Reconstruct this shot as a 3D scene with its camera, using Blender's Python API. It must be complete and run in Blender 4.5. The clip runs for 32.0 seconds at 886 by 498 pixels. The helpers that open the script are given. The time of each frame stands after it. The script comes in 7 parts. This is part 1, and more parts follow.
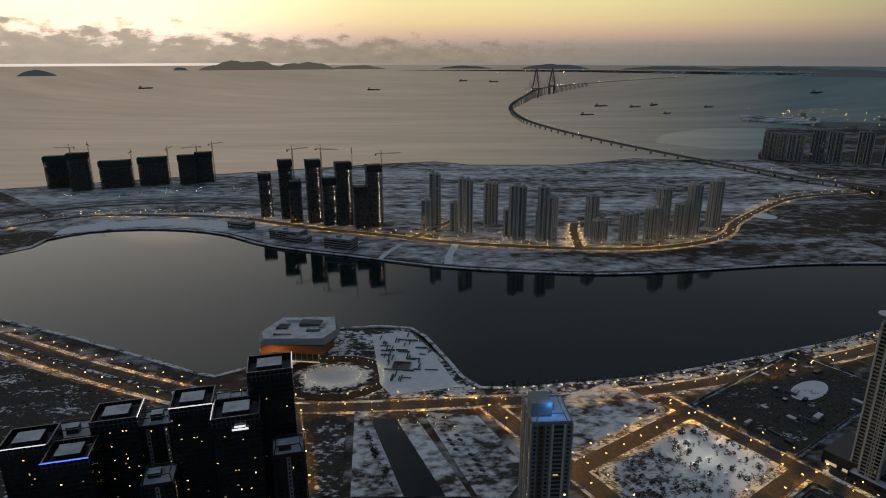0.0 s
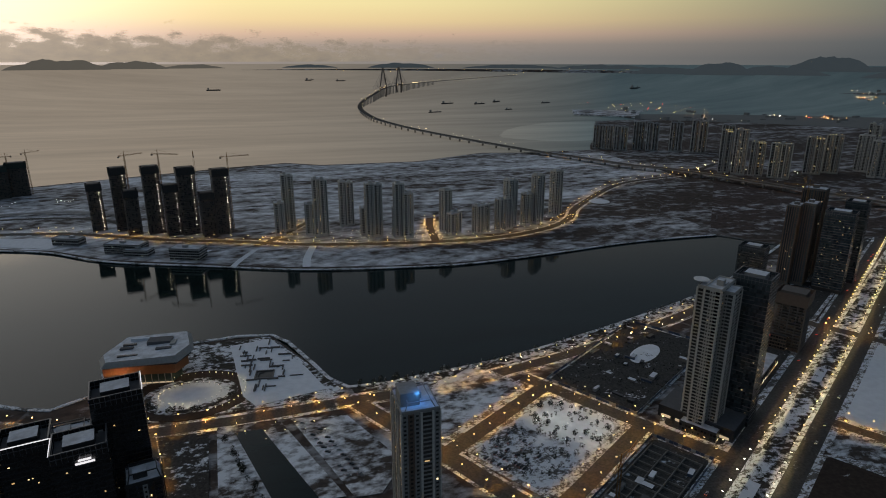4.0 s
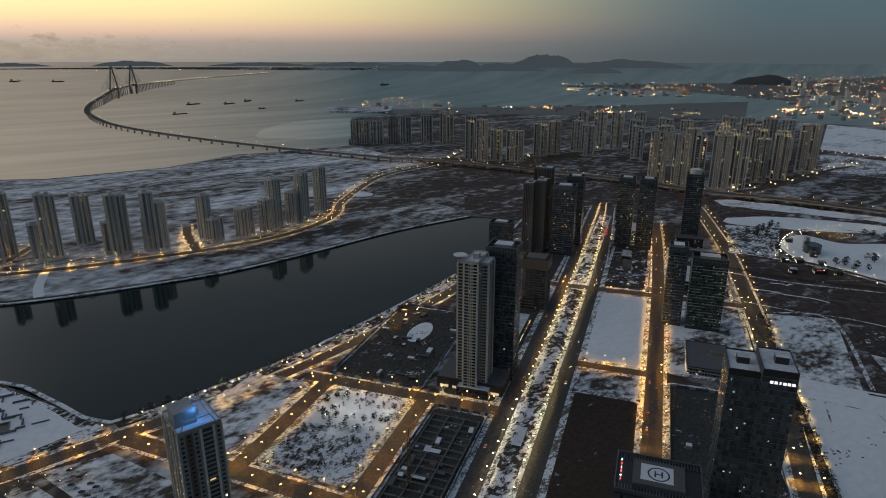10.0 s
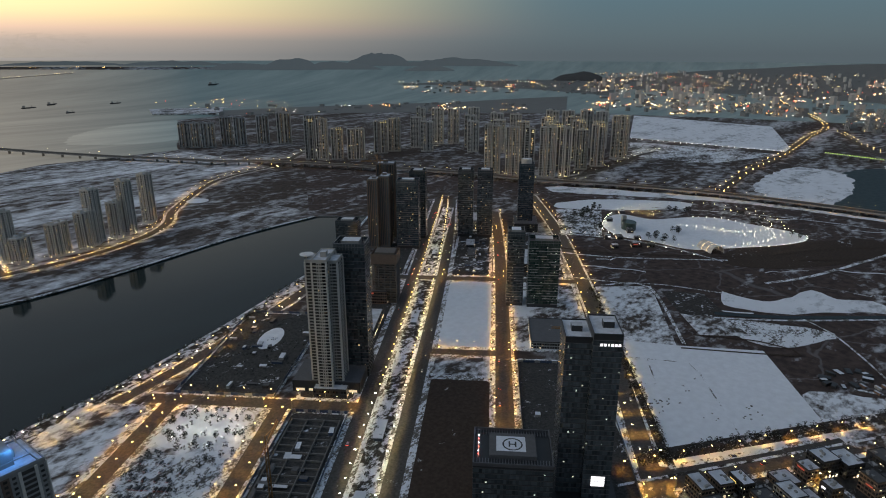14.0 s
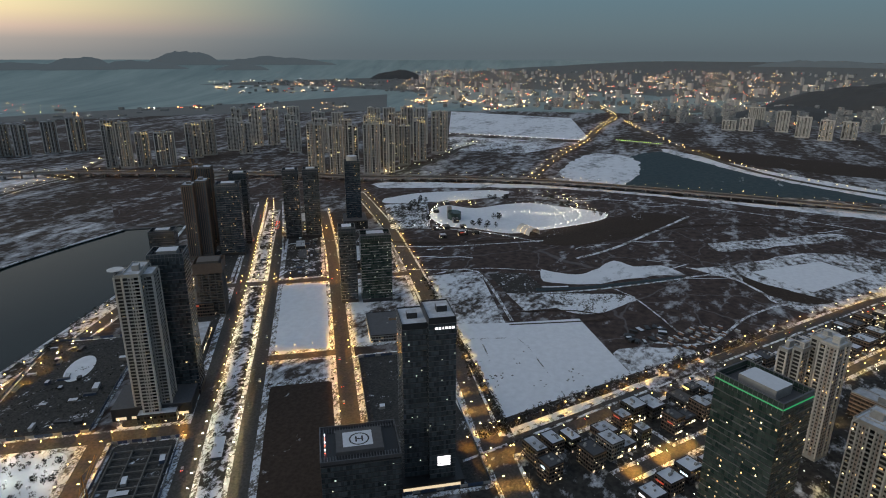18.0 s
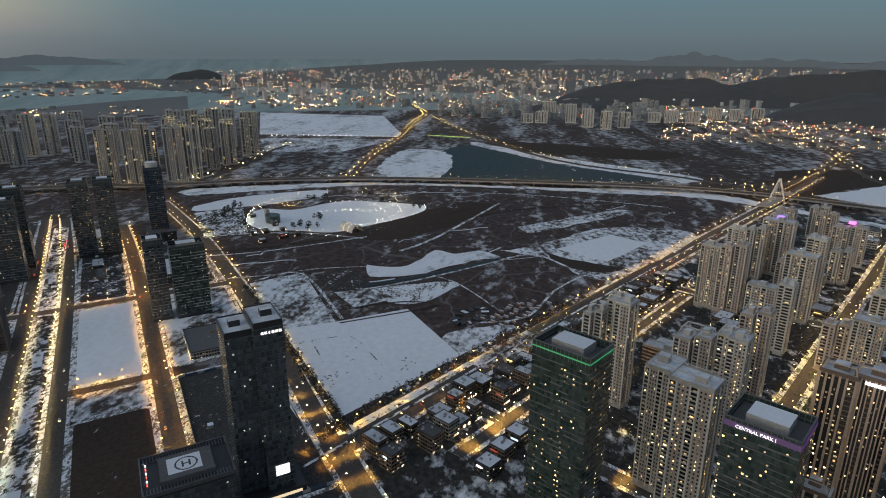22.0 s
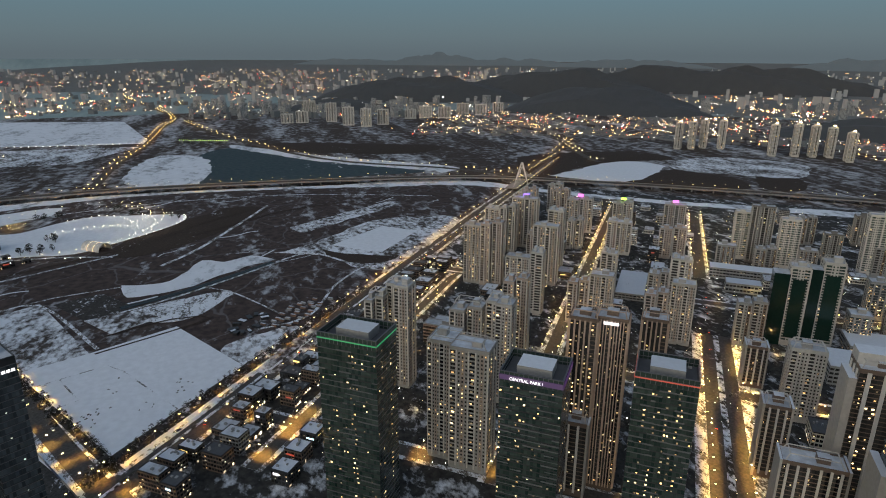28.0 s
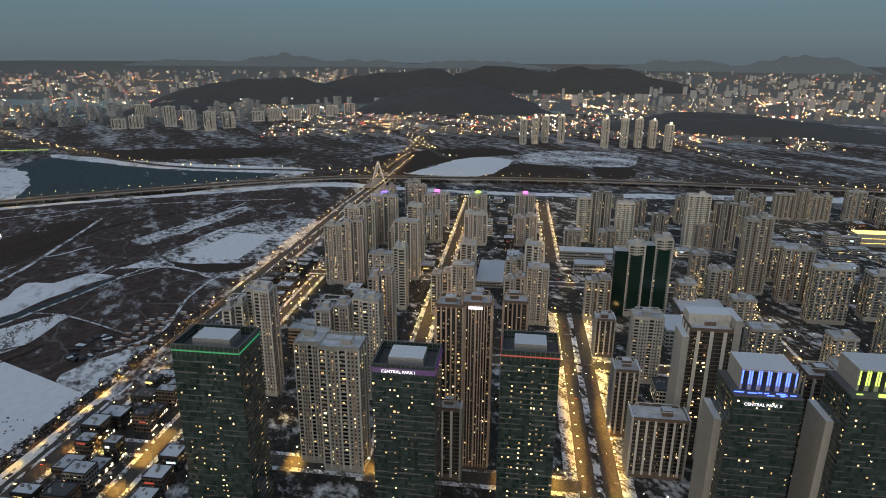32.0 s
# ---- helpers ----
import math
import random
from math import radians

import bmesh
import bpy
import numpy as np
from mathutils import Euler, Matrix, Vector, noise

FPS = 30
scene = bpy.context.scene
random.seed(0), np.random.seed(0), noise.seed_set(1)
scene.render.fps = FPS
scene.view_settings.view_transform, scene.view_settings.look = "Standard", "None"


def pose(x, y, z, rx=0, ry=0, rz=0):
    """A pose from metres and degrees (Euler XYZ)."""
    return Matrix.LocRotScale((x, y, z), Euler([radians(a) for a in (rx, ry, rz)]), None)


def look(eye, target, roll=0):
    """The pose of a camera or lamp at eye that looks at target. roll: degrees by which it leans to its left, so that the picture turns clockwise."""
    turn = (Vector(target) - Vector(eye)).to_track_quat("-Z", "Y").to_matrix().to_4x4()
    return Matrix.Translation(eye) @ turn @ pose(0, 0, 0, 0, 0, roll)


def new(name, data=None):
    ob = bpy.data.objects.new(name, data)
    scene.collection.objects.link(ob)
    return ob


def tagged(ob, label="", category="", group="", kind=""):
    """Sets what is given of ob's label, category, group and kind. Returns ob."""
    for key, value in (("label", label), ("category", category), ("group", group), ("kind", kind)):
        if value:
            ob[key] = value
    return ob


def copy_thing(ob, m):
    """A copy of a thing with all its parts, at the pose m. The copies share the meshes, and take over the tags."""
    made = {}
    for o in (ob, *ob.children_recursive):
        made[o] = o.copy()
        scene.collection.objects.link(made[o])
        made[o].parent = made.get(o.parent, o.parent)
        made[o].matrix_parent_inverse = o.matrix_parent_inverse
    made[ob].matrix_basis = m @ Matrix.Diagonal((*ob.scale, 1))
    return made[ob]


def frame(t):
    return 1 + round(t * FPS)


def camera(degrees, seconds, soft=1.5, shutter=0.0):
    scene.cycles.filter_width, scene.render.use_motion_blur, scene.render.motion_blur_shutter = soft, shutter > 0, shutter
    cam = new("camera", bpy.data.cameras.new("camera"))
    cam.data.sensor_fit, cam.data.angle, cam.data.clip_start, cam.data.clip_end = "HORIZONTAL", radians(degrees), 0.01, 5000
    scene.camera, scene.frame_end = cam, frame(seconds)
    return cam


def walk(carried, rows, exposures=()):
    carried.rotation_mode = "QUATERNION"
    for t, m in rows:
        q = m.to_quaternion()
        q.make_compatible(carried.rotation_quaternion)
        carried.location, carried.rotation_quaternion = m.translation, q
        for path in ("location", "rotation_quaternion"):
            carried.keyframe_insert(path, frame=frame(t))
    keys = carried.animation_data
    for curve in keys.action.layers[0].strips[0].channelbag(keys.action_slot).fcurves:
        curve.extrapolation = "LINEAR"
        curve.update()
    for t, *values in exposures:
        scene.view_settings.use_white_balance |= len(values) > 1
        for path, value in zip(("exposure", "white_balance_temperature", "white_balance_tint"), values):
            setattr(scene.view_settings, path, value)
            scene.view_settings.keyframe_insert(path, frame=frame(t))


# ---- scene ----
cam = camera(71.95, 32.0, 1.0)
# seconds, eye x y z, heading, pitch, roll in degrees: a drone that hovers and pans to its right
ROWS = [
    (0.0, 0.17, 0.39, 297.81, 0.000, -17.262, -0.076),
    (1.0, 0.36, -0.53, 297.53, -3.358, -17.283, -0.068),
    (2.0, 0.53, -1.47, 297.21, -6.718, -17.306, -0.061),
    (3.0, 0.66, -2.42, 296.85, -10.158, -17.331, -0.055),
    (6.0, 0.93, -5.29, 295.56, -21.183, -17.416, -0.037),
    (7.0, 0.98, -6.25, 295.06, -24.862, -17.446, -0.031),
    (8.0, 1.00, -7.19, 294.53, -28.532, -17.476, -0.026),
    (9.0, 1.01, -8.13, 293.95, -32.188, -17.507, -0.020),
    (10.0, 1.01, -9.05, 293.34, -35.909, -17.536, -0.014),
    (11.0, 0.99, -9.95, 292.70, -39.564, -17.565, -0.008),
    (12.0, 0.96, -10.82, 292.02, -43.229, -17.593, -0.001),
    (13.0, 0.92, -11.67, 291.30, -46.825, -17.620, 0.006),
    (14.0, 0.87, -12.49, 290.55, -50.620, -17.644, 0.014),
    (17.0, 0.70, -14.72, 288.08, -62.740, -17.704, 0.042),
    (18.0, 0.64, -15.37, 287.19, -66.904, -17.718, 0.053),
    (19.0, 0.58, -15.98, 286.26, -71.184, -17.729, 0.065),
    (20.0, 0.52, -16.53, 285.29, -75.403, -17.736, 0.079),
    (21.0, 0.47, -17.03, 284.29, -79.704, -17.738, 0.093),
    (22.0, 0.42, -17.46, 283.25, -83.974, -17.736, 0.109),
    (23.0, 0.38, -17.83, 282.17, -88.235, -17.729, 0.127),
    (24.0, 0.36, -18.13, 281.06, -91.986, -17.717, 0.146),
    (25.0, 0.34, -18.36, 279.92, -95.472, -17.699, 0.167),
    (28.0, 0.38, -18.57, 276.26, -105.762, -17.609, 0.240),
    (29.0, 0.43, -18.47, 274.98, -109.262, -17.565, 0.268),
    (30.0, 0.50, -18.28, 273.65, -112.711, -17.514, 0.298),
    (31.0, 0.60, -17.99, 272.29, -116.036, -17.455, 0.331),
    (32.0, 0.72, -17.60, 270.89, -119.350, -17.389, 0.366),
]


def flown(x, y, z, yaw, pitch, roll):
    a, b = radians(yaw), radians(pitch)
    way = Vector((-math.sin(a) * math.cos(b), math.cos(a) * math.cos(b), math.sin(b)))
    return look((x, y, z), Vector((x, y, z)) + way, roll)


EXPOSURES = [(0.0, -0.88), (7.0, -0.7), (13.0, -0.2), (20.0, 0.1), (32.0, 0.12)]
walk(cam, [(r[0], flown(*r[1:])) for r in ROWS], EXPOSURES)

# ---- light ----
GLOW = 24.0  # heading of the afterglow, degrees to the left of +y
world = bpy.data.worlds.new("dusk")
scene.world = world
world.use_nodes = True
wt = world.node_tree
wn, link = wt.nodes, wt.links.new
sky = wn.new("ShaderNodeTexSky")
sky.sky_type, sky.sun_disc = "NISHITA", False
sky.sun_elevation, sky.sun_rotation = radians(2.0), radians(-GLOW)
sky.altitude, sky.air_density, sky.dust_density, sky.ozone_density = 200, 1.0, 1.5, 4.0


def gradient(stops):
    n = wn.new("ShaderNodeValToRGB")
    r = n.color_ramp
    while len(r.elements) < len(stops):
        r.elements.new(0.5)
    for e, (at, c) in zip(r.elements, stops):
        e.position, e.color = at, (*c, 1)
    return n


# dusk air: a grey-blue dome with a broad warm afterglow low in the west, dulled by haze at the horizon
coord = wn.new("ShaderNodeTexCoord")
split = wn.new("ShaderNodeSeparateXYZ")
link(coord.outputs["Generated"], split.inputs[0])
west = wn.new("ShaderNodeVectorMath")
west.operation = "DOT_PRODUCT"
west.inputs[1].default_value = (-math.sin(radians(GLOW)), math.cos(radians(GLOW)), 0)
link(coord.outputs["Generated"], west.inputs[0])
near = wn.new("ShaderNodeMapRange")
near.interpolation_type = "SMOOTHERSTEP"
near.inputs[1].default_value, near.inputs[2].default_value = -0.02, 1.08
link(west.outputs["Value"], near.inputs[0])
dome = gradient([(0.0, (0.1, 0.132, 0.152)), (0.03, (0.105, 0.152, 0.177)), (0.09, (0.1, 0.172, 0.212)), (0.25, (0.07, 0.108, 0.14)), (0.5, (0.12, 0.165, 0.225)), (1.0, (0.135, 0.185, 0.255))])
glow = gradient([(0.0, (0.34, 0.27, 0.22)), (0.02, (0.52, 0.36, 0.26)), (0.035, (1.0, 0.6, 0.36)), (0.055, (1.4, 0.96, 0.38)), (0.08, (1.55, 1.2, 0.44)), (0.12, (1.3, 1.04, 0.46)), (0.18, (0.6, 0.5, 0.36)), (0.35, (0.16, 0.145, 0.125)), (1.0, (0.03, 0.04, 0.06))])
for n in (dome, glow):
    link(split.outputs[2], n.inputs[0])
warm = wn.new("ShaderNodeBackground")
link(glow.outputs[0], warm.inputs["Color"])
link(near.outputs[0], warm.inputs["Strength"])
cool = wn.new("ShaderNodeBackground")
link(dome.outputs[0], cool.inputs["Color"])
wn["Background"].inputs["Strength"].default_value = 0.05
calm = wn.new("ShaderNodeHueSaturation")
calm.inputs["Saturation"].default_value = 0.5
link(sky.outputs["Color"], calm.inputs["Color"])
link(calm.outputs["Color"], wn["Background"].inputs["Color"])
# the brightest part of the dusk, high over the place where the sun went down
high = wn.new("ShaderNodeVectorMath")
high.operation = "DOT_PRODUCT"
high.inputs[1].default_value = (-math.sin(radians(42)) * 0.93, math.cos(radians(42)) * 0.93, 0.36)
link(coord.outputs["Generated"], high.inputs[0])
lobe = wn.new("ShaderNodeMapRange")
lobe.interpolation_type = "SMOOTHERSTEP"
lobe.inputs[1].default_value, lobe.inputs[2].default_value, lobe.inputs[4].default_value = 0.72, 1.0, 0.9
link(high.outputs["Value"], lobe.inputs[0])
bright = wn.new("ShaderNodeBackground")
bright.inputs["Color"].default_value = (0.95, 0.9, 0.82, 1)
link(lobe.outputs[0], bright.inputs["Strength"])
sum_a, sum_b, sum_c = (wn.new("ShaderNodeAddShader") for _ in range(3))
link(wn["Background"].outputs[0], sum_a.inputs[0])
link(warm.outputs[0], sum_a.inputs[1])
link(sum_a.outputs[0], sum_b.inputs[0])
link(cool.outputs[0], sum_b.inputs[1])
link(sum_b.outputs[0], sum_c.inputs[0])
link(bright.outputs[0], sum_c.inputs[1])
link(sum_c.outputs[0], wn["World Output"].inputs["Surface"])
sun = new("sun", bpy.data.lights.new("sun", "SUN"))
sun.data.energy, sun.data.angle, sun.data.color = 0.05, radians(20), (1.0, 0.72, 0.45)
sun.matrix_world = look((0, 0, 0), (math.sin(radians(GLOW)), -math.cos(radians(GLOW)), -0.09))

# ---- the plan: two street grids and the shrinking of far distances ----
rng = random.Random(7)
FLAT, DEEP = 3300.0, 1450.0


def eye_height(x, y):
    turn = math.degrees(math.atan2(x, y)) % 360
    turn = turn if turn < 240 else 0
    return 299 - 28 * min(turn / 120, 1)


def far(x, y, z=0.0):
    """Places beyond FLAT metres are drawn nearer and smaller in proportion, since the view ends at five kilometres."""
    r = math.hypot(x, y)
    if r <= FLAT:
        return (x, y, z)
    u = (r - FLAT) / DEEP
    k = (FLAT + DEEP * u / (1 + u)) / r
    h = eye_height(x, y)
    return (x * k, y * k, h + (z - h) * k)


def sq(s, q):
    """Northern grid: s along the boulevard, q across it."""
    return (0.822 * s + 0.569 * q, 0.569 * s - 0.822 * q)


def sq2(s, q):
    """Southern grid: s along the avenue, q across it."""
    return (0.803 * s - 0.596 * q, -0.596 * s - 0.803 * q)


ROT1, ROT2 = radians(34.7), radians(-36.6)


# ---- materials ----
def nodes_of(name):
    m = bpy.data.materials.new(name)
    m.use_nodes = True
    t = m.node_tree
    return m, t, t.nodes["Principled BSDF"]


def add(t, kind, **values):
    n = t.nodes.new(kind)
    for k, v in values.items():
        n.inputs[k].default_value = v
    return n


def mix_of(t, fac, a, b):
    n = t.nodes.new("ShaderNodeMix")
    n.data_type = "RGBA"
    for sock, val in ((n.inputs[0], fac), (n.inputs[6], a), (n.inputs[7], b)):
        if isinstance(val, (tuple, float, int)):
            sock.default_value = (*val, 1) if isinstance(val, tuple) else val
        else:
            t.links.new(val, sock)
    return n.outputs[2]


def ramp(t, fac, lo, hi):
    n = t.nodes.new("ShaderNodeMapRange")
    n.inputs[1].default_value, n.inputs[2].default_value = lo, hi
    t.links.new(fac, n.inputs[0])
    return n.outputs[0]


def place_noise(t, scale, detail=4.0, turn=0.0, stretch=1.0, rough=0.55):
    geo = t.nodes.new("ShaderNodeNewGeometry")
    mp = t.nodes.new("ShaderNodeMapping")
    mp.inputs["Rotation"].default_value = (0, 0, -turn)
    mp.inputs["Scale"].default_value = (1 / stretch, 1, 1)
    n = add(t, "ShaderNodeTexNoise", Scale=scale, Detail=detail, Roughness=rough)
    t.links.new(geo.outputs["Position"], mp.inputs["Vector"])
    t.links.new(mp.outputs[0], n.inputs["Vector"])
    return n.outputs["Fac"]


def bumped(t, p, height, strength, distance):
    b = add(t, "ShaderNodeBump", Strength=strength, Distance=distance)
    t.links.new(height, b.inputs["Height"])
    t.links.new(b.outputs[0], p.inputs["Normal"])


SNOW = (0.91, 0.93, 0.97)


def tracks(t, scale, width, turn=0.0):
    """Thin wandering lines, as left by wheels and ditches."""
    geo = t.nodes.new("ShaderNodeNewGeometry")
    warp = add(t, "ShaderNodeTexNoise", Scale=scale * 1.5, Detail=3.0)
    off = t.nodes.new("ShaderNodeVectorMath")
    off.operation = "MULTIPLY_ADD"
    off.inputs[1].default_value = (0.5 / scale, 0.5 / scale, 0)
    v = add(t, "ShaderNodeTexVoronoi", Scale=scale)
    v.feature = "DISTANCE_TO_EDGE"
    t.links.new(geo.outputs["Position"], warp.inputs["Vector"])
    t.links.new(warp.outputs["Color"], off.inputs[0])
    t.links.new(geo.outputs["Position"], off.inputs[2])
    t.links.new(off.outputs[0], v.inputs["Vector"])
    return ramp(t, v.outputs["Distance"], width, width * 0.4)


def ground_mat(name, soil, soil2, cover, big=0.02, fine=0.25, turn=0.6, stretch=2.5, edge=0.05, line=0.0, line_scale=0.012, line_snow=True, fw=0.9):
    """Frozen soil with wind-blown snow: cover is the share under snow."""
    m, t, p = nodes_of(name)
    a, b = place_noise(t, big, 9, turn, stretch, 0.66), place_noise(t, fine, 8, turn + 0.5, 1.6, 0.65)
    s = t.nodes.new("ShaderNodeMath")
    s.operation = "MULTIPLY_ADD"
    s.inputs[1].default_value = fw
    t.links.new(b, s.inputs[0])
    t.links.new(a, s.inputs[2])
    mid = 0.5 + 0.5 * fw + (0.5 - cover) * 0.55 * (0.5 + 0.55 * fw)
    snow = ramp(t, s.outputs[0], mid - edge, mid + edge)
    earth = mix_of(t, ramp(t, place_noise(t, fine * 1.7, 8), 0.35, 0.65), soil, soil2)
    white = mix_of(t, ramp(t, place_noise(t, fine * 0.6, 7), 0.3, 0.75), SNOW, tuple(c * 0.88 for c in SNOW))
    c = mix_of(t, snow, earth, white)
    if line:
        f = t.nodes.new("ShaderNodeMath")
        f.operation = "MULTIPLY"
        f.inputs[1].default_value = line
        t.links.new(tracks(t, line_scale, 0.016), f.inputs[0])
        c = mix_of(t, f.outputs[0], c, SNOW if line_snow else soil2)
    t.links.new(c, p.inputs["Base Color"])
    p.inputs["Roughness"].default_value = 0.9
    p.inputs["Specular IOR Level"].default_value = 0.15
    bumped(t, p, s.outputs[0], 0.7, 0.8)
    return m


def plain_mat(name, color, rough=0.7, metal=0.0, vary=0.25, scale=0.4, color2=None):
    m, t, p = nodes_of(name)
    n1, n2 = place_noise(t, scale, 5), place_noise(t, scale * 12, 3)
    info = t.nodes.new("ShaderNodeObjectInfo")
    dark = tuple(c * (1 - vary) for c in color)
    c = mix_of(t, ramp(t, n1, 0.3, 0.7), color, color2 or dark)
    c = mix_of(t, 0.25, c, mix_of(t, n2, dark, tuple(min(1, v * 1.2) for v in color)))
    v = t.nodes.new("ShaderNodeMapRange")
    v.inputs[3].default_value, v.inputs[4].default_value = 0.85, 1.15
    t.links.new(info.outputs["Random"], v.inputs[0])
    h = t.nodes.new("ShaderNodeHueSaturation")
    t.links.new(v.outputs[0], h.inputs["Value"])
    t.links.new(c, h.inputs["Color"])
    t.links.new(h.outputs[0], p.inputs["Base Color"])
    p.inputs["Roughness"].default_value, p.inputs["Metallic"].default_value = rough, metal
    bumped(t, p, n2, 0.15, 0.05)
    return m


def glass_mat(name, color, color2, rough=0.12):
    """Dark window glass whose panes differ a little."""
    m, t, p = nodes_of(name)
    geo = t.nodes.new("ShaderNodeNewGeometry")
    t.links.new(mix_of(t, geo.outputs["Random Per Island"], color, color2), p.inputs["Base Color"])
    p.inputs["Roughness"].default_value = rough
    p.inputs["Specular IOR Level"].default_value = 0.6
    return m


def glow_mat(name, color, strength, color2=None, spread=0.0, lights=False):
    m, t, p = nodes_of(name)
    p.inputs["Base Color"].default_value = (0.1, 0.1, 0.1, 1)
    if color2:
        geo = t.nodes.new("ShaderNodeNewGeometry")
        c = mix_of(t, geo.outputs["Random Per Island"], color, color2)
        t.links.new(c, p.inputs["Emission Color"])
        mr = t.nodes.new("ShaderNodeMapRange")
        mr.inputs[3].default_value, mr.inputs[4].default_value = strength * (1 - spread), strength * (1 + spread)
        wn_ = t.nodes.new("ShaderNodeTexWhiteNoise")
        wn_.noise_dimensions = "1D"
        t.links.new(geo.outputs["Random Per Island"], wn_.inputs["W"])
        pw = t.nodes.new("ShaderNodeMath")
        pw.operation = "POWER"
        pw.inputs[1].default_value = 1.0 if spread < 0.85 else 2.2
        t.links.new(wn_.outputs["Value"], pw.inputs[0])
        t.links.new(pw.outputs[0], mr.inputs[0])
        t.links.new(mr.outputs[0], p.inputs["Emission Strength"])
    else:
        p.inputs["Emission Color"].default_value = (*color, 1)
        p.inputs["Emission Strength"].default_value = strength
    if not lights:
        m.cycles.emission_sampling = "NONE"
    return m


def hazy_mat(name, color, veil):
    """Distance in the evening haze: its own dull colour, with the air's faint light painted on as emission."""
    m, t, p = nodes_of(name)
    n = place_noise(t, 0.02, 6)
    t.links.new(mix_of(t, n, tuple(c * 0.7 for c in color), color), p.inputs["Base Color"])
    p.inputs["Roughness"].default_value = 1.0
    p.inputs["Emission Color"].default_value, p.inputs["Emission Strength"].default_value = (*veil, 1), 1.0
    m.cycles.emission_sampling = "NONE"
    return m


def water_mat(name, color, rough, big, strength, turn=0.3, stretch=3.0):
    m, t, p = nodes_of(name)
    streak = place_noise(t, big * 0.12, 8, turn, stretch * 1.6, 0.62)
    t.links.new(mix_of(t, ramp(t, streak, 0.36, 0.66), tuple(c * 0.72 for c in color), tuple(c * 1.3 for c in color)), p.inputs["Base Color"])
    p.inputs["IOR"].default_value = 1.33
    n = place_noise(t, big, 4, turn, stretch)
    r = t.nodes.new("ShaderNodeMapRange")
    r.inputs[1].default_value, r.inputs[2].default_value = 0.35, 0.65
    r.inputs[3].default_value, r.inputs[4].default_value = rough * 0.7, rough * 1.3
    t.links.new(place_noise(t, big * 0.02, 4, turn, stretch), r.inputs[0])
    t.links.new(r.outputs[0], p.inputs["Roughness"])
    b = add(t, "ShaderNodeBump", Strength=strength, Distance=1.0)
    level = add(t, "ShaderNodeCombineXYZ", Z=1.0)
    t.links.new(level.outputs[0], b.inputs["Normal"])
    t.links.new(n, b.inputs["Height"])
    t.links.new(b.outputs[0], p.inputs["Normal"])
    return m


def far_sea_mat(name, gain=0.9):
    """The bay out to the horizon: grey water, its streaks, and reflected dusk light painted as emission by heading."""
    m, t, p = nodes_of(name)
    streak = ramp(t, place_noise(t, 0.006, 9, 0.25, 7.0, 0.66), 0.34, 0.68)
    t.links.new(mix_of(t, streak, (0.1, 0.1, 0.1), (0.2, 0.19, 0.17)), p.inputs["Base Color"])
    p.inputs["Roughness"].default_value, p.inputs["Specular IOR Level"].default_value = 0.9, 0.1
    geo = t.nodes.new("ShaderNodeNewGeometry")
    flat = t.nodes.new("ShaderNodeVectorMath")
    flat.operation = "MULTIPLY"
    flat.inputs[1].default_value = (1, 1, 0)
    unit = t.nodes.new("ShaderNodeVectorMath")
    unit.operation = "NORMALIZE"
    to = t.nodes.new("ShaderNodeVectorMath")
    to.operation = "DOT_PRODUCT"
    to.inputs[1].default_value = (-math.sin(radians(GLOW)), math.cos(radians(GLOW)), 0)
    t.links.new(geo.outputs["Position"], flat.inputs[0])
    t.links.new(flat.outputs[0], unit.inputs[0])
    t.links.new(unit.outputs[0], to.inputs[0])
    # painted sky reflection: emission turns warm and bright towards the afterglow
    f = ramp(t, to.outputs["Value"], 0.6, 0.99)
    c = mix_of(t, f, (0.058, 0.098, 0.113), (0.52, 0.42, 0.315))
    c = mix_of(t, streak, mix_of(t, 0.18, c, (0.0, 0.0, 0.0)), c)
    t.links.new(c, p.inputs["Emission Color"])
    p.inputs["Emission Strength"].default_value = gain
    m.cycles.emission_sampling = "NONE"
    return m


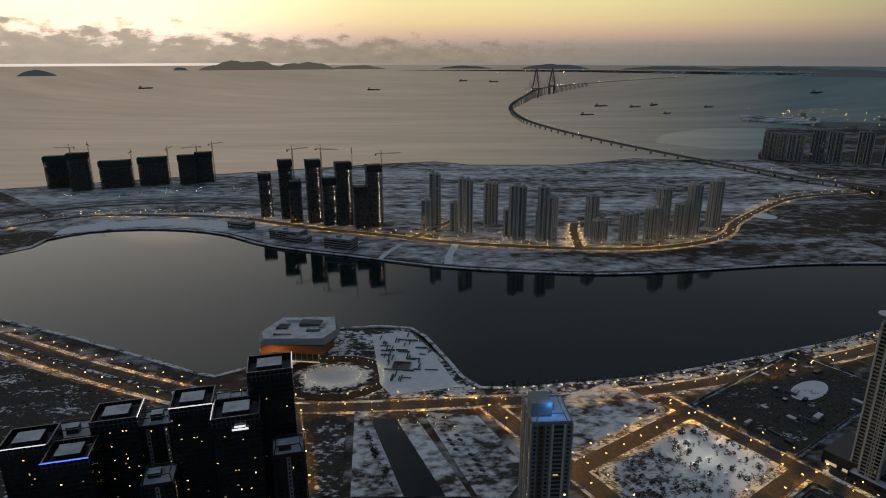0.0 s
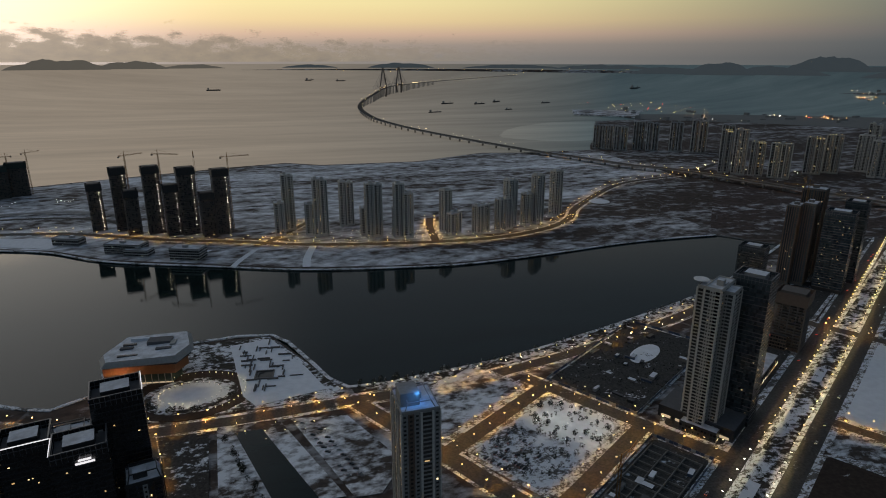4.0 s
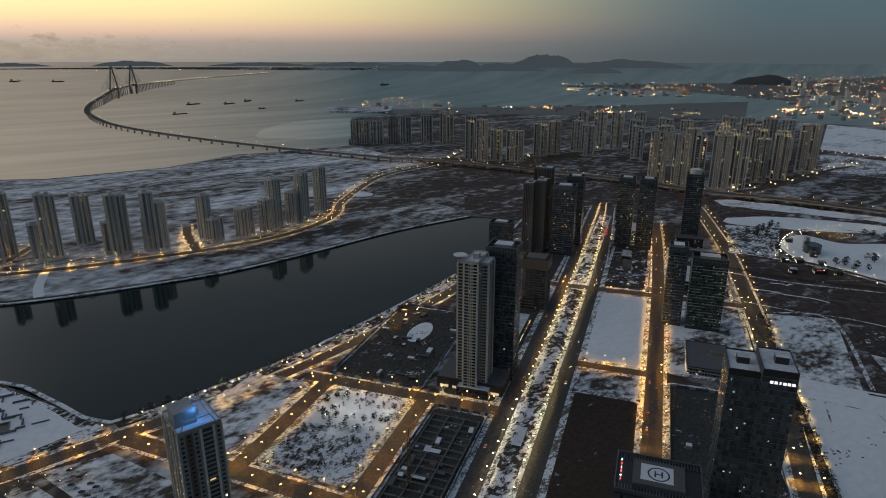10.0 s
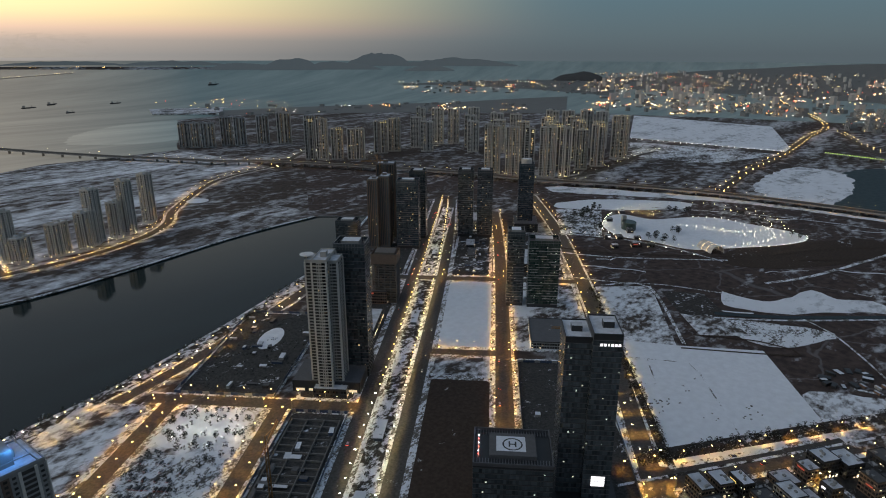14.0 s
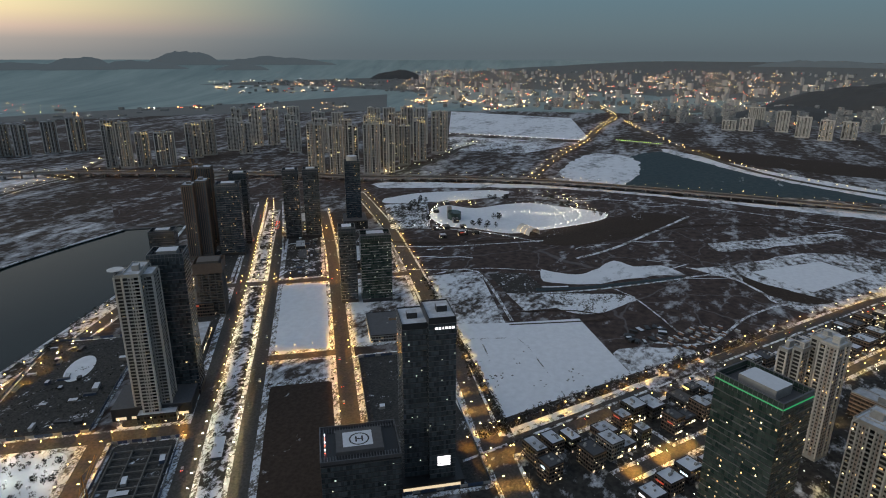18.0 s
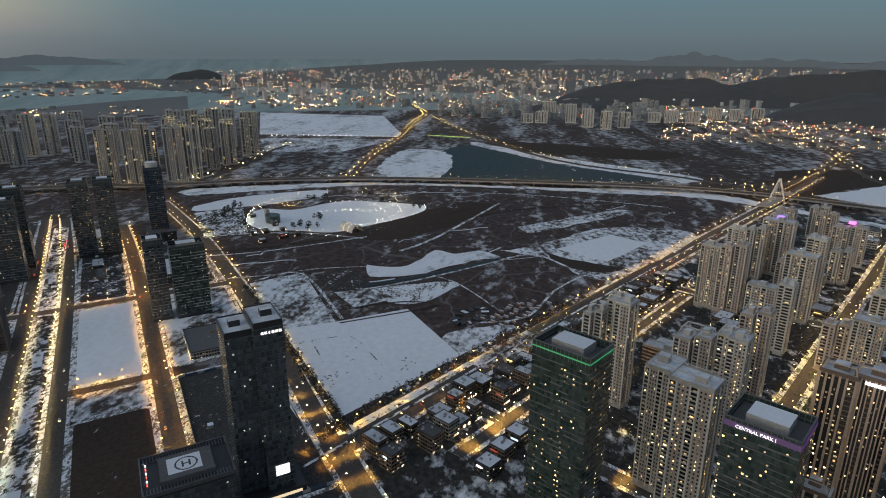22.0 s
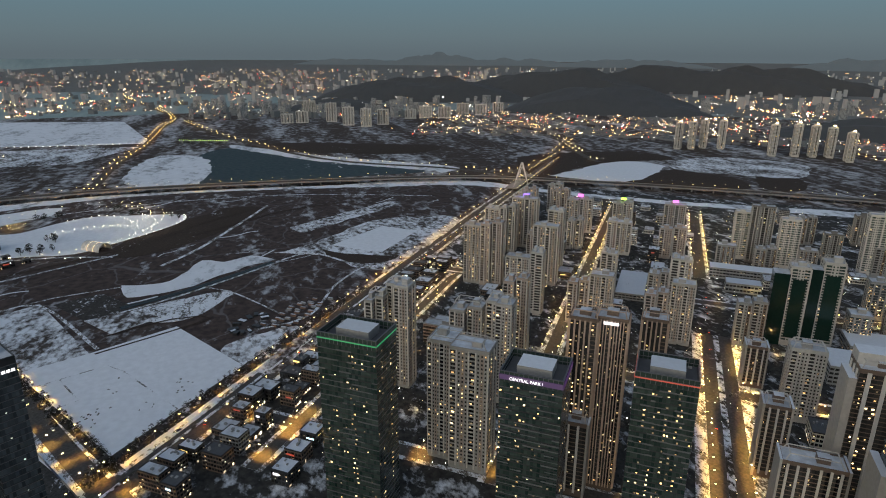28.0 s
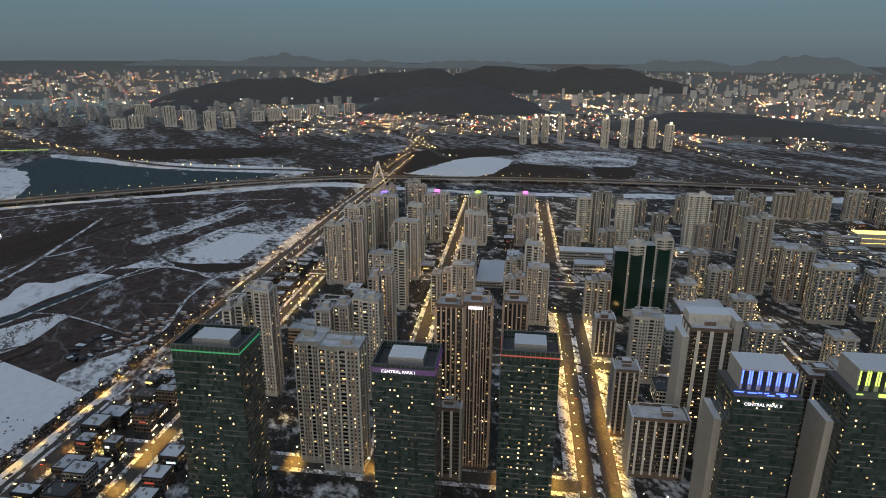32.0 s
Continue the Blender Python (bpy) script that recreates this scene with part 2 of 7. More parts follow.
def cloud_mat(name):
    """Ragged evening cloud: dull grey, thin at its edges; u is the heading and v the height over the horizon, in degrees."""
    m, t, p = nodes_of(name)
    uv = t.nodes.new("ShaderNodeUVMap")
    uv.uv_map = "sky"
    sp = t.nodes.new("ShaderNodeSeparateXYZ")
    t.links.new(uv.outputs[0], sp.inputs[0])
    mp = t.nodes.new("ShaderNodeMapping")
    mp.inputs["Scale"].default_value = (0.42, 1.0, 1)
    t.links.new(uv.outputs[0], mp.inputs["Vector"])
    n = add(t, "ShaderNodeTexNoise", Scale=1.15, Detail=7.0, Roughness=0.6)
    t.links.new(mp.outputs[0], n.inputs["Vector"])

    def calc(op, a, b):
        k = t.nodes.new("ShaderNodeMath")
        k.operation = op
        for sock, val in zip(k.inputs, (a, b)):
            if isinstance(val, (int, float)):
                sock.default_value = val
            else:
                t.links.new(val, sock)
        return k.outputs[0]

    # the top of the bank falls from the west towards the north
    level = t.nodes.new("ShaderNodeMapRange")
    for i, v in ((1, -36.0), (2, 16.0), (3, 2.75), (4, 0.9)):
        level.inputs[i].default_value = v
    t.links.new(sp.outputs[0], level.inputs[0])
    under = calc("SUBTRACT", level.outputs[0], sp.outputs[1])
    d = calc("ADD", calc("MULTIPLY", under, 0.34), calc("MULTIPLY", calc("SUBTRACT", n.outputs["Fac"], 0.5), 2.3))
    a = ramp(t, d, -0.06, 0.3)
    east = ramp(t, sp.outputs[0], 24.0, 2.0)
    a = calc("MULTIPLY", calc("MULTIPLY", a, east), ramp(t, sp.outputs[1], 7.5, 5.0))
    a = calc("MULTIPLY", a, 0.8)
    t.links.new(a, p.inputs["Alpha"])
    p.inputs["Base Color"].default_value = (0.2, 0.2, 0.2, 1)
    p.inputs["Roughness"].default_value = 1.0
    body = mix_of(t, ramp(t, n.outputs["Fac"], 0.35, 0.75), (0.62, 0.49, 0.33), (0.4, 0.32, 0.245))
    t.links.new(body, p.inputs["Emission Color"])
    p.inputs["Emission Strength"].default_value = 1.0
    m.cycles.emission_sampling = "NONE"
    return m


M = {
    "sea_far": far_sea_mat("bay_water_dusk_glow"),
    # the mudflat's sky reflection is emission too, stronger than the sea's
    "wet_flat": far_sea_mat("wet_mudflat_sky_glow", 1.25),
    "field": ground_mat("frozen_field", (0.05, 0.039, 0.034), (0.1, 0.077, 0.065), 0.22, 0.008, 0.05, 1.35, 5.0, 0.16, line=0.08, line_scale=0.007, fw=0.85),
    "marsh": ground_mat("reed_marsh", (0.052, 0.039, 0.036), (0.105, 0.077, 0.067), 0.16, 0.013, 0.055, 2.2, 5.0, 0.15, line=0.08, line_scale=0.011, fw=1.0),
    "isle": ground_mat("snowy_reclaimed_flat", (0.06, 0.048, 0.042), (0.12, 0.095, 0.08), 0.48, 0.007, 0.05, 0.12, 6.0, 0.13, line=0.12, line_scale=0.006, fw=0.85),
    "brown": ground_mat("bare_brown_earth", (0.05, 0.036, 0.028), (0.075, 0.055, 0.043), 0.03, 0.02, 0.2),
    "snowy": ground_mat("snowy_ground", (0.06, 0.05, 0.044), (0.11, 0.09, 0.078), 0.52, 0.02, 0.14, 0.5, 2.0, 0.1),
    "snow": ground_mat("snow_cover", (0.3, 0.29, 0.29), (0.4, 0.4, 0.4), 1.15, 0.02, 0.25, 0.6, 2.5),
    "park": ground_mat("park_snow", (0.04, 0.037, 0.03), (0.08, 0.07, 0.058), 0.48, 0.04, 0.25, 0.6, 1.5, line=0.5, line_scale=0.06, line_snow=False),
    "site": ground_mat("building_site_ground", (0.04, 0.042, 0.04), (0.09, 0.085, 0.08), 0.13, 0.06, 0.35, 0.3, 1.5),
    "rubble": ground_mat("rubble_ground", (0.04, 0.036, 0.034), (0.085, 0.077, 0.07), 0.27, 0.05, 0.3, 1.1, 2.0),
    "slush": ground_mat("slushy_pavement", (0.12, 0.11, 0.1), (0.17, 0.16, 0.15), 0.6, 0.08, 0.5),
    "road": ground_mat("asphalt_road", (0.075, 0.07, 0.062), (0.12, 0.11, 0.098), 0.0, 0.05, 0.3, 0.6, 1.0, 0.1),
    "ice": ground_mat("snowed_river_ice", (0.16, 0.17, 0.18), (0.24, 0.25, 0.26), 0.74, 0.012, 0.06, 1.35, 3.0, 0.12),
    "wood_hill": ground_mat("wooded_hill", (0.018, 0.018, 0.016), (0.035, 0.032, 0.026), 0.05, 0.01, 0.08),
    "town": ground_mat("town_ground", (0.03, 0.029, 0.027), (0.07, 0.066, 0.06), 0.26, 0.03, 0.12, 0.6, 1.5, 0.1),
    "sea": water_mat("sea_water", (0.22, 0.2, 0.17), 0.5, 0.03, 0.1, 0.2, 5.0),
    "lake": water_mat("lake_water", (0.008, 0.018, 0.017), 0.06, 0.2, 0.03),
    "kerb": plain_mat("kerb_stone", (0.3, 0.29, 0.28), 0.8),
    "concrete": plain_mat("raw_concrete", (0.2, 0.19, 0.175), 0.85),
    "bridge": plain_mat("bridge_concrete", (0.32, 0.31, 0.3), 0.8),
    "cream": plain_mat("cream_render", (0.54, 0.52, 0.48), 0.75),
    "beige": plain_mat("beige_render", (0.43, 0.41, 0.375), 0.75),
    "pink": plain_mat("rose_render", (0.44, 0.36, 0.31), 0.75),
    "grey": plain_mat("grey_render", (0.34, 0.34, 0.33), 0.75),
    "pale": plain_mat("pale_render", (0.66, 0.63, 0.58), 0.75),
    "brownwall": plain_mat("brown_cladding", (0.17, 0.12, 0.09), 0.6),
    "darkwall": plain_mat("dark_cladding", (0.035, 0.036, 0.038), 0.4),
    "slab": plain_mat("dark_concrete_frame", (0.17, 0.15, 0.135), 0.85),
    "net": plain_mat("green_scaffold_net", (0.035, 0.055, 0.048), 0.85),
    "roof": plain_mat("roof_snow", (0.74, 0.77, 0.82), 0.9, color2=(0.34, 0.34, 0.35), scale=0.15),
    "roofdark": plain_mat("dark_roof_deck", (0.12, 0.12, 0.125), 0.85),
    "steel": plain_mat("painted_steel", (0.2, 0.2, 0.21), 0.45, 0.6),
    "crane": plain_mat("crane_steel", (0.3, 0.16, 0.05), 0.5, 0.3),
    "greenglass": glass_mat("green_curtain_glass", (0.012, 0.032, 0.026), (0.07, 0.095, 0.082)),
    "darkglass": glass_mat("dark_curtain_glass", (0.02, 0.028, 0.032), (0.1, 0.12, 0.13)),
    "blueglass": glass_mat("blue_curtain_glass", (0.02, 0.035, 0.05), (0.07, 0.1, 0.12)),
    "blackglass": glass_mat("black_glass", (0.006, 0.007, 0.008), (0.016, 0.017, 0.02), 0.25),
    "window": glass_mat("window_glass", (0.008, 0.009, 0.011), (0.07, 0.066, 0.06)),
    "lit": glow_mat("lit_window", (1.0, 0.56, 0.18), 2.2, (1.0, 0.82, 0.46), 0.9),
    "litwhite": glow_mat("lit_office_window", (0.9, 0.9, 0.7), 0.7, (0.8, 1.0, 0.85), 0.7),
    "sodium": glow_mat("sodium_lamp", (1.0, 0.56, 0.18), 16.0),
    "warm": glow_mat("warm_lamp", (1.0, 0.7, 0.32), 16.0),
    "white": glow_mat("white_lamp", (1.0, 0.9, 0.68), 18.0),
    "town_orange": glow_mat("far_orange_light", (1.0, 0.42, 0.12), 14.0),
    "town_warm": glow_mat("far_warm_light", (1.0, 0.66, 0.3), 14.0),
    "town_white": glow_mat("far_white_light", (1.0, 0.92, 0.75), 14.0),
    "red": glow_mat("red_lamp", (1.0, 0.05, 0.02), 8.0),
    "blue": glow_mat("blue_led", (0.06, 0.12, 1.0), 5.0),
    "redstrip": glow_mat("red_led", (1.0, 0.12, 0.05), 0.45),
    "tan": plain_mat("tan_fins", (0.58, 0.44, 0.34), 0.7),
    "deepgreen": plain_mat("deep_green_glass", (0.01, 0.03, 0.022), 0.15),
    "verge": ground_mat("verge_snow", (0.12, 0.108, 0.095), (0.22, 0.2, 0.18), 0.52, 0.12, 0.6),
    "green": glow_mat("green_led", (0.04, 0.8, 0.25), 0.4),
    "violet": glow_mat("violet_led", (0.3, 0.06, 0.5), 0.13),
    "lime": glow_mat("lime_led", (0.55, 0.9, 0.1), 2.5),
    "sign": glow_mat("lit_sign", (1.0, 0.97, 1.0), 1.6),
    "river": ground_mat("dark_river_ice", (0.05, 0.078, 0.086), (0.075, 0.1, 0.108), 0.12, 0.01, 0.05, -0.8, 4.0),
    # far town: the second colour is haze, put in as a faint glow
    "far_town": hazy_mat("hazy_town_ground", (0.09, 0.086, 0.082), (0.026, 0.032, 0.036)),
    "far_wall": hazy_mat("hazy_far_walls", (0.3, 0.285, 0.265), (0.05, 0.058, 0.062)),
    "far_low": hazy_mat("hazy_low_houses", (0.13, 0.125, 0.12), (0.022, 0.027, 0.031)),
    # hills and ridges: blue haze painted over them as emission, thinner when nearer
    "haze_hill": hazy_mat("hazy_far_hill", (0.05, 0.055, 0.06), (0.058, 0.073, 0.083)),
    # lighter copy for islands under the afterglow: warm haze light in the emission
    "glow_hill": hazy_mat("hill_dusk_haze_glow", (0.05, 0.055, 0.06), (0.15, 0.135, 0.11)),
    "ridge": hazy_mat("hazy_wooded_ridge", (0.05, 0.047, 0.042), (0.012, 0.015, 0.019)),
        "cloud": cloud_mat("evening_cloud"),
    "copper": plain_mat("copper_cladding", (0.28, 0.13, 0.06), 0.5, 0.4),
    "white_paint": plain_mat("white_painted_metal", (0.7, 0.7, 0.7), 0.5),
    "car_dark": plain_mat("dark_car_paint", (0.04, 0.042, 0.048), 0.3),
    "car_pale": plain_mat("pale_car_paint", (0.5, 0.5, 0.5), 0.3),
    "hull": plain_mat("ship_hull", (0.05, 0.05, 0.055), 0.6),
    "brick": plain_mat("brick_facing", (0.26, 0.16, 0.11), 0.8),
    "bluewall": plain_mat("blue_sheet_fence", (0.05, 0.08, 0.14), 0.5),
    "violet_crown": glow_mat("violet_crown_light", (0.3, 0.15, 1.0), 2.2),
    "bluepanel": glow_mat("cool_white_panel", (0.7, 0.9, 1.0), 1.6),
    "gold": glow_mat("golden_roof_light", (1.0, 0.72, 0.22), 1.8),
    "magenta": glow_mat("magenta_light", (1.0, 0.15, 0.7), 2.5),
    "shop": glow_mat("lit_shop_front", (1.0, 0.62, 0.25), 1.6, (1.0, 0.9, 0.7), 0.8),
    "bluewhite": glow_mat("cool_white_lamp", (0.75, 0.9, 1.0), 20.0),
    "snow_top": plain_mat("lying_snow", (0.72, 0.75, 0.8), 0.9, vary=0.12),
    "leaf": plain_mat("dark_needles", (0.022, 0.026, 0.018), 0.8),
    "bark": plain_mat("bark", (0.06, 0.045, 0.035), 0.9),
}


# ---- building blocks ----
class Geo:
    def __init__(self):
        self.v, self.f, self.m = [], [], []

    def quad(self, a, b, c, d, mat=0):
        n = len(self.v)
        self.v += [a, b, c, d]
        self.f.append((n, n + 1, n + 2, n + 3))
        self.m.append(mat)

    def prism(self, pts, z0, z1, mat=0, top=None, base=False):
        n, k = len(self.v), len(pts)
        self.v += [(x, y, z0) for x, y in pts] + [(x, y, z1) for x, y in pts]
        for i in range(k):
            j = (i + 1) % k
            self.f.append((n + i, n + j, n + k + j, n + k + i))
            self.m.append(mat)
        self.f.append(tuple(range(n + k, n + 2 * k)))
        self.m.append(mat if top is None else top)
        if base:
            self.f.append(tuple(range(n + k - 1, n - 1, -1)))
            self.m.append(mat)

    def box(self, x, y, z0, z1, w, d, rot=0.0, mat=0, top=None, base=False):
        c, s = math.cos(rot), math.sin(rot)
        self.prism([(x + c * a * w / 2 - s * b * d / 2, y + s * a * w / 2 + c * b * d / 2) for a, b in ((-1, -1), (1, -1), (1, 1), (-1, 1))], z0, z1, mat, top, base)

    def beam(self, p, q, w, mat=0):
        """A square bar from p to q."""
        p, q = Vector(p), Vector(q)
        side = (q - p).cross(Vector((0, 0, 1)))
        side = side.normalized() * w / 2 if side.length > 1e-6 else Vector((w / 2, 0, 0))
        up = side.cross(q - p).normalized() * w / 2
        n = len(self.v)
        for e in (p, q):
            self.v += [tuple(e + side + up), tuple(e - side + up), tuple(e - side - up), tuple(e + side - up)]
        for i in range(4):
            j = (i + 1) % 4
            self.f.append((n + i, n + j, n + 4 + j, n + 4 + i))
            self.m.append(mat)
        self.f += [(n + 3, n + 2, n + 1, n), (n + 4, n + 5, n + 6, n + 7)]
        self.m += [mat, mat]

    def mesh(self, name, mats):
        me = bpy.data.meshes.new(name)
        me.from_pydata(self.v, [], self.f)
        for m in mats:
            me.materials.append(M[m])
        if len(mats) > 1:
            me.polygons.foreach_set("material_index", self.m)
        me.update()
        return me

    def part(self, name, mats, parent=None, label="", kind="", at=None):
        if not self.f:
            return None
        ob = new(name, self.mesh(name, mats if isinstance(mats, (list, tuple)) else [mats]))
        if at is not None:
            ob.matrix_basis = at
        if parent is not None:
            ob.parent = parent
        return tagged(ob, label, kind=kind)


def thing(name, label, category, x=0.0, y=0.0, z=0.0, rot=0.0, group="", kind=""):
    ob = new(name)
    ob.matrix_basis = Matrix.LocRotScale((x, y, z), Euler((0, 0, rot)), None)
    ob.empty_display_size = 1
    return tagged(ob, label, category, group, kind)


def smooth_line(pts, step=25.0):
    """A soft curve through the points, closely spaced."""
    out = []
    n = len(pts)
    for i in range(n - 1):
        p0, p1, p2, p3 = (Vector(pts[max(0, min(n - 1, i + k))]) for k in (-1, 0, 1, 2))
        m = max(1, int((p2 - p1).length / step))
        for k in range(m):
            u = k / m
            out.append(0.5 * (2 * p1 + (p2 - p0) * u + (2 * p0 - 5 * p1 + 4 * p2 - p3) * u * u + (3 * p1 - p0 - 3 * p2 + p3) * u ** 3))
    out.append(Vector(pts[-1]))
    return out


def ribbon(g, line, off0, off1, z, mat=0, depth=0.0):
    """A strip between two offsets to the right of a line of plan points (with heights z or a third coordinate)."""
    L, R = [], []
    for i, p in enumerate(line):
        d = (line[min(i + 1, len(line) - 1)] - line[max(i - 1, 0)])
        n = Vector((d.y, -d.x)).normalized()
        h = z + (p.z if len(p) == 3 else 0)
        a, b = Vector((p.x, p.y)) + n * off0, Vector((p.x, p.y)) + n * off1
        L.append(far(a.x, a.y, h))
        R.append(far(b.x, b.y, h))
    for i in range(len(line) - 1):
        g.quad(L[i], R[i], R[i + 1], L[i + 1], mat)
        if depth:
            down = lambda p: (p[0], p[1], p[2] - depth)
            g.quad(down(L[i]), L[i], L[i + 1], down(L[i + 1]), mat)
            g.quad(R[i], down(R[i]), down(R[i + 1]), R[i + 1], mat)
            g.quad(down(R[i]), down(L[i]), down(L[i + 1]), down(R[i + 1]), mat)


# ---- water and land ----
g = Geo()
steps = [0, 700, 1400, 2100, 2700, FLAT] + [FLAT * 1.16 ** k for k in range(1, 17)]
spokes = 144
for i in range(len(steps) - 1):
    for k in range(spokes):
        a, b = 2 * math.pi * k / spokes, 2 * math.pi * (k + 1) / spokes
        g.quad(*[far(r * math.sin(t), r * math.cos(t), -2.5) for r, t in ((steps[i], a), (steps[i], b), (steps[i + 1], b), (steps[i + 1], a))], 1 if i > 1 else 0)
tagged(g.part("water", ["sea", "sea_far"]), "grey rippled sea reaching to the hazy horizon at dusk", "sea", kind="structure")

COAST = [(-3250, 300), (-1700, 1100), (-1069, 1451), (-538, 1679), (-175, 1820), (-24, 1862), (77, 1800), (361, 1795), (599, 1915),
         (729, 1888), (978, 1890), (1037, 2010), (1130, 2160), (1290, 2470), (1452, 2778), (1713, 2821)]
BANK = [(-1000, 870), (-750, 765), (-530, 672), (-413, 622), (-308, 572), (-224, 535), (-185, 560), (-198, 610), (-189, 640), (-113, 648), (-38, 648),
        (4, 568), (35, 513), (117, 519), (215, 537), (371, 588), (505, 640), (590, 685), (687, 745), (779, 806)]
FARBANK = [(712, 884), (549, 881), (369, 852), (260, 838), (178, 841), (14, 867), (-128, 917), (-288, 979), (-387, 1049), (-470, 1080), (-557, 1088),
           (-640, 1070), (-690, 1020), (-720, 940), (-1000, 900)]
arc = [(FLAT * math.sin(radians(a)), FLAT * math.cos(radians(a))) for a in range(32, 275, 5)]
outer = [Vector((x, y, 0)) for x, y in COAST + arc]
lake = [Vector((x, y, 0)) for x, y in BANK + FARBANK]
from mathutils.geometry import tessellate_polygon
g = Geo()
g.v = [tuple(p) for p in outer + lake]
for tri in tessellate_polygon([outer, lake]):
    a, b, c = (Vector(g.v[i]) for i in tri)
    up = (b - a).cross(c - a).z > 0
    g.f.append(tuple(tri) if up else tuple(reversed(tri)))
    g.m.append(0)
for ring in (COAST, BANK + FARBANK):
    for i in range(len(ring) - 1):
        (x0, y0), (x1, y1) = ring[i], ring[i + 1]
        g.quad((x0, y0, -4), (x1, y1, -4), (x1, y1, 0), (x0, y0, 0), 1)
tagged(g.part("ground", ["field", "kerb"]), "frozen brown flats with patches of wind-blown snow", "ground", kind="structure")
# stone edge along the banks
for pts, nm in ((BANK, "near"), (FARBANK, "far")):
    g = Geo()
    ribbon(g, smooth_line(pts, 30), -3.5, 0.5, 0.9, 0, 1.2)
    tagged(g.part("embankment", "slush"), "snow-dusted stone embankment along the water", "embankment", kind="structure")

g = Geo()
g.prism([(x, y) for x, y in reversed(BANK + FARBANK)], -3.0, -1.6, 0)
tagged(g.part("lake_water", "lake"), "still dark lake water with faint reflections", "lake", kind="structure")


NATURAL = {"frozen_pool": 5, "river_ice": 9, "river_water": 7, "mudflat": 12, "snowfield": 14, "snow_strip": 5, "bare_field": 5, "far_snowfield": 9, "field_plot": 6, "marsh_drift": 7}


def polygon(name, pts, z, mat, label, category="ground", edge=None, depth=0.5):
    """A low sheet of ground; natural ones get a soft wandering outline."""
    if name in NATURAL:
        w, line = NATURAL[name], smooth_line([Vector(p) for p in pts] + [Vector(pts[0])], 11)[:-1]
        pts = [(p.x + w * noise.noise(Vector((p.x * 0.03, p.y * 0.03, 1))) + 0.5 * w * noise.noise(Vector((p.x * 0.11, p.y * 0.11, 4))), p.y + w * noise.noise(Vector((p.x * 0.03, p.y * 0.03, 7))) + 0.5 * w * noise.noise(Vector((p.x * 0.11, p.y * 0.11, 9)))) for p in line]
    g = Geo()
    if sum(a[0] * b[1] - b[0] * a[1] for a, b in zip(pts, pts[1:] + pts[:1])) < 0:
        pts = pts[::-1]
    g.prism(pts, z - depth, z, 0)
    return tagged(g.part(name, mat), label, category, kind="structure")


def far_land(name, a0, a1, inner, outer_r, mat, label, z=1.0):
    """Land beyond the flat, between two distances that change with the heading (degrees clockwise)."""
    g = Geo()
    n = max(2, int((a1 - a0) / 2.0))
    def rim(table, a):
        u = (a - a0) / (a1 - a0) * (len(table) - 1)
        i = min(int(u), len(table) - 2)
        return table[i] + (table[i + 1] - table[i]) * (u - i)
    for k in range(n):
        u, v = a0 + (a1 - a0) * k / n, a0 + (a1 - a0) * (k + 1) / n
        for j in range(14):
            e0, e1 = (j / 14) ** 1.6, ((j + 1) / 14) ** 1.6
            corner = []
            for a, e in ((u, e0), (v, e0), (v, e1), (u, e1)):
                lo, hi = rim(inner, a), rim(outer_r, a)
                r = lo * (hi / lo) ** e
                corner.append(far(r * math.sin(radians(a)), r * math.cos(radians(a)), z))
            g.quad(*corner)
    return tagged(g.part(name, mat), label, "land", kind="structure")


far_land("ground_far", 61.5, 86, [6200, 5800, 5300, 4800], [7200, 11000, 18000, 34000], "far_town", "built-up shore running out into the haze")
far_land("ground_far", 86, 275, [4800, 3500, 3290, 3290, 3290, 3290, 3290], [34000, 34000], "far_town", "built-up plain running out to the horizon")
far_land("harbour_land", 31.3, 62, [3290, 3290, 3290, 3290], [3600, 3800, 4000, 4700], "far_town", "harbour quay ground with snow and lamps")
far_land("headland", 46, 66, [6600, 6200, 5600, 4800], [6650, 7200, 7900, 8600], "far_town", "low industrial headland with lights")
far_land("far_shore", -4, 40, [17500, 16000, 14000, 15000], [17600, 19000, 17500, 15100], "field", "distant low shore with lights")
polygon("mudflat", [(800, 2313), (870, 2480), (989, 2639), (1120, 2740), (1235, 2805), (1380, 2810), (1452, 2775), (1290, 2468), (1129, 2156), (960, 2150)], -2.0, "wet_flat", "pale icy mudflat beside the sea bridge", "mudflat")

# regions of the flats
island = [(x, y - 14.0) for x, y in COAST[2:11]] + [(985, 1402), (777, 1338), (650, 1215), (705, 1080), (725, 960)] + [(x, y + 9.0) for x, y in FARBANK[:12]]
polygon("island_ground", island, 0.2, "isle", "snow-streaked reclaimed flat of the island", "island")
polygon("marsh", [(720, 910), (1040, 1330), (1190, 930), (1230, 740), (1290, 560), (1350, 300), (1360, -60), (1300, -440), (1250, -540), (420, 78), (580, 240), (760, 360), (930, 500), (1090, 640), (1040, 850)], 0.3, "marsh", "reddish brown reed marsh with thin snow streaks", "marsh")
polygon("snow_lot", [(399, 102), (578, 216), (603, 165), (647, 92), (524, 12)], 0.9, "snow", "large smooth snow-covered lot with faint tracks", "snowfield", depth=0.8)
polygon("snow_lot", [(706, 308), (754, 252), (604, 166), (565, 212)], 0.8, "snowy", "snow-covered lot with brown bare patches", "snowfield", depth=0.6)
polygon("snow_lot", [(898, -96), (987, -191), (942, -239), (845, -164)], 0.86, "snow", "square of clean snow in the marsh", "snowfield", depth=0.6)
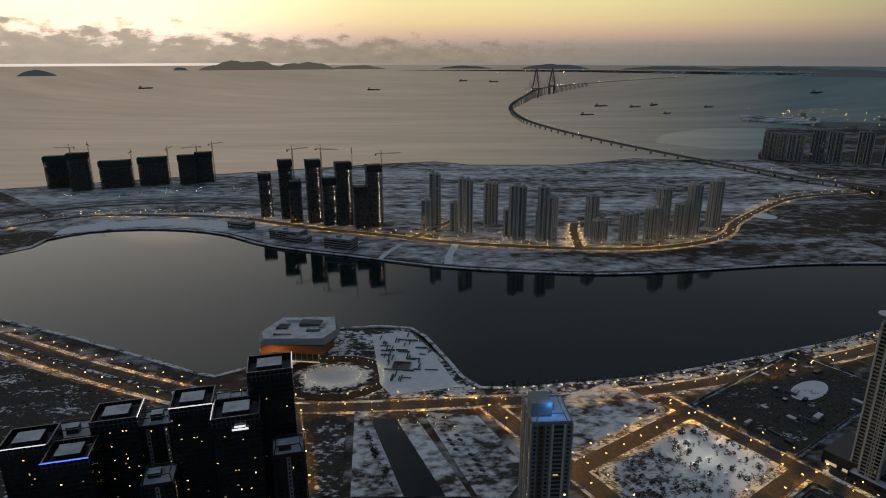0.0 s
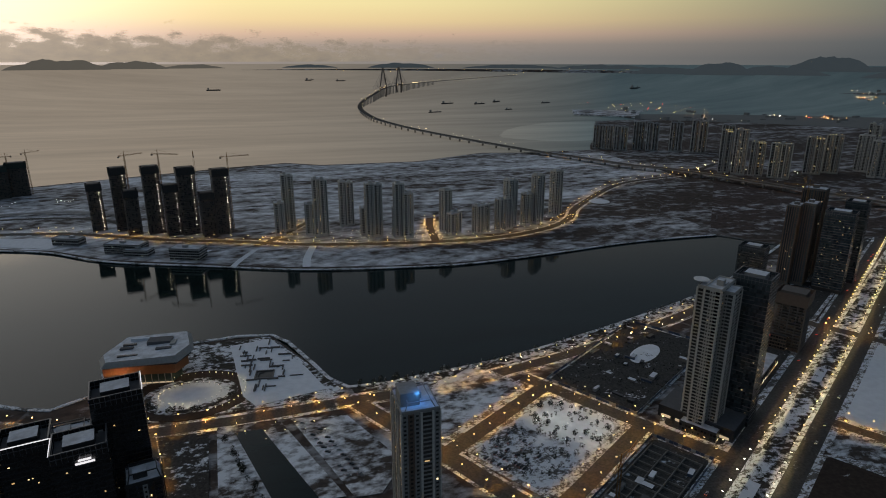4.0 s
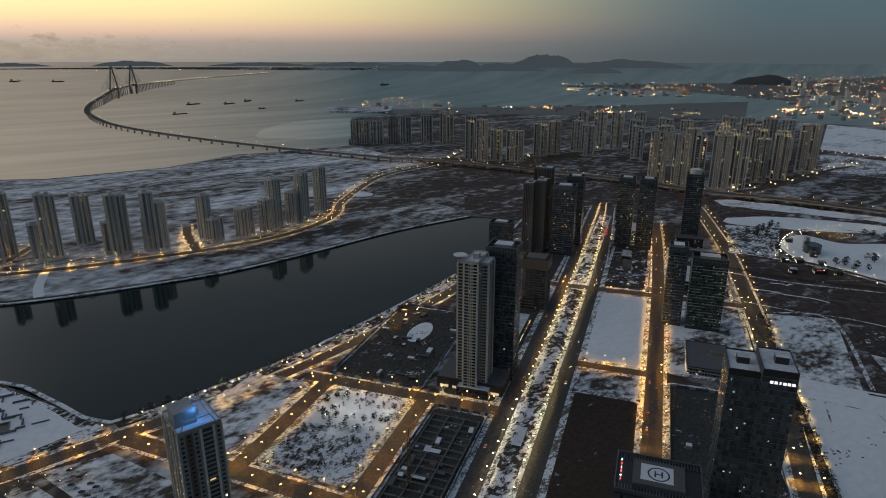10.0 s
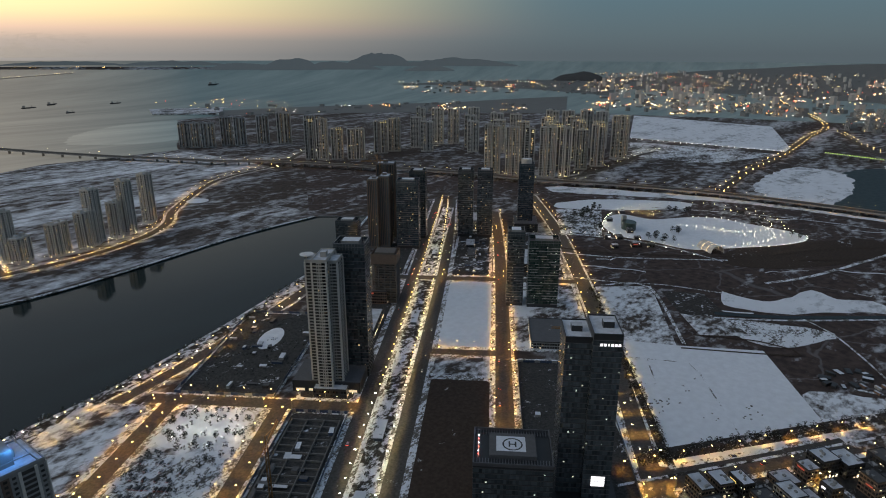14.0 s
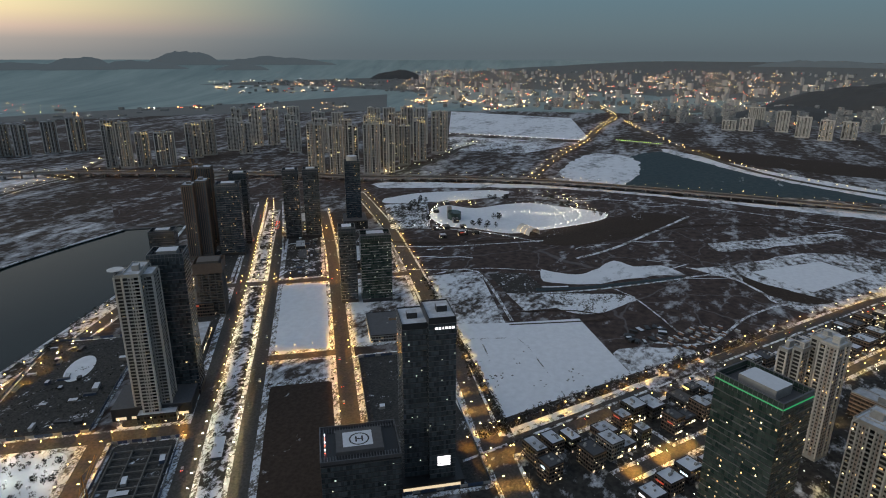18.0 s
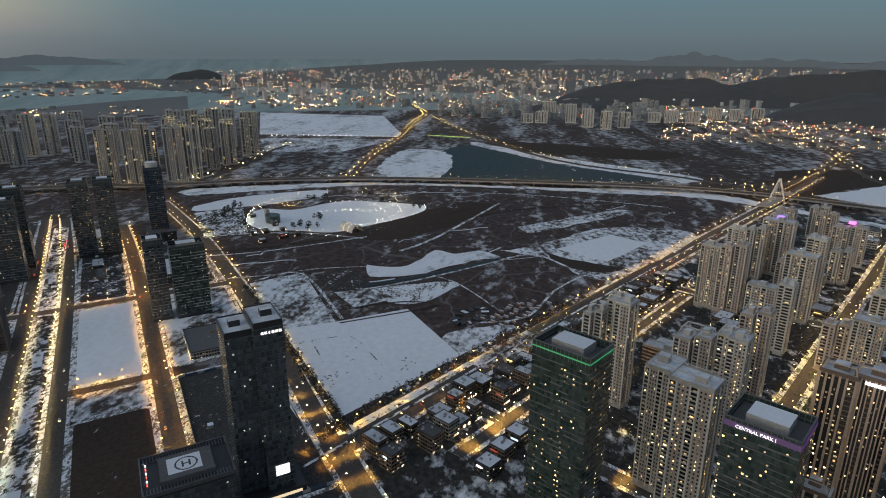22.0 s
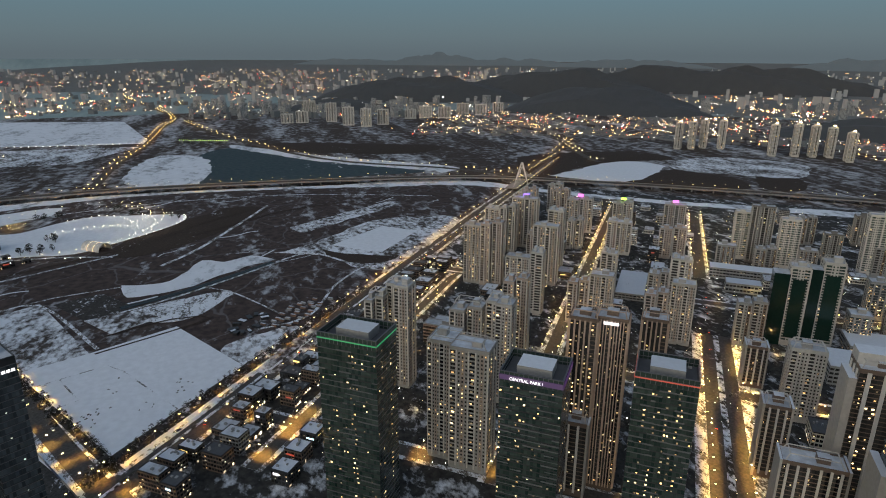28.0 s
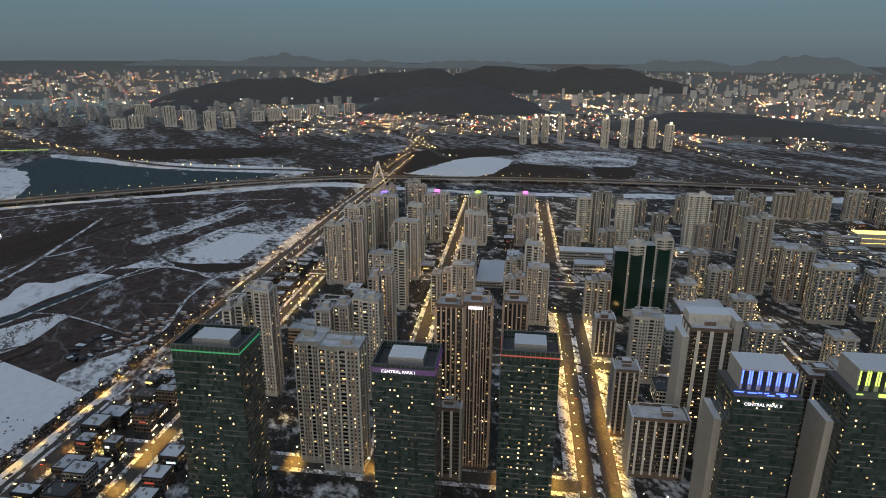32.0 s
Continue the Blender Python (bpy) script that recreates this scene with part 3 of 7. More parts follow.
polygon("bare_field", [(883, -11), (911, -63), (1031, -198), (1000, -330), (799, -184), (778, -134), (848, -85)], 0.7, "snowy", "scuffed snowy ground beside the avenue", "field")
polygon("field_plot", [(881, -79), (852, -111), (829, -165), (824, -185), (800, -161), (806, -122), (832, -92)], 0.8, "brown", "crescent of bare brown earth at the edge of the snow", "field")
polygon("bare_field", [(1018, -39), (1126, -182), (1161, -237), (1133, -248), (1037, -129), (981, -57)], 0.66, "snowy", "row of snow-dusted allotments", "field")
polygon("bare_field", [(1019, 212), (1073, 112), (1181, 79), (1169, -4), (1070, 40), (980, 102), (920, 200)], 0.5, "brown", "bare reddish brown field beside the park", "field")
polygon("bare_field", [(705, 151), (741, 61), (730, 38), (667, 81), (669, 127)], 0.62, "slush", "dusty pale field in the marsh", "field")
polygon("bare_field", [(603, 12), (616, -30), (573, -64), (515, -1), (576, 46)], 0.6, "snowy", "patchy snow on waste ground beside the lot", "field")
polygon("snow_lot", [(747, 236), (771, 191), (714, 143), (689, 191)], 0.72, "rubble", "dark square plot rimmed with snow", "field", depth=0.6)
polygon("snow_lot", [(689, 191), (705, 141), (677, 112), (645, 155)], 0.74, "snowy", "small snow-dusted plot beside the lot", "field", depth=0.6)
polygon("frozen_pool", [(793, 173), (791, 127), (829, 101), (873, 86), (858, 55), (876, 22), (850, -9), (826, 29), (796, 66), (764, 100), (748, 149), (751, 164)], 0.7, "ice", "long frozen snow-covered pool in the marsh", "pool")
for pts, m, lab in (([(3023, 1228), (2918, 576), (2169, 350), (2188, 894)], "ice", "square snow-covered field beyond the river"), ([(2085, 853), (2096, 367), (1797, 486), (1774, 705)], "snowy", "strip of patchy snow before the square field")):
    polygon("snow_lot", pts, 0.8, m, lab, "snowfield")
polygon("far_snowfield", [(1332, -664), (1474, -929), (1378, -1007), (1224, -807)], 0.8, "snow", "pale snow-covered field beside the river", "snowfield")
polygon("river_ice", [(1190, 640), (1240, 520), (1330, 300), (1340, 40), (1310, -220), (1270, -440), (1050, -700), (800, -1060), (560, -1420), (600, -1450), (850, -1070), (1090, -690), (1345, -420), (1352, -100), (1362, 280), (1290, 560), (1225, 680)], 0.5, "ice", "frozen river arm under snow", "river")
polygon("river_ice", [(1440, 270), (1560, 320), (1865, 299), (1849, 178), (1640, 130), (1418, 154)], 0.6, "ice", "snow-covered ice in the wide river", "river")
polygon("river_water", [(1418, 160), (1640, 135), (1849, 180), (1996, 99), (1820, -40), (1675, -154), (1483, -400), (1440, -200), (1424, 40)], 0.45, "river", "dark open river water between ice", "river")
polygon("river_ice", [(1996, 99), (2060, 90), (1800, -140), (1620, -350), (1500, -480), (1440, -420), (1475, -390), (1675, -148), (1820, -34)], 0.7, "ice", "snowy far bank of the river", "river")


# ---- roads ----
LAMPS = []  # (x, y, heading of the arm, kind)
road_level = [0.40]


def road(name, pts, width, lamp="sodium", gap=38.0, median=0.0, sides=(1, -1), label="", z=0.0, verge=0.0):
    line = smooth_line(pts)
    gap *= 0.68 if lamp == "sodium" else 1.0
    road_level[0] += 0.012
    lv = road_level[0]
    g = Geo()
    ribbon(g, line, -width / 2, width / 2, lv, 0)
    ob = tagged(g.part(name, "road"), label or "asphalt road with slushy edges under orange lamps", "road", kind="structure")
    verge = verge or 3.0
    if verge:
        g = Geo()
        ribbon(g, line, -width / 2 - verge, width / 2 + verge, 0.36 + (lv - 0.4) * 0.1)
        g.part("verge", "verge", ob, "trodden snow along both verges")
    if median:
        g = Geo()
        ribbon(g, line, -median / 2, median / 2, lv + 0.25, 0, 0.4)
        g.part("median", "park", ob)
    if lamp:
        run, done = 0.0, gap / 2
        for a, b in zip(line, line[1:]):
            d = (b - a)
            while done <= run + d.length:
                p = a + d * ((done - run) / d.length)
                n = Vector((d.y, -d.x)).normalized()
                for s in sides:
                    e = p + n * s * (width / 2 + 1.8)
                    LAMPS.append((e.x, e.y, math.atan2(-n.y * s, -n.x * s), lamp))
                done += gap
            run += d.length
    return ob


V2 = lambda *p: [Vector(q) for q in p]
road("boulevard", V2(sq(240, -94), sq(772, -95), sq(1000, -98), sq(1250, -102)), 15, "white", 16, sides=(1,), label="wide boulevard carriageway, wet asphalt with slush")
road("boulevard", V2(sq(240, -55), sq(772, -55), sq(1000, -60), sq(1250, -72)), 14, "white", 16, sides=(-1,), label="wide boulevard carriageway, wet asphalt with slush")
road("street", V2(sq(330, 26), sq(770, 26), sq(1000, 22), sq(1150, 16)), 16, "sodium", 34)
road("street", V2(sq(250, 133), sq(378, 133), sq(560, 137), sq(790, 134), sq(1000, 126), sq(1150, 112), sq(1300, 95)), 19, "warm", 32)
road("street", V2(sq(773, -165), sq(773, 143)), 15, "sodium", 30)
road("street", V2(sq(557, -48), sq(557, 34)), 12, "sodium", 26)
road("street", V2(sq(1005, -60), sq(1005, 30)), 12, "sodium", 26)
road("street", V2(sq(447, -290), sq(447, -94)), 15, "sodium", 36)
road("street", V2(sq(220, -166), sq(447, -167)), 14, "sodium", 36)
road("street", V2(sq(300, -266), sq(445, -265)), 15, "sodium", 30)
road("street", V2(sq(309, -375), sq(305, -270), sq(298, -160)), 16, "sodium", 36)
road("street", V2((-144, 478), (-48, 482), (24, 489), (111, 494), (222, 515), (349, 552), (479, 603), (570, 650), (660, 705)), 14, "sodium", 34, verge=4.0, label="waterside street under orange lamps")
road("street", V2((-134, 473), (-102, 363), (-80, 280)), 15, "sodium", 44)
road("street", V2((-1000, 850), (-700, 715), (-490, 615), (-360, 551), (-256, 507), (-140, 462)), 26, "sodium", 34, 4.0, verge=5.0, label="broad waterside road with a snowy median")
road("street", V2(sq2(215, -310), sq2(700, -312), sq2(1050, -309), sq2(1372, -303), sq2(1700, -300)), 25, "sodium", 36, 2.5, verge=5.0, label="long straight avenue at the edge of the marsh")
road("avenue", V2(sq2(290, 75), sq2(520, 75), sq2(650, 74)), 28, "warm", 15, 5.0, verge=9.0, label="brightly lit avenue with a snowy tree median")
road("street", V2(sq2(345, -76), sq2(950, -82), sq2(1210, -84)), 12, "warm", 24, verge=5.0)
road("street", V2(sq2(830, 62), sq2(1000, 60), sq2(1200, 58)), 16, "warm", 24, verge=5.0)
road("street", V2(sq2(300, -238), sq2(730, -240)), 10, "warm", 30, verge=4.0)
road("street", V2(sq2(358, -295), sq2(358, 62)), 12, "warm", 36, verge=4.0)
road("street", V2(sq2(530, -72), sq2(531, 300)), 15, "warm", 26, verge=4.0)
road("street", V2(sq2(745, -300), sq2(742, 300)), 12, "warm", 40, verge=4.0)
road("street", V2(sq2(480, 278), sq2(860, 270)), 11, "warm", 36, verge=4.0)
road("street", V2((-819, 1089), (-714, 1178), (-547, 1186), (-392, 1160), (-233, 1086), (-94, 1037), (16, 994), (201, 961), (341, 960), (450, 1000), (514, 1056), (575, 1144), (777, 1333), (980, 1395)), 15, "warm", 30, verge=5.0, label="curving island road under orange lamps")
road("street", V2((-60, 1010), (10, 1130), (40, 1200)), 12, "warm", 30, verge=3.0)
road("street", V2((225, 960), (235, 1060), (250, 1120)), 14, "warm", 26, verge=4.0)

# elevated highway on piers
hw = [Vector((x, y, z)) for x, y, z in ((790, 1790, 10), (826, 1721, 10), (918, 1518, 11), (1010, 1385, 12), (1195, 939, 10), (1242, 721, 10), (1315, 551, 9), (1371, 290, 9), (1372, -79, 9), (1330, -447, 9), (1195, -712, 9), (985, -1031, 8), (648, -1457, 8))]
line = smooth_line(hw, 40)
highway = thing("highway", "long elevated highway on concrete piers", "highway", kind="structure")
g = Geo()
ribbon(g, line, -13, 13, 0, 0, 1.6)
g.part("deck", "bridge", highway)
g = Geo()
for off in (-13, 12.6):
    ribbon(g, line, off, off + 0.4, 1.0, 0, 0.98)
g.part("parapet", "bridge", highway)
g = Geo()
ribbon(g, line, -12, 12, 0.06, 0)
g.part("carriageway", "road", highway)
for p, q in zip(line[::1], line[1::1]):
    g = Geo()
    g.box(p.x, p.y, 0, p.z - 1.5, 8, 2.5, math.atan2(q.y - p.y, q.x - p.x) + math.pi / 2)
    g.part("pier", "bridge", highway)
for i in range(0, len(line) - 1, 1):
    p, d = line[i], line[i + 1] - line[i]
    n = Vector((d.y, -d.x)).normalized() * 12
    LAMPS.append((p.x + n.x, p.y + n.y, 0.0, "deck"))
    LAMPS.append((p.x - n.x + d.x / 2, p.y - n.y + d.y / 2, 0.0, "deck"))

# the sea bridge
deck = [Vector(p) for p in ((790, 1790, 10), (737, 1914, 10), (633, 2175, 11), (505, 2549, 13), (416, 2925, 16), (387, 3245, 20), (393, 3610, 27), (459, 3995, 38), (583, 4457, 50), (770, 5150, 62), (1010, 5760, 62), (1700, 7330, 36), (2600, 8850, 20), (3972, 10700, 14))]
line = smooth_line(deck, 60)
bridge = thing("sea_bridge", "long curving sea bridge with two tall cable-stay pylons", "bridge")
g = Geo()
ribbon(g, line, -14, 14, 0, 0, 2.5)
g.part("deck", "bridge", bridge)
g = Geo()
ribbon(g, line, -13, 13, 0.3, 0)
g.part("carriageway", "road", bridge)
for p in line[1::1]:
    if math.hypot(p.x, p.y) < 7500:
        g = Geo()
        top = far(p.x, p.y, p.z - 2.5)
        k = top[0] / p.x
        g.box(top[0], top[1], far(p.x, p.y, -3)[2], top[2], 6 * k, 4 * k)
        g.part("pier", "bridge", bridge)
g = Geo()
for p in line[2::1]:
    for dx in (-14, 14):
        x, y, z = far(p.x + dx, p.y, p.z + 9)
        g.box(x, y, z - 0.3, z + 0.3, 0.6, 0.6, base=True)
g.part("bridge_lamps", "warm", bridge, "row of small warm lamps", kind="stuff")
PYLONS = [(752, 5100), (985, 5700)]
for px, py in PYLONS:
    g = Geo()
    d = Vector((0.33, 0.94, 0))
    n = Vector((0.94, -0.33, 0))
    for s in (-1, 1):
        base, knee, tip = (Vector((px, py, z)) + n * s * w for z, w in ((-3, 20), (75, 26), (225, 2)))
        for a, b, w in ((base, knee, 11), (knee, tip, 8)):
            g.beam(far(*a), far(*b), w * 0.85)
    g.beam(far(*(Vector((px, py, 70)) - n * 26)), far(*(Vector((px, py, 70)) + n * 26)), 6)
    g.part("pylon", "slab", bridge)
    g = Geo()
    for s in (-1, 1):
        for k in range(2, 13):
            for e in (-1, 1):
                a = Vector((px, py, 90 + k * 10.5))
                b = Vector((px, py, 70)) + d * e * k * 30 + n * s * 15
                g.beam(far(*a), far(*b), 0.45)
    g.part("stay_cables", "steel", bridge, "fan of thin stay cables", kind="stuff")


# ---- parcels between the streets ----
def rounded(s0, s1, q0, q1, r, grid):
    pts = []
    for cs, cq, a0 in ((s1 - r, q1 - r, 0), (s0 + r, q1 - r, 90), (s0 + r, q0 + r, 180), (s1 - r, q0 + r, 270)):
        pts += [grid(cs + r * math.cos(radians(a0 + k * 18)), cq + r * math.sin(radians(a0 + k * 18))) for k in range(6)]
    return pts


def parcel(s0, s1, q0, q1, mat, label, grid=sq, rim=4.0, category="plot"):
    """A kerbed block with round corners: a snowy pavement round the edge, its own ground inside."""
    r = min(9.0, (q1 - q0) * 0.3)
    polygon("pavement", rounded(s0, s1, q0, q1, r, grid), 0.62, "verge", "pavement strip with trodden snow", "pavement", depth=0.6)
    polygon("plot", rounded(s0 + rim, s1 - rim, q0 + rim, q1 - rim, max(2.0, r - rim), grid), 0.8, mat, label, category, depth=0.3)


parcel(565, 764, -46, 17, "snow", "empty rectangular plot under clean snow", rim=4.0)
parcel(505, 549, -46, 17, "snowy", "plot with scuffed snow at its end", rim=4.0)
parcel(240, 504.5, -46, 17, "brown", "bare dark brown earth plot", rim=4.0)
parcel(782, 998, -46, 13, "rubble", "rough plot with sheds and thin snow")
parcel(1013, 1200, -52, 8, "rubble", "plot round two tall towers")
parcel(782, 1000, 36, 116, "rubble", "plot with a glass office pair")
parcel(565, 764, 36, 122, "snowy", "snowy work yard beside the offices")
parcel(330, 548, 36, 122, "site", "building plot with sheds and a tower")
parcel(455, 763, -160, -104, "site", "plot round the tall beige tower")
parcel(781, 1240, -160, -108, "site", "plot with unfinished towers at the head of the lake")
parcel(455, 640, -272, -176, "site", "dark building site with heaps and fences")
parcel(220, 438, -157, -104, "site", "sunken building site full of rebar and timber")
parcel(315, 438, -256, -176, "snowy", "snowy car park beside a planted garden")
polygon("car_park", rounded(319, 370, -252, -180, 4, sq), 0.84, "slush", "trodden snowy car park", "car park", depth=0.2)
polygon("garden_lawn", rounded(378, 434, -250, -182, 14, sq), 0.86, "snow", "snowy garden lawn between dark shrubs", "lawn", depth=0.2)
polygon("snow_oval", [sq(572 + 26 * math.cos(0.2618 * k), -222 + 12 * math.sin(0.2618 * k)) for k in range(24)], 0.95, "snow", "oval of clean snow on the building site", "snowfield", depth=0.3)
parcel(318, 436, -345, -276, "snowy", "empty snow-dusted plot")
parcel(782, 1180, -86, -64, "park", "planted median strip with snow and small trees", rim=2.5)
parcel(240, 763, -85, -63, "park", "planted median strip with snow and small trees", rim=2.5)
polygon("plot", [(-124, 470), (-84, 468), (-72, 363), (-95, 363)], 0.8, "rubble", "fenced plot with weeds and patchy snow", "plot")
polygon("promenade", [(-78, 472), (-28, 474), (20, 363), (-66, 363)], 0.75, "snowy", "snowy promenade beside a narrow canal", "promenade")
polygon("canal", [(-63, 462), (-41, 462), (2, 363), (-28, 363)], 0.79, "lake", "narrow dark canal basin", "canal", depth=0.3)
polygon("plot", [(-18, 472), (30, 466), (66, 392), (45, 360), (26, 360)], 0.85, "snowy", "snowy strip of ground with a car park", "plot")
polygon("plaza", [(-195, 560), (-192, 636), (-40, 645), (2, 566), (32, 506), (24, 498), (-140, 494), (-175, 520)], 0.7, "park", "waterside plaza with snow and paths", "plaza")
polygon("plaza", [(-80, 630), (-38, 638), (-2, 562), (15, 515), (-48, 500), (-60, 520)], 1.0, "snow", "smooth snow-covered plaza with low walls", "plaza")
polygon("waterside_park", [(38, 513), (117, 519), (215, 537), (371, 588), (505, 640), (590, 685), (590, 672), (500, 622), (365, 568), (222, 526), (111, 505), (40, 502)], 0.7, "park", "narrow waterside park with snow, paths and pines", "park")
polygon("waste_ground", [(-1000, 820), (-256, 480), (-160, 440), (-110, 300), (-500, 200), (-1200, 500)], 0.35, "rubble", "dark waste ground with tracks and snow", "waste ground")
polygon("city_ground", [sq2(200, -295), sq2(1350, -290), sq2(1330, 620), sq2(200, 620)], 0.34, "town", "dark city ground with yards and snow", "city ground")
for pts, m, lab in (([(1615, -689), (1653, -824), (1628, -1072), (1475, -1107), (1468, -880), (1320, -607)], "brown", "bare brown field beyond the river"), ([(1447, -1088), (1471, -1254), (1307, -1388), (1157, -1237), (1207, -1137), (1345, -1015)], "snowy", "patchy snow on stubble fields beyond the river"), ([(1335, -1008), (1198, -1076), (1081, -1016), (1132, -901), (1238, -797), (1293, -903)], "brown", "bare brown field beside the highway"), ([(1197, -1139), (1138, -1218), (1036, -1116), (1073, -1049)], "brown", "bare brown field beside the highway"), ([(1960, 120), (2080, -60), (1990, -330), (1890, -540), (1760, -420), (1820, -200)], "brown", "dark bare flats beyond the river")):
    polygon("field_plot", pts, 0.4, m, lab, "field", depth=0.3)
# long lawn with lit paths
oval = [tuple(p) for p in smooth_line([Vector(p) for p in ((991, 434), (1050, 451), (1092, 440), (1090, 383), (1141, 341), (1175, 296), (1171, 245), (1163, 175), (1149, 141), (1118, 135), (1069, 158), (993, 222), (950, 267), (954, 334), (950, 385), (991, 434))], 12)[:-1]]
polygon("park_lawn", oval, 0.9, "snow", "long snow-covered park lawn ringed by lights", "lawn")
polygon("park_ground", [(1047, 559), (1100, 487), (930, 405), (896, 463)], 0.7, "park", "planted corner of the park with dark trees", "park")
polygon("snow_strip", [(1094, 584), (1186, 525), (1269, 382), (1209, 368), (1115, 471), (1061, 562)], 0.6, "snow", "smooth snow strip behind the park", "snowfield")
polygon("bare_field", [(980, 219), (1114, 132), (1162, 56), (1047, 63), (949, 127), (912, 202)], 0.55, "brown", "bare brown field beside the park", "field")
polygon("garden_border", [(-106 + 56 * math.cos(2 * math.pi * k / 40), 535 + 44 * math.sin(2 * math.pi * k / 40)) for k in range(40)], 0.85, "brown", "dark planted border round the snowy garden", "garden")
ring = [(-107 + 42 * math.cos(2 * math.pi * k / 32), 533 + 32 * math.sin(2 * math.pi * k / 32)) for k in range(32)]
polygon("garden", ring, 0.95, "park", "round snowy garden with planted borders", "garden")
polygon("garden_path", [(-107 + 34 * math.cos(2 * math.pi * k / 40), 534 + 26 * math.sin(2 * math.pi * k / 40)) for k in range(40)], 1.0, "slush", "pale ring path of the garden", "path")
polygon("garden_lawn", [(-107 + 29 * math.cos(2 * math.pi * k / 40), 534 + 21 * math.sin(2 * math.pi * k / 40)) for k in range(40)], 1.05, "snow", "oval snowy lawn ringed by small lamps", "lawn")
polygon("roundabout", [(636 + 22 * math.cos(2 * math.pi * k / 24), 1170 + 22 * math.sin(2 * math.pi * k / 24)) for k in range(24)], 0.95, "snow", "snowy round island in the road", "roundabout")


# ---- buildings ----
def face_windows(trim, dark, lit, cx, cy, w, d, z0, z1, fh, bay, share, r, pil=0.0, band=0.0, open_w=0.62, open_h=0.56, sides="nsew", strips=()):
    """Windows, and if wanted piers and floor bands, on the faces of an upright box."""
    nf = max(1, int(round((z1 - z0) / fh)))
    fh = (z1 - z0) / nf
    for side in sides:
        L = w if side in "ns" else d
        n = max(1, int(round(L / bay)))
        step = L / n
        def at(u, o):
            if side == "s":
                return (cx - L / 2 + u, cy - d / 2 - o)
            if side == "n":
                return (cx + L / 2 - u, cy + d / 2 + o)
            if side == "e":
                return (cx + w / 2 + o, cy - L / 2 + u)
            return (cx - w / 2 - o, cy + L / 2 - u)
        if pil:
            for i in range(n + 1):
                if not strips or i % strips[0] == 0:
                    x, y = at(min(max(i * step, 0.3), L - 0.3), 0)
                    trim.box(x, y, z0, z1 + 0.4, 0.7 if side in "ns" else 2 * pil, 2 * pil if side in "ns" else 0.7)
        if band:
            for k in range(1, nf + 1):
                x, y = at(L / 2, 0)
                z = z0 + k * fh
                trim.box(x, y, z - 0.35, z + 0.05, L if side in "ns" else 2 * band, 2 * band if side in "ns" else L)
        colbias = [r.random() for _ in range(n)]
        for i in range(n):
            a, b = i * step + step * (1 - open_w) / 2, i * step + step * (1 + open_w) / 2
            (xa, ya), (xb, yb) = at(a, 0.07), at(b, 0.07)
            for k in range(nf):
                lo = z0 + k * fh + fh * (1 - open_h) / 2
                hi = lo + fh * open_h
                on = r.random() < share * (3.4 if colbias[i] > 0.85 else 0.5)
                dark.quad((xa, ya, lo), (xb, yb, lo), (xb, yb, hi), (xa, ya, hi))
                if on:
                    e0 = r.uniform(0, 0.3)
                    e1 = e0 + r.uniform(0.35, 0.7)
                    (ua, va), (ub, vb) = at(a + (b - a) * e0, 0.12), at(a + (b - a) * e1, 0.12)
                    top_z = lo + (hi - lo) * r.uniform(0.25, 0.5)
                    lit.quad((ua, va, lo + 0.1), (ub, vb, lo + 0.1), (ub, vb, top_z), (ua, va, top_z))


FACADES = {"balcony": "pBpwawpBpwaw", "stripe": "pnpnpnpnpNp", "grid": "nnppNNppNNppnn", "plain": "wwBw", "wide": "pBwwBp"}
BAY = {"p": 0.8, "B": 3.5, "w": 2.3, "a": 2.3, "n": 1.5, "N": 2.3}


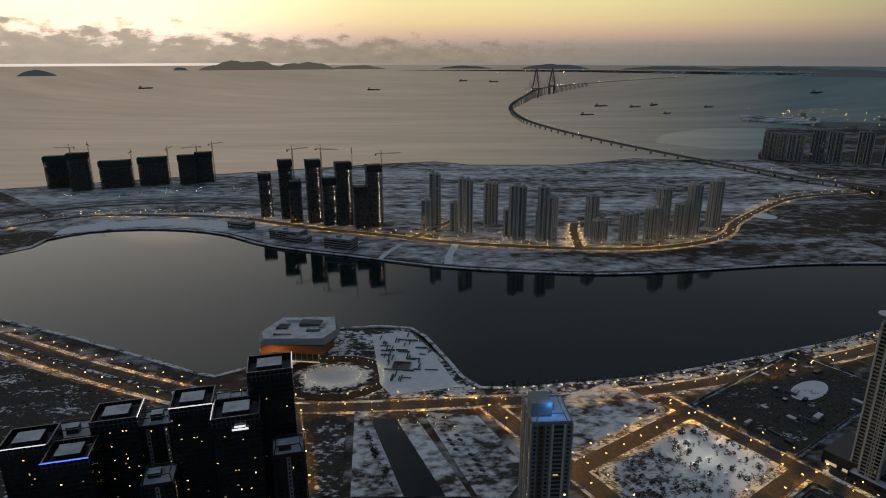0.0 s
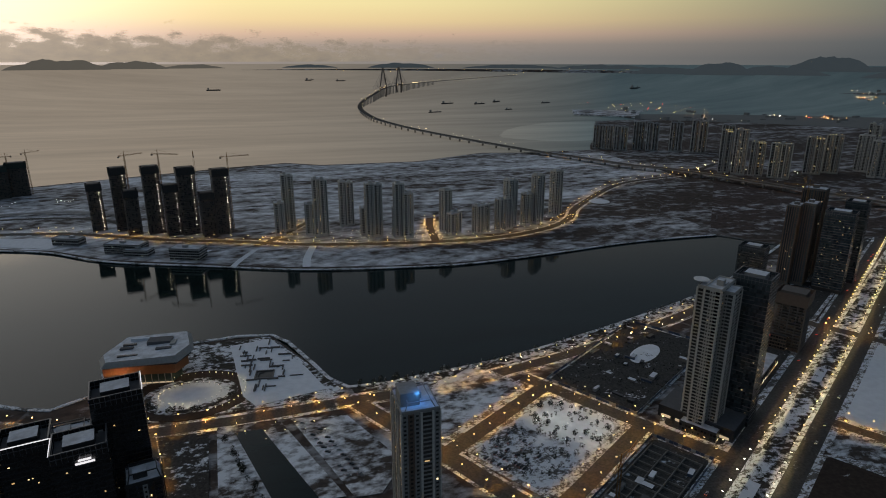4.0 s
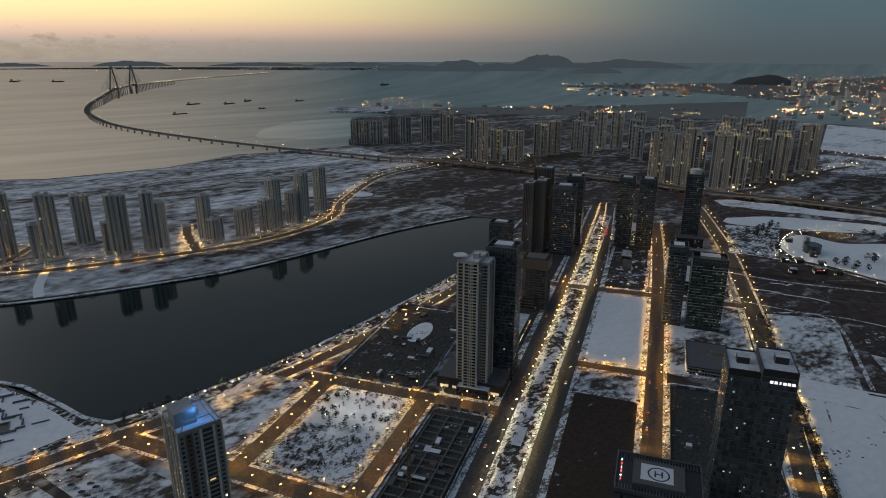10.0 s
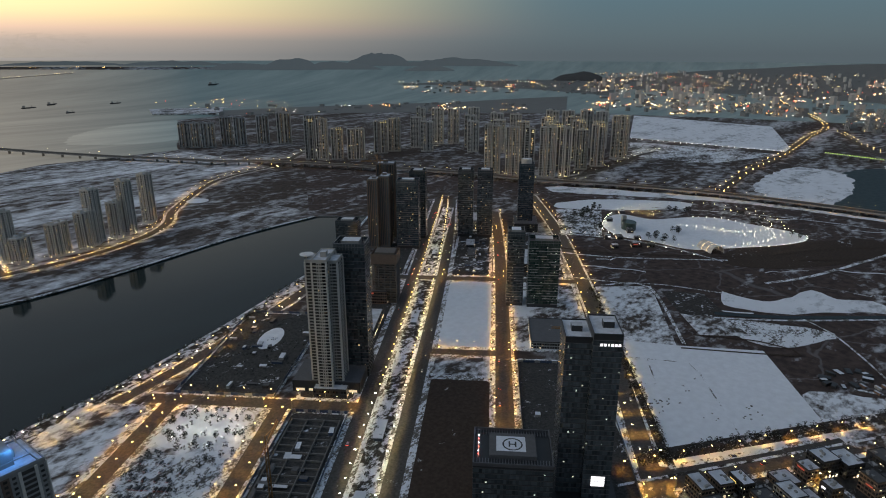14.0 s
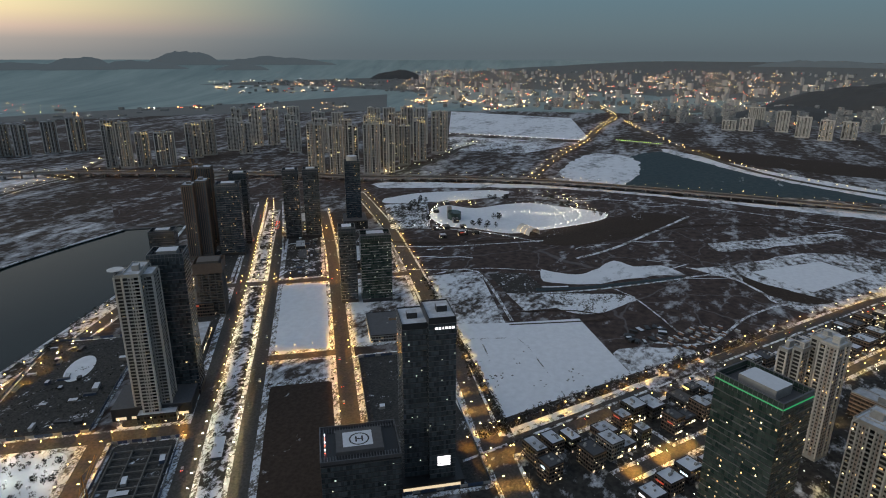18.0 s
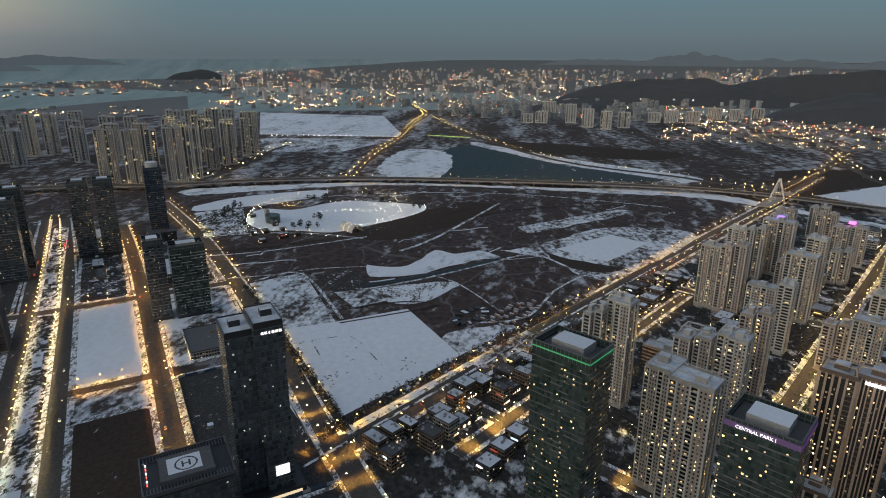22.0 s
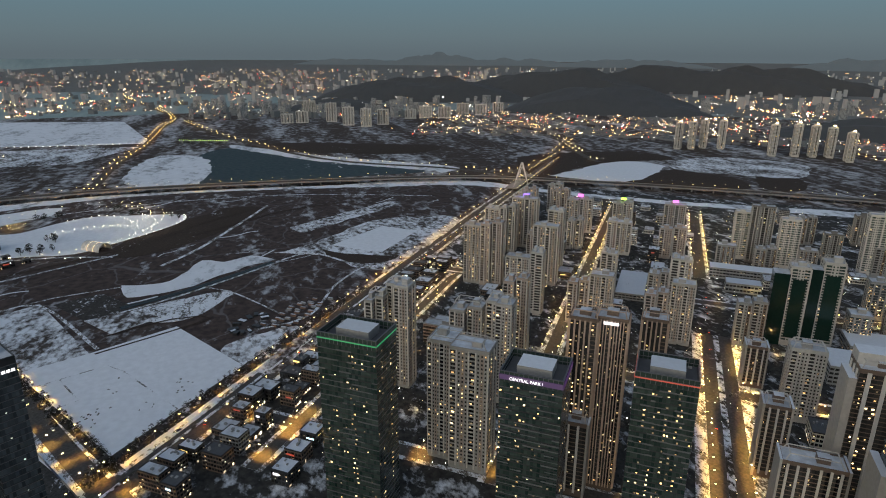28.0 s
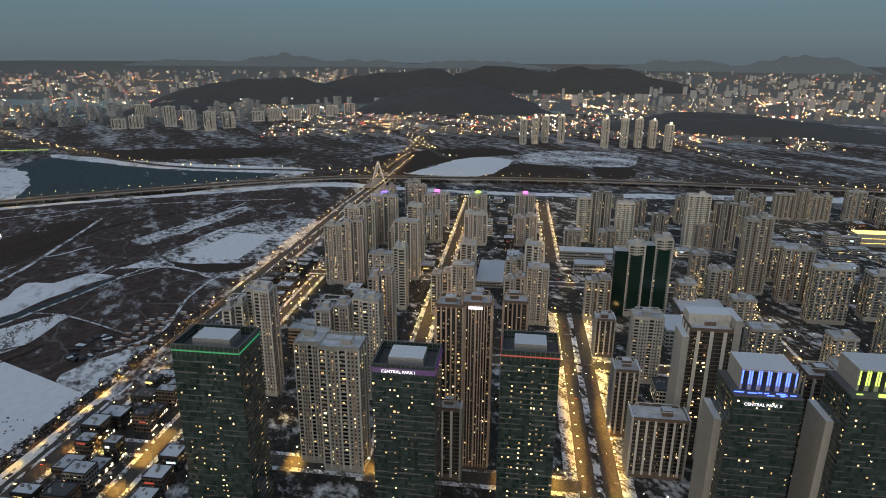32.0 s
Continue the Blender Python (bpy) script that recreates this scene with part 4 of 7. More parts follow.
def facade(body, trim, dark, lit, cx, cy, w, d, z0, z1, fh, style, share, r, grow=1.0, sides="nsew"):
    """Upright bays on the faces of a box: piers, glazed balcony columns with slabs, walls with small windows, tinted panels."""
    nf = max(1, int(round((z1 - z0) / fh)))
    fh = (z1 - z0) / nf
    for side in sides:
        L = w if side in "ns" else d
        pat = FACADES[style]
        unit = sum(BAY[c] for c in pat) * grow
        row = pat * max(1, int(round(L / unit)))
        if L < unit * 0.75:
            row = pat[:max(3, int(len(pat) * L / unit))]
        if style == "balcony" and side in "ew":
            row = "waw" + ("pBpw" if L > 13 else "Bw")
        row += "p" if row[0] == "p" and row[-1] != "p" else ""
        scale = L / sum(BAY[c] for c in row)

        def at(u, o):
            if side == "s":
                return (cx - L / 2 + u, cy - d / 2 - o)
            if side == "n":
                return (cx + L / 2 - u, cy + d / 2 + o)
            if side == "e":
                return (cx + w / 2 + o, cy - L / 2 + u)
            return (cx - w / 2 - o, cy + L / 2 - u)

        def bar(g, u0, u1, lo, hi, deep, mat=0):
            x, y = at((u0 + u1) / 2, 0)
            g.box(x, y, lo, hi, (u1 - u0) if side in "ns" else 2 * deep, 2 * deep if side in "ns" else (u1 - u0), 0, mat)

        def pane(g, u0, u1, lo, hi, o):
            (xa, ya), (xb, yb) = at(u0, o), at(u1, o)
            g.quad((xa, ya, lo), (xb, yb, lo), (xb, yb, hi), (xa, ya, hi))

        u = 0.0
        for c in row:
            b = BAY[c] * scale
            v = u + b
            if c == "p":
                bar(trim, u, v, z0 - 2, z1 + 0.8, 0.7)
            elif c in "BnN":
                hot = share * r.choice((0.4, 0.6, 1.0, 2.2))
                pane(dark, u, v, z0, z1, 0.05)
                for k in range(nf):
                    z = z0 + k * fh
                    if c != "n" or style == "grid":
                        bar(body, u, v, z - 0.25 * grow, z + (0.85 if c == "B" else 0.35), 0.22 if c == "B" else 0.12)
                    if r.random() < hot:
                        e0 = r.uniform(0, 0.4)
                        e1 = min(1, e0 + r.uniform(0.25, 0.6))
                        pane(lit, u + b * e0, u + b * e1, z + 0.9, z + fh * r.uniform(0.5, 0.72), 0.25)
            else:
                well = c == "a" and style == "balcony" and r.random() < 0.4 and share > 0.02
                if c == "a":
                    bar(body, u, v, z0 - 2, z1 + 0.3, 0.12, 1)
                o = 0.05 if c == "w" else 0.17
                for k in range(nf):
                    z = z0 + k * fh
                    pane(dark, u + b * 0.28, u + b * 0.72, z + fh * 0.3, z + fh * 0.78, o)
                    if well and r.random() < 0.62:
                        pane(lit, u + b * 0.36, u + b * 0.64, z + fh * 0.4, z + fh * 0.7, o + 0.04)
                    elif r.random() < share * 0.35:
                        pane(lit, u + b * 0.32, u + b * r.uniform(0.5, 0.7), z + fh * 0.35, z + fh * 0.75, o + 0.04)
            u = v


def roof_gear(t, cx, cy, w, d, h, r, wallmat):
    g = Geo()
    g.box(cx, cy, h, h + 0.35, w - 0.6, d - 0.6)
    roof = g.part("roof", "roof", t)
    g = Geo()
    for sx, sy, ww, dd in ((0, 1, w, 0.4), (0, -1, w, 0.4), (1, 0, 0.4, d - 0.8), (-1, 0, 0.4, d - 0.8)):
        g.box(cx + sx * (w / 2 - 0.2), cy + sy * (d / 2 - 0.2), h - 0.1, h + 1.3, ww, dd)
    g.part("parapet", wallmat, roof)
    g = Geo()
    g.box(cx + r.uniform(-0.15, 0.15) * w, cy + r.uniform(-0.1, 0.1) * d, h + 0.3, h + 3.5 + r.random() * 2, min(7, w * 0.4), min(6, d * 0.5), top=1)
    g.part("roof_house", [wallmat, "roof"], roof)


def apartment(x, y, w, h, rot, wall, label, share=0.14, detail=2, plan="slab", depth=14.0, group="apartment towers", top=None, ribs=None, glass="window", style="balcony", accent=None):
    """A residential tower: wings with piers, window rows, parapets and roof houses."""
    r = random.Random(int(x * 7 + y * 13))
    t = thing("apartment_tower", label, "apartment building", x, y, 0.3, rot, group)
    d = depth
    wings = {"slab": [(0, 0, w, d, h)], "twin": [(-w * 0.26, 0, w * 0.48, d, h), (w * 0.26, d * 0.3, w * 0.48, d, h * 0.97)],
             "ell": [(-w * 0.2, 0, w * 0.6, d, h), (w * 0.3, -d * 0.45, w * 0.4, d * 1.25, h * 0.99)],
             "cross": [(0, 0, w, d * 0.8, h), (0, 0.01, w * 0.45, d * 1.35, h + 2.5)]}[plan]
    accent = accent or {"cream": "beige", "beige": "pink", "pale": "grey", "grey": "brownwall", "brownwall": "pink", "pink": "beige"}.get(wall, "grey")
    for cx, cy, ww, dd, hh in wings:
        body, trim, dark, lit = Geo(), Geo(), Geo(), Geo()
        body.box(cx, cy, 0, hh, ww, dd)
        facade(body, trim, dark, lit, cx, cy, ww, dd, 5, hh - 1.5, (4.0, 3.1, 2.95)[detail], style, share * 1.4, r, (1.5, 1.15, 1.0)[detail])
        body.part("wing", [wall, accent], t)
        trim.part("facade_ribs", ribs or {"cream": "pale", "beige": "cream", "grey": "pale"}.get(wall, wall), t, "pale upright ribs on the facade", "stuff")
        dark.part("glazing", glass, t, "dark window panes in rows", "stuff")
        lit.part("lit_glazing", "lit", t, "warmly lit windows", "stuff")
        roof_gear(t, cx, cy, ww, dd, hh, r, wall)
    if detail >= 2 and plan != "cross":
        g = Geo()
        for sx in (-1, 1):
            for sy in (-1, 1):
                g.beam((sx * w * 0.45, sy * d * 0.4, h), (sx * w * 0.38, sy * d * 0.3, h + 4.5), 0.5)
            g.beam((sx * w * 0.38, -d * 0.3, h + 4.5), (sx * w * 0.38, d * 0.3, h + 4.5), 0.5)
        for sy in (-1, 1):
            g.beam((-w * 0.38, sy * d * 0.3, h + 4.5), (w * 0.38, sy * d * 0.3, h + 4.5), 0.5)
        g.part("roof_frame", ribs or wall, t, "open frame over the roof")
    if top:
        g = Geo()
        g.box(0, 0, h + 3, h + 6, min(8, w * 0.4), 6, base=True)
        g.part("crown_light", top, t, "coloured crown light")
    return t


def lettering(t, words, x, y, z, size):
    """Glowing letters on the +y face of a building."""
    c = bpy.data.curves.new("lettering", "FONT")
    c.body, c.size, c.extrude = words, size, 0.08
    c.materials.append(M["sign"])
    ob = new("sign_letters", c)
    ob.parent = t
    ob.matrix_basis = Matrix.LocRotScale((-x, y, z), Euler((math.pi / 2, 0, math.pi)), None)
    return tagged(ob, "glowing white sign letters")


def glass_tower(x, y, w, d, h, rot, label, glass="greenglass", crown="green", sign="", share=0.1, name="glass_tower", band="steel", fins=None, lit_mat="lit"):
    """A curtain-wall tower: floor bands, panes, an open crown with a light strip and a snowy roof plant box."""
    r = random.Random(int(x * 3 + y * 5))
    t = thing(name, label, "tower", x, y, 0.3, rot, "glass towers")
    body, trim, dark, lit = Geo(), Geo(), Geo(), Geo()
    top = h - 13 if fins else h - 6
    body.box(0, 0, 0, top, w, d)
    face_windows(trim, dark, lit, 0, 0, w, d, 5, top, 3.3, 1.9, share, r, open_w=0.92, open_h=0.78)
    nf = int((top - 5) / 3.3)
    for k in range(nf):
        z = 5 + k * (top - 5) / nf
        for L, e in ((w, 0), (d, 1)):
            for s in (-1, 1):
                u = 0.0
                while u < L - 1:
                    run = min(r.uniform(2, 11), L - u)
                    if r.random() < 0.62:
                        a, deep = u + run / 2 - L / 2, r.uniform(0.25, 0.5)
                        px, py = (a, s * d / 2) if not e else (s * w / 2, a)
                        trim.box(px, py, z - 0.3, z + r.choice((0.1, 0.3, 0.6)), run if not e else deep, deep if not e else run)
                    u += run
    body.part("body", "darkwall", t)
    trim.part("banding", band, t, "thin broken floor bands round the glass", "stuff")
    dark.part("glass_skin", glass, t, "tinted glass panes", "stuff")
    lit.part("lit_glass", lit_mat, t, "lit panes", "stuff")
    if not fins:
        g = Geo()
        for sx, sy, ww, dd in ((0, 1, w, 0.5), (0, -1, w, 0.5), (1, 0, 0.5, d - 1), (-1, 0, 0.5, d - 1)):
            g.box(sx * (w / 2 - 0.25), sy * (d / 2 - 0.25), h - 6, h, ww, dd)
        g.part("crown_screen", glass, t, "glass screen round the roof")
        g = Geo()
        for i in range(int(w / 2.6) + 1):
            for s in (-1, 1):
                g.box(-w / 2 + i * w / int(w / 2.6), s * (d / 2 - 0.25), h - 6, h + 0.3, 0.25, 0.7)
        for z in (h - 3, h):
            for sx, sy, ww, dd in ((0, 1, w, 0.7), (0, -1, w, 0.7), (1, 0, 0.7, d - 1.4), (-1, 0, 0.7, d - 1.4)):
                g.box(sx * (w / 2 - 0.25), sy * (d / 2 - 0.25), z - 0.15, z + 0.25, ww, dd, base=True)
        g.part("crown_rail", "steel", t, "steel rails and posts of the crown screen", "stuff")
        g = Geo()
        g.box(0, 0, h - 6, h - 4.6, w - 1.4, d - 1.4)
        g.part("roof", "roofdark", t)
        g = Geo()
        g.box(0, -d * 0.03, h - 4.8, h + 0.8, w * 0.56, d * 0.52, top=1)
        g.part("plant_box", ["grey", "snow_top"] if glass != "blackglass" else ["darkwall", "roof"], t, "plant box with a snowy flat top")
        g = Geo()
        for k in range(7):
            g.box(r.uniform(-0.42, 0.42) * w, r.choice((-0.38, 0.38)) * d, h - 4.7, h - 4.7 + r.uniform(0.8, 2.2), r.uniform(1, 3), r.uniform(1, 2))
        g.part("roof_units", "grey", t, "small roof units", "stuff")
    else:
        g = Geo()
        g.box(0, 0, top, top + 1.0, w - 0.8, d - 0.8)
        g.part("roof", "roofdark", t, "dark terrace round the set-back crown")
        cw, cd = w * 0.8, d * 0.72
        g = Geo()
        g.box(-w * 0.04, -d * 0.1, top, h, cw, cd, 0, 0, 1)
        g.part("crown_house", ["beige", "snow_top"], t, "pale set-back crown house with a snowy roof")
        for k in range(6):
            g = Geo()
            u = -w * 0.04 - cw / 2 + cw * (k + 0.5) / 6
            g.box(u, -d * 0.1 + cd / 2 + 0.1, top + 1, h - 1.0, cw / 6 * 0.52, 0.3)
            g.part("dark_panel", "darkwall", t, "dark upright panel of the crown")
            for e in (-1, 1):
                g = Geo()
                g.box(u + e * cw / 6 * 0.36, -d * 0.1 + cd / 2 + 0.35, top + 4.5, h - 0.8, 0.45, 0.3, base=True)
                g.part("light_fin", fins, t, "upright glowing fin on the crown")
        g = Geo()
        for k in range(9):
            g.box(r.uniform(-0.42, 0.42) * w, d / 2 - r.uniform(1, 4), top + 1, top + 1.4, r.uniform(1.5, 5), 0.35, base=True)
        g.part("terrace_light", fins, t, "coloured light lines on the terrace", "stuff")
        for s in (-1, 1):
            g = Geo()
            g.box(s * (w / 2 + 2.0), -d * 0.25, 0, top - 14 - 6 * s, 4.0, d * 0.8, 0, 0, 1)
            g.part("side_wall", ["beige", "snow_top"], t, "pale blank side wing")
    if sign:
        lettering(t, sign, -w * 0.34, d / 2 + 0.75, (top - 4.2) if fins else h - 4.3, 2.4)
    if crown:
        g = Geo()
        for sx, sy, ww, dd in ((0, 1, w, 0.3), (0, -1, w, 0.3), (1, 0, 0.3, d), (-1, 0, 0.3, d)):
            g.box(sx * (w / 2 + 0.25), sy * (d / 2 + 0.25), h - (4.8 if sign else 3.6), h - (1.8 if sign else 3.1), ww, dd, base=True)
        g.part("light_strip", crown, t, "coloured light strip round the crown")
    return t


def unfinished(x, y, w, d, h, rot, label, floors=3.2, crane=True, net="darkwall"):
    """A tower under construction: slabs, columns, a core and often a tower crane."""
    t = thing("unfinished_tower", label, "building", x, y, 0.3, rot, "unfinished towers")
    n = int(h / floors)
    g = Geo()
    g.box(0, 0, 0, 0.6, w, d, base=True)
    slab = g.mesh("floor_slab", ["slab"])
    for k in range(n + 1):
        ob = new("floor_slab", slab)
        ob.location, ob.parent = (0, 0, k * floors), t
    g = Geo()
    for i in range(int(w / 7) + 1):
        for s in (-1, 1):
            g.box(-w / 2 + 0.6 + i * (w - 1.2) / max(1, int(w / 7)), s * (d / 2 - 0.6), 0, h, 0.9, 0.9)
    g.part("column_grid", "slab", t, "raw concrete columns", "stuff")
    g = Geo()
    g.box(0, 0, 0, h + 4, w * 0.8, d * 0.7)
    g.part("core", "slab", t)
    g = Geo()
    r = random.Random(int(x + y))
    for k in range(n):
        for i in range(int(w / 3)):
            for s in (-1, 1):
                if r.random() < 0.35:
                    u = -w / 2 + 1.5 + i * 3.0
                    g.box(u, s * (d / 2 - 0.9), k * floors + 0.6, k * floors + floors, 2.4, 0.2)
    g.part("hoarding", net, t, "dark screens on the floors", "stuff")
    g = Geo()
    for k in range(2, n - 2):
        if r.random() < 0.7:
            g.box(w * 0.3, -d / 2 - 0.1, k * floors + 1.4, k * floors + 1.9, 0.5, 0.3, base=True)
    if net == "darkwall" and h > 80:
        g.part("site_lighting", "white", t, "upright row of small work lamps", "stuff")
    g = Geo()
    for s in (-1, 1):
        g.box(0, s * (d / 2 + 0.5), h - 9, h + 3.0, w + 1.6, 0.25)
        g.box(s * (w / 2 + 0.5), 0, h - 9, h + 3.0, 0.25, d + 1.0)
    g.part("climbing_screen", net, t, "climbing formwork screen at the top")
    if crane:
        tower_crane(x + math.cos(rot) * (w / 2 + 3), y + math.sin(rot) * (w / 2 + 3), h + 22, random.Random(int(x)).uniform(0, 6.28))
    return t


def tower_crane(x, y, h, turn, reach=38.0):
    c = thing("tower_crane", "slender lattice tower crane over the unfinished buildings", "crane", x, y, 0.3, turn, "tower cranes")
    g = Geo()
    for a in (-0.9, 0.9):
        for b in (-0.9, 0.9):
            g.beam((a, b, 0), (a, b, h), 0.35)
    for k in range(int(h / 3)):
        g.beam((-0.9, -0.9, k * 3), (0.9, -0.9, k * 3 + 3), 0.2)
        g.beam((0.9, 0.9, k * 3), (-0.9, 0.9, k * 3 + 3), 0.2)
    g.part("mast", "crane", c)
    g = Geo()
    for b, z in ((-0.7, 0), (0.7, 0), (0, 1.4)):
        g.beam((-12, b, h + z), (reach, b, h + z), 0.35)
    for k in range(-4, int(reach / 3)):
        g.beam((k * 3, -0.7, h), (k * 3 + 1.5, 0, h + 1.4), 0.2)
        g.beam((k * 3 + 1.5, 0, h + 1.4), (k * 3 + 3, 0.7, h), 0.2)
    jib = g.part("jib", "crane", c)
    g = Geo()
    g.beam((0, 0, h), (0, 0, h + 8), 0.7)
    g.beam((0, 0, h + 8), (reach * 0.7, 0, h + 1), 0.15)
    g.beam((0, 0, h + 8), (-11, 0, h + 1), 0.15)
    g.part("apex", "crane", c)
    g = Geo()
    g.box(-10.5, 0, h - 2.5, h, 3, 1.6, base=True)
    g.part("counterweight", "concrete", jib)
    return c


# island: unfinished towers and finished apartments
for x, y, w, h in [(-932, 1472, 55, 73), (-861, 1438, 44, 85), (-793, 1471, 69, 62), (-718, 1506, 66, 65), (-638, 1520, 43, 68), (-605, 1542, 40, 72)]:
    unfinished(x, y, w, 26, h, 0.35, "unfinished apartment tower wrapped in dark green netting", net="net")
for x, y, w, h in [(-349, 1181, 28, 82), (-304, 1167, 30, 111), (-280, 1136, 27, 76), (-244, 1137, 32, 116), (-211, 1116, 29, 86), (-184, 1116, 34, 115), (-151, 1095, 26, 74), (-127, 1104, 31, 112)]:
    unfinished(x, y, w * 0.85, 22, h, 0.3, "dark unfinished apartment tower, nearly full height", crane=h > 100)
C1 = [(-30, 1064, 17, 59), (-14, 1092, 21, 102), (22, 1053, 18, 57), (40, 1045, 25, 101), (89, 1102, 26, 83), (113, 1033, 13, 49), (128, 1014, 29, 95), (167, 1009, 15, 52), (170, 1006, 17, 94), (184, 1000, 17, 78)]
C2 = [(257, 1018, 21, 77), (268, 1002, 27, 38), (316, 996, 33, 51), (360, 1002, 34, 59), (378, 1018, 26, 89), (414, 1027, 22, 60), (438, 1035, 25, 92), (496, 1083, 26, 89)]
for x, y, w, h in C1 + C2:
    apartment(x, y, w, h, 0.1 if x < 230 else 0.45, "pale", "pale grey apartment tower on the island, few lights on", 0.05, 1, "twin" if w > 20 else "slab", 15)
# far apartment clusters
SHORE = [(1019, 1911, 40, 80), (1038, 1888, 36, 80), (1067, 1852, 44, 80), (1134, 1853, 38, 93), (1163, 1817, 40, 93), (1236, 1794, 42, 94), (1282, 1738, 50, 104), (1330, 1800, 44, 98), (1360, 1700, 40, 92)]
GOLD_TOPS = [(1125, 1407, 28, 113), (1148, 1379, 34, 117), (1175, 1346, 36, 89), (1209, 1304, 52, 89), (1339, 1332, 44, 97), (1398, 1332, 40, 101)]
TALL_SLABS = [(1577, 1378, 32, 122), (1613, 1334, 42, 119), (1647, 1292, 40, 119), (1690, 1240, 40, 122), (1800, 1000, 44, 119), (1830, 960, 40, 117), (1847, 901, 44, 121), (1870, 860, 40, 117), (1685, 1140, 44, 110), (1720, 1090, 38, 106), (1540, 1130, 36, 96), (1580, 1060, 40, 100), (1460, 1250, 40, 94), (1500, 1330, 38, 98), (1620, 1200, 40, 104)]
DOTTED = [(1252, 856, 40, 128), (1271, 809, 34, 123), (1297, 777, 26, 123), (1326, 742, 42, 123), (1353, 709, 30, 123), (1480, 728, 32, 104), (1547, 715, 38, 111), (1720, 730, 50, 122), (1430, 800, 36, 118), (1500, 830, 38, 116), (1600, 800, 40, 112), (1640, 760, 36, 108), (1400, 760, 34, 120), (1380, 850, 36, 124), (1560, 880, 38, 118), (1660, 850, 40, 116)]
for rows, wall, share, turn, lab in ((SHORE, "grey", 0.03, -0.56, "grey apartment slab near the shore"), (GOLD_TOPS, "beige", 0.06, -0.72, "tall apartment slab with yellow lights along its top"), (TALL_SLABS, "pale", 0.04, -0.9, "tall pale apartment slab in a dense cluster"), (DOTTED, "beige", 0.16, -1.02, "tall beige apartment tower with dotted lights")):
    for k, (x, y, w, h) in enumerate(rows):
        t = apartment(x, y, w * 0.95, h, turn, wall, lab, share, 0, "slab" if k % 2 else "twin", 17, ribs="pale")
        if wall == "beige" and (share < 0.07 or k > 4):
            g = Geo()
            for e in range(5):
                u = (-0.4 + 0.2 * e) * w * 0.85
                g.box(u, -7.9, h - 2.5, h - 0.8, 2.2, 0.4, base=True)
                g.box(u, 0, h + 1.5, h + 2.4, 1.6, 1.6, base=True)
            g.part("crown_light", "gold", t, "row of golden lights along the roof")

# towers along the northern boulevard
Q1, Q2 = ROT1 + math.pi / 2, ROT2 + math.pi / 2
apartment(660, 655, 32, 113, Q1, "concrete", "tall unfinished brown tower with striped concrete faces", 0.012, 1, "twin", 26, ribs="brownwall", style="stripe", glass="darkglass")
apartment(702, 682, 28, 124, Q1, "concrete", "tall unfinished brown tower with striped concrete faces", 0.012, 1, "slab", 24, ribs="brownwall", style="stripe", glass="darkglass")
glass_tower(684, 618, 34, 26, 108, Q1, "dark glass tower with blue-green netting at its top", "blueglass", None, share=0.02)
glass_tower(738, 645, 26, 28, 112, Q1, "dark glass tower with unfinished upper floors", "darkglass", None, share=0.02)
for dx, dy in ((-9, 13), (9, -13)):
    glass_tower(803 + dx, 576 + dy, 25, 28, 112, Q1, "dark twin tower with lit corners", "darkglass", None, share=0.05)
glass_tower(898, 538, 26, 24, 114, Q1, "slim glass tower with a pale drum on its top", "blueglass", None, share=0.03)
t = thing("roof_drum", "pale drum on the roof of the slim glass tower", "roof drum", 898, 538, 114.3, Q1)
g = Geo()
g.prism([(9 * math.cos(6.283 * k / 20), 9 * math.sin(6.283 * k / 20)) for k in range(20)], -6.0, 7, 0, 1)
g.part("drum", ["pale", "snow_top"], t)
glass_tower(596, 363, 20, 26, 93, Q1, "glass office tower with rows of lit floors", "darkglass", None, share=0.16, lit_mat="litwhite")
glass_tower(612, 334, 36, 26, 84, Q1, "banded glass office block with louvred front", "greenglass", None, share=0.06, lit_mat="litwhite", band="grey")
unfinished(503, 490, 30, 28, 60, Q1, "unfinished frame in brown hoarding", crane=False, net="brownwall")
apartment(320, 382, 28, 124, Q1, "beige", "slim beige residential tower with stacked balconies", 0.02, 2, "cross", 24, ribs="pale", style="wide")
glass_tower(356, 386, 28, 24, 131, Q1, "dark glass tower behind the beige one", "darkglass", None, share=0.01)
glass_tower(620, 688, 34, 26, 46, Q1, "low glass block by the lake head", "darkglass", None, share=0.02)
apartment(63, 324, 29, 95, Q1 - 0.55, "grey", "grey tower with a blue-lit rooftop", 0.02, 2, "slab", 24)
BLACK = [(-242, 309, 26, 87), (-214, 301, 24, 84), (-200, 329, 26, 92), (-152, 328, 24, 102), (-120, 312, 26, 105), (-106, 336, 26, 121)]
for x, y, w, h in BLACK:
    glass_tower(x, y, w, 22, h, 0.25, "black residential tower with a light strip at the roof edge", "blackglass", None, share=0.03, band="darkwall")

# southern district
glass_tower(320, -58, 37, 26, 128, Q2, "green glass residential tower with a green crown light strip", crown="green", share=0.1)
apartment(354, -131, 46, 93, Q2, "beige", "rose and cream apartment tower with lit stairwells", 0.2, 2, "ell", 20, ribs="pale", accent="pink")
glass_tower(273, -149, 34, 28, 116, Q2, "green glass tower with a lit sign on its crown", crown="violet", sign="CENTRAL PARK I", share=0.1)
glass_tower(250, -215, 32, 26, 118, Q2, "green glass tower beside the bright avenue", crown="redstrip", share=0.12)
glass_tower(172, -310, 35, 28, 116, Q2, "dark glass tower with a blue-lit crown", crown=None, fins="blue", sign="CENTRAL PARK II", share=0.11)
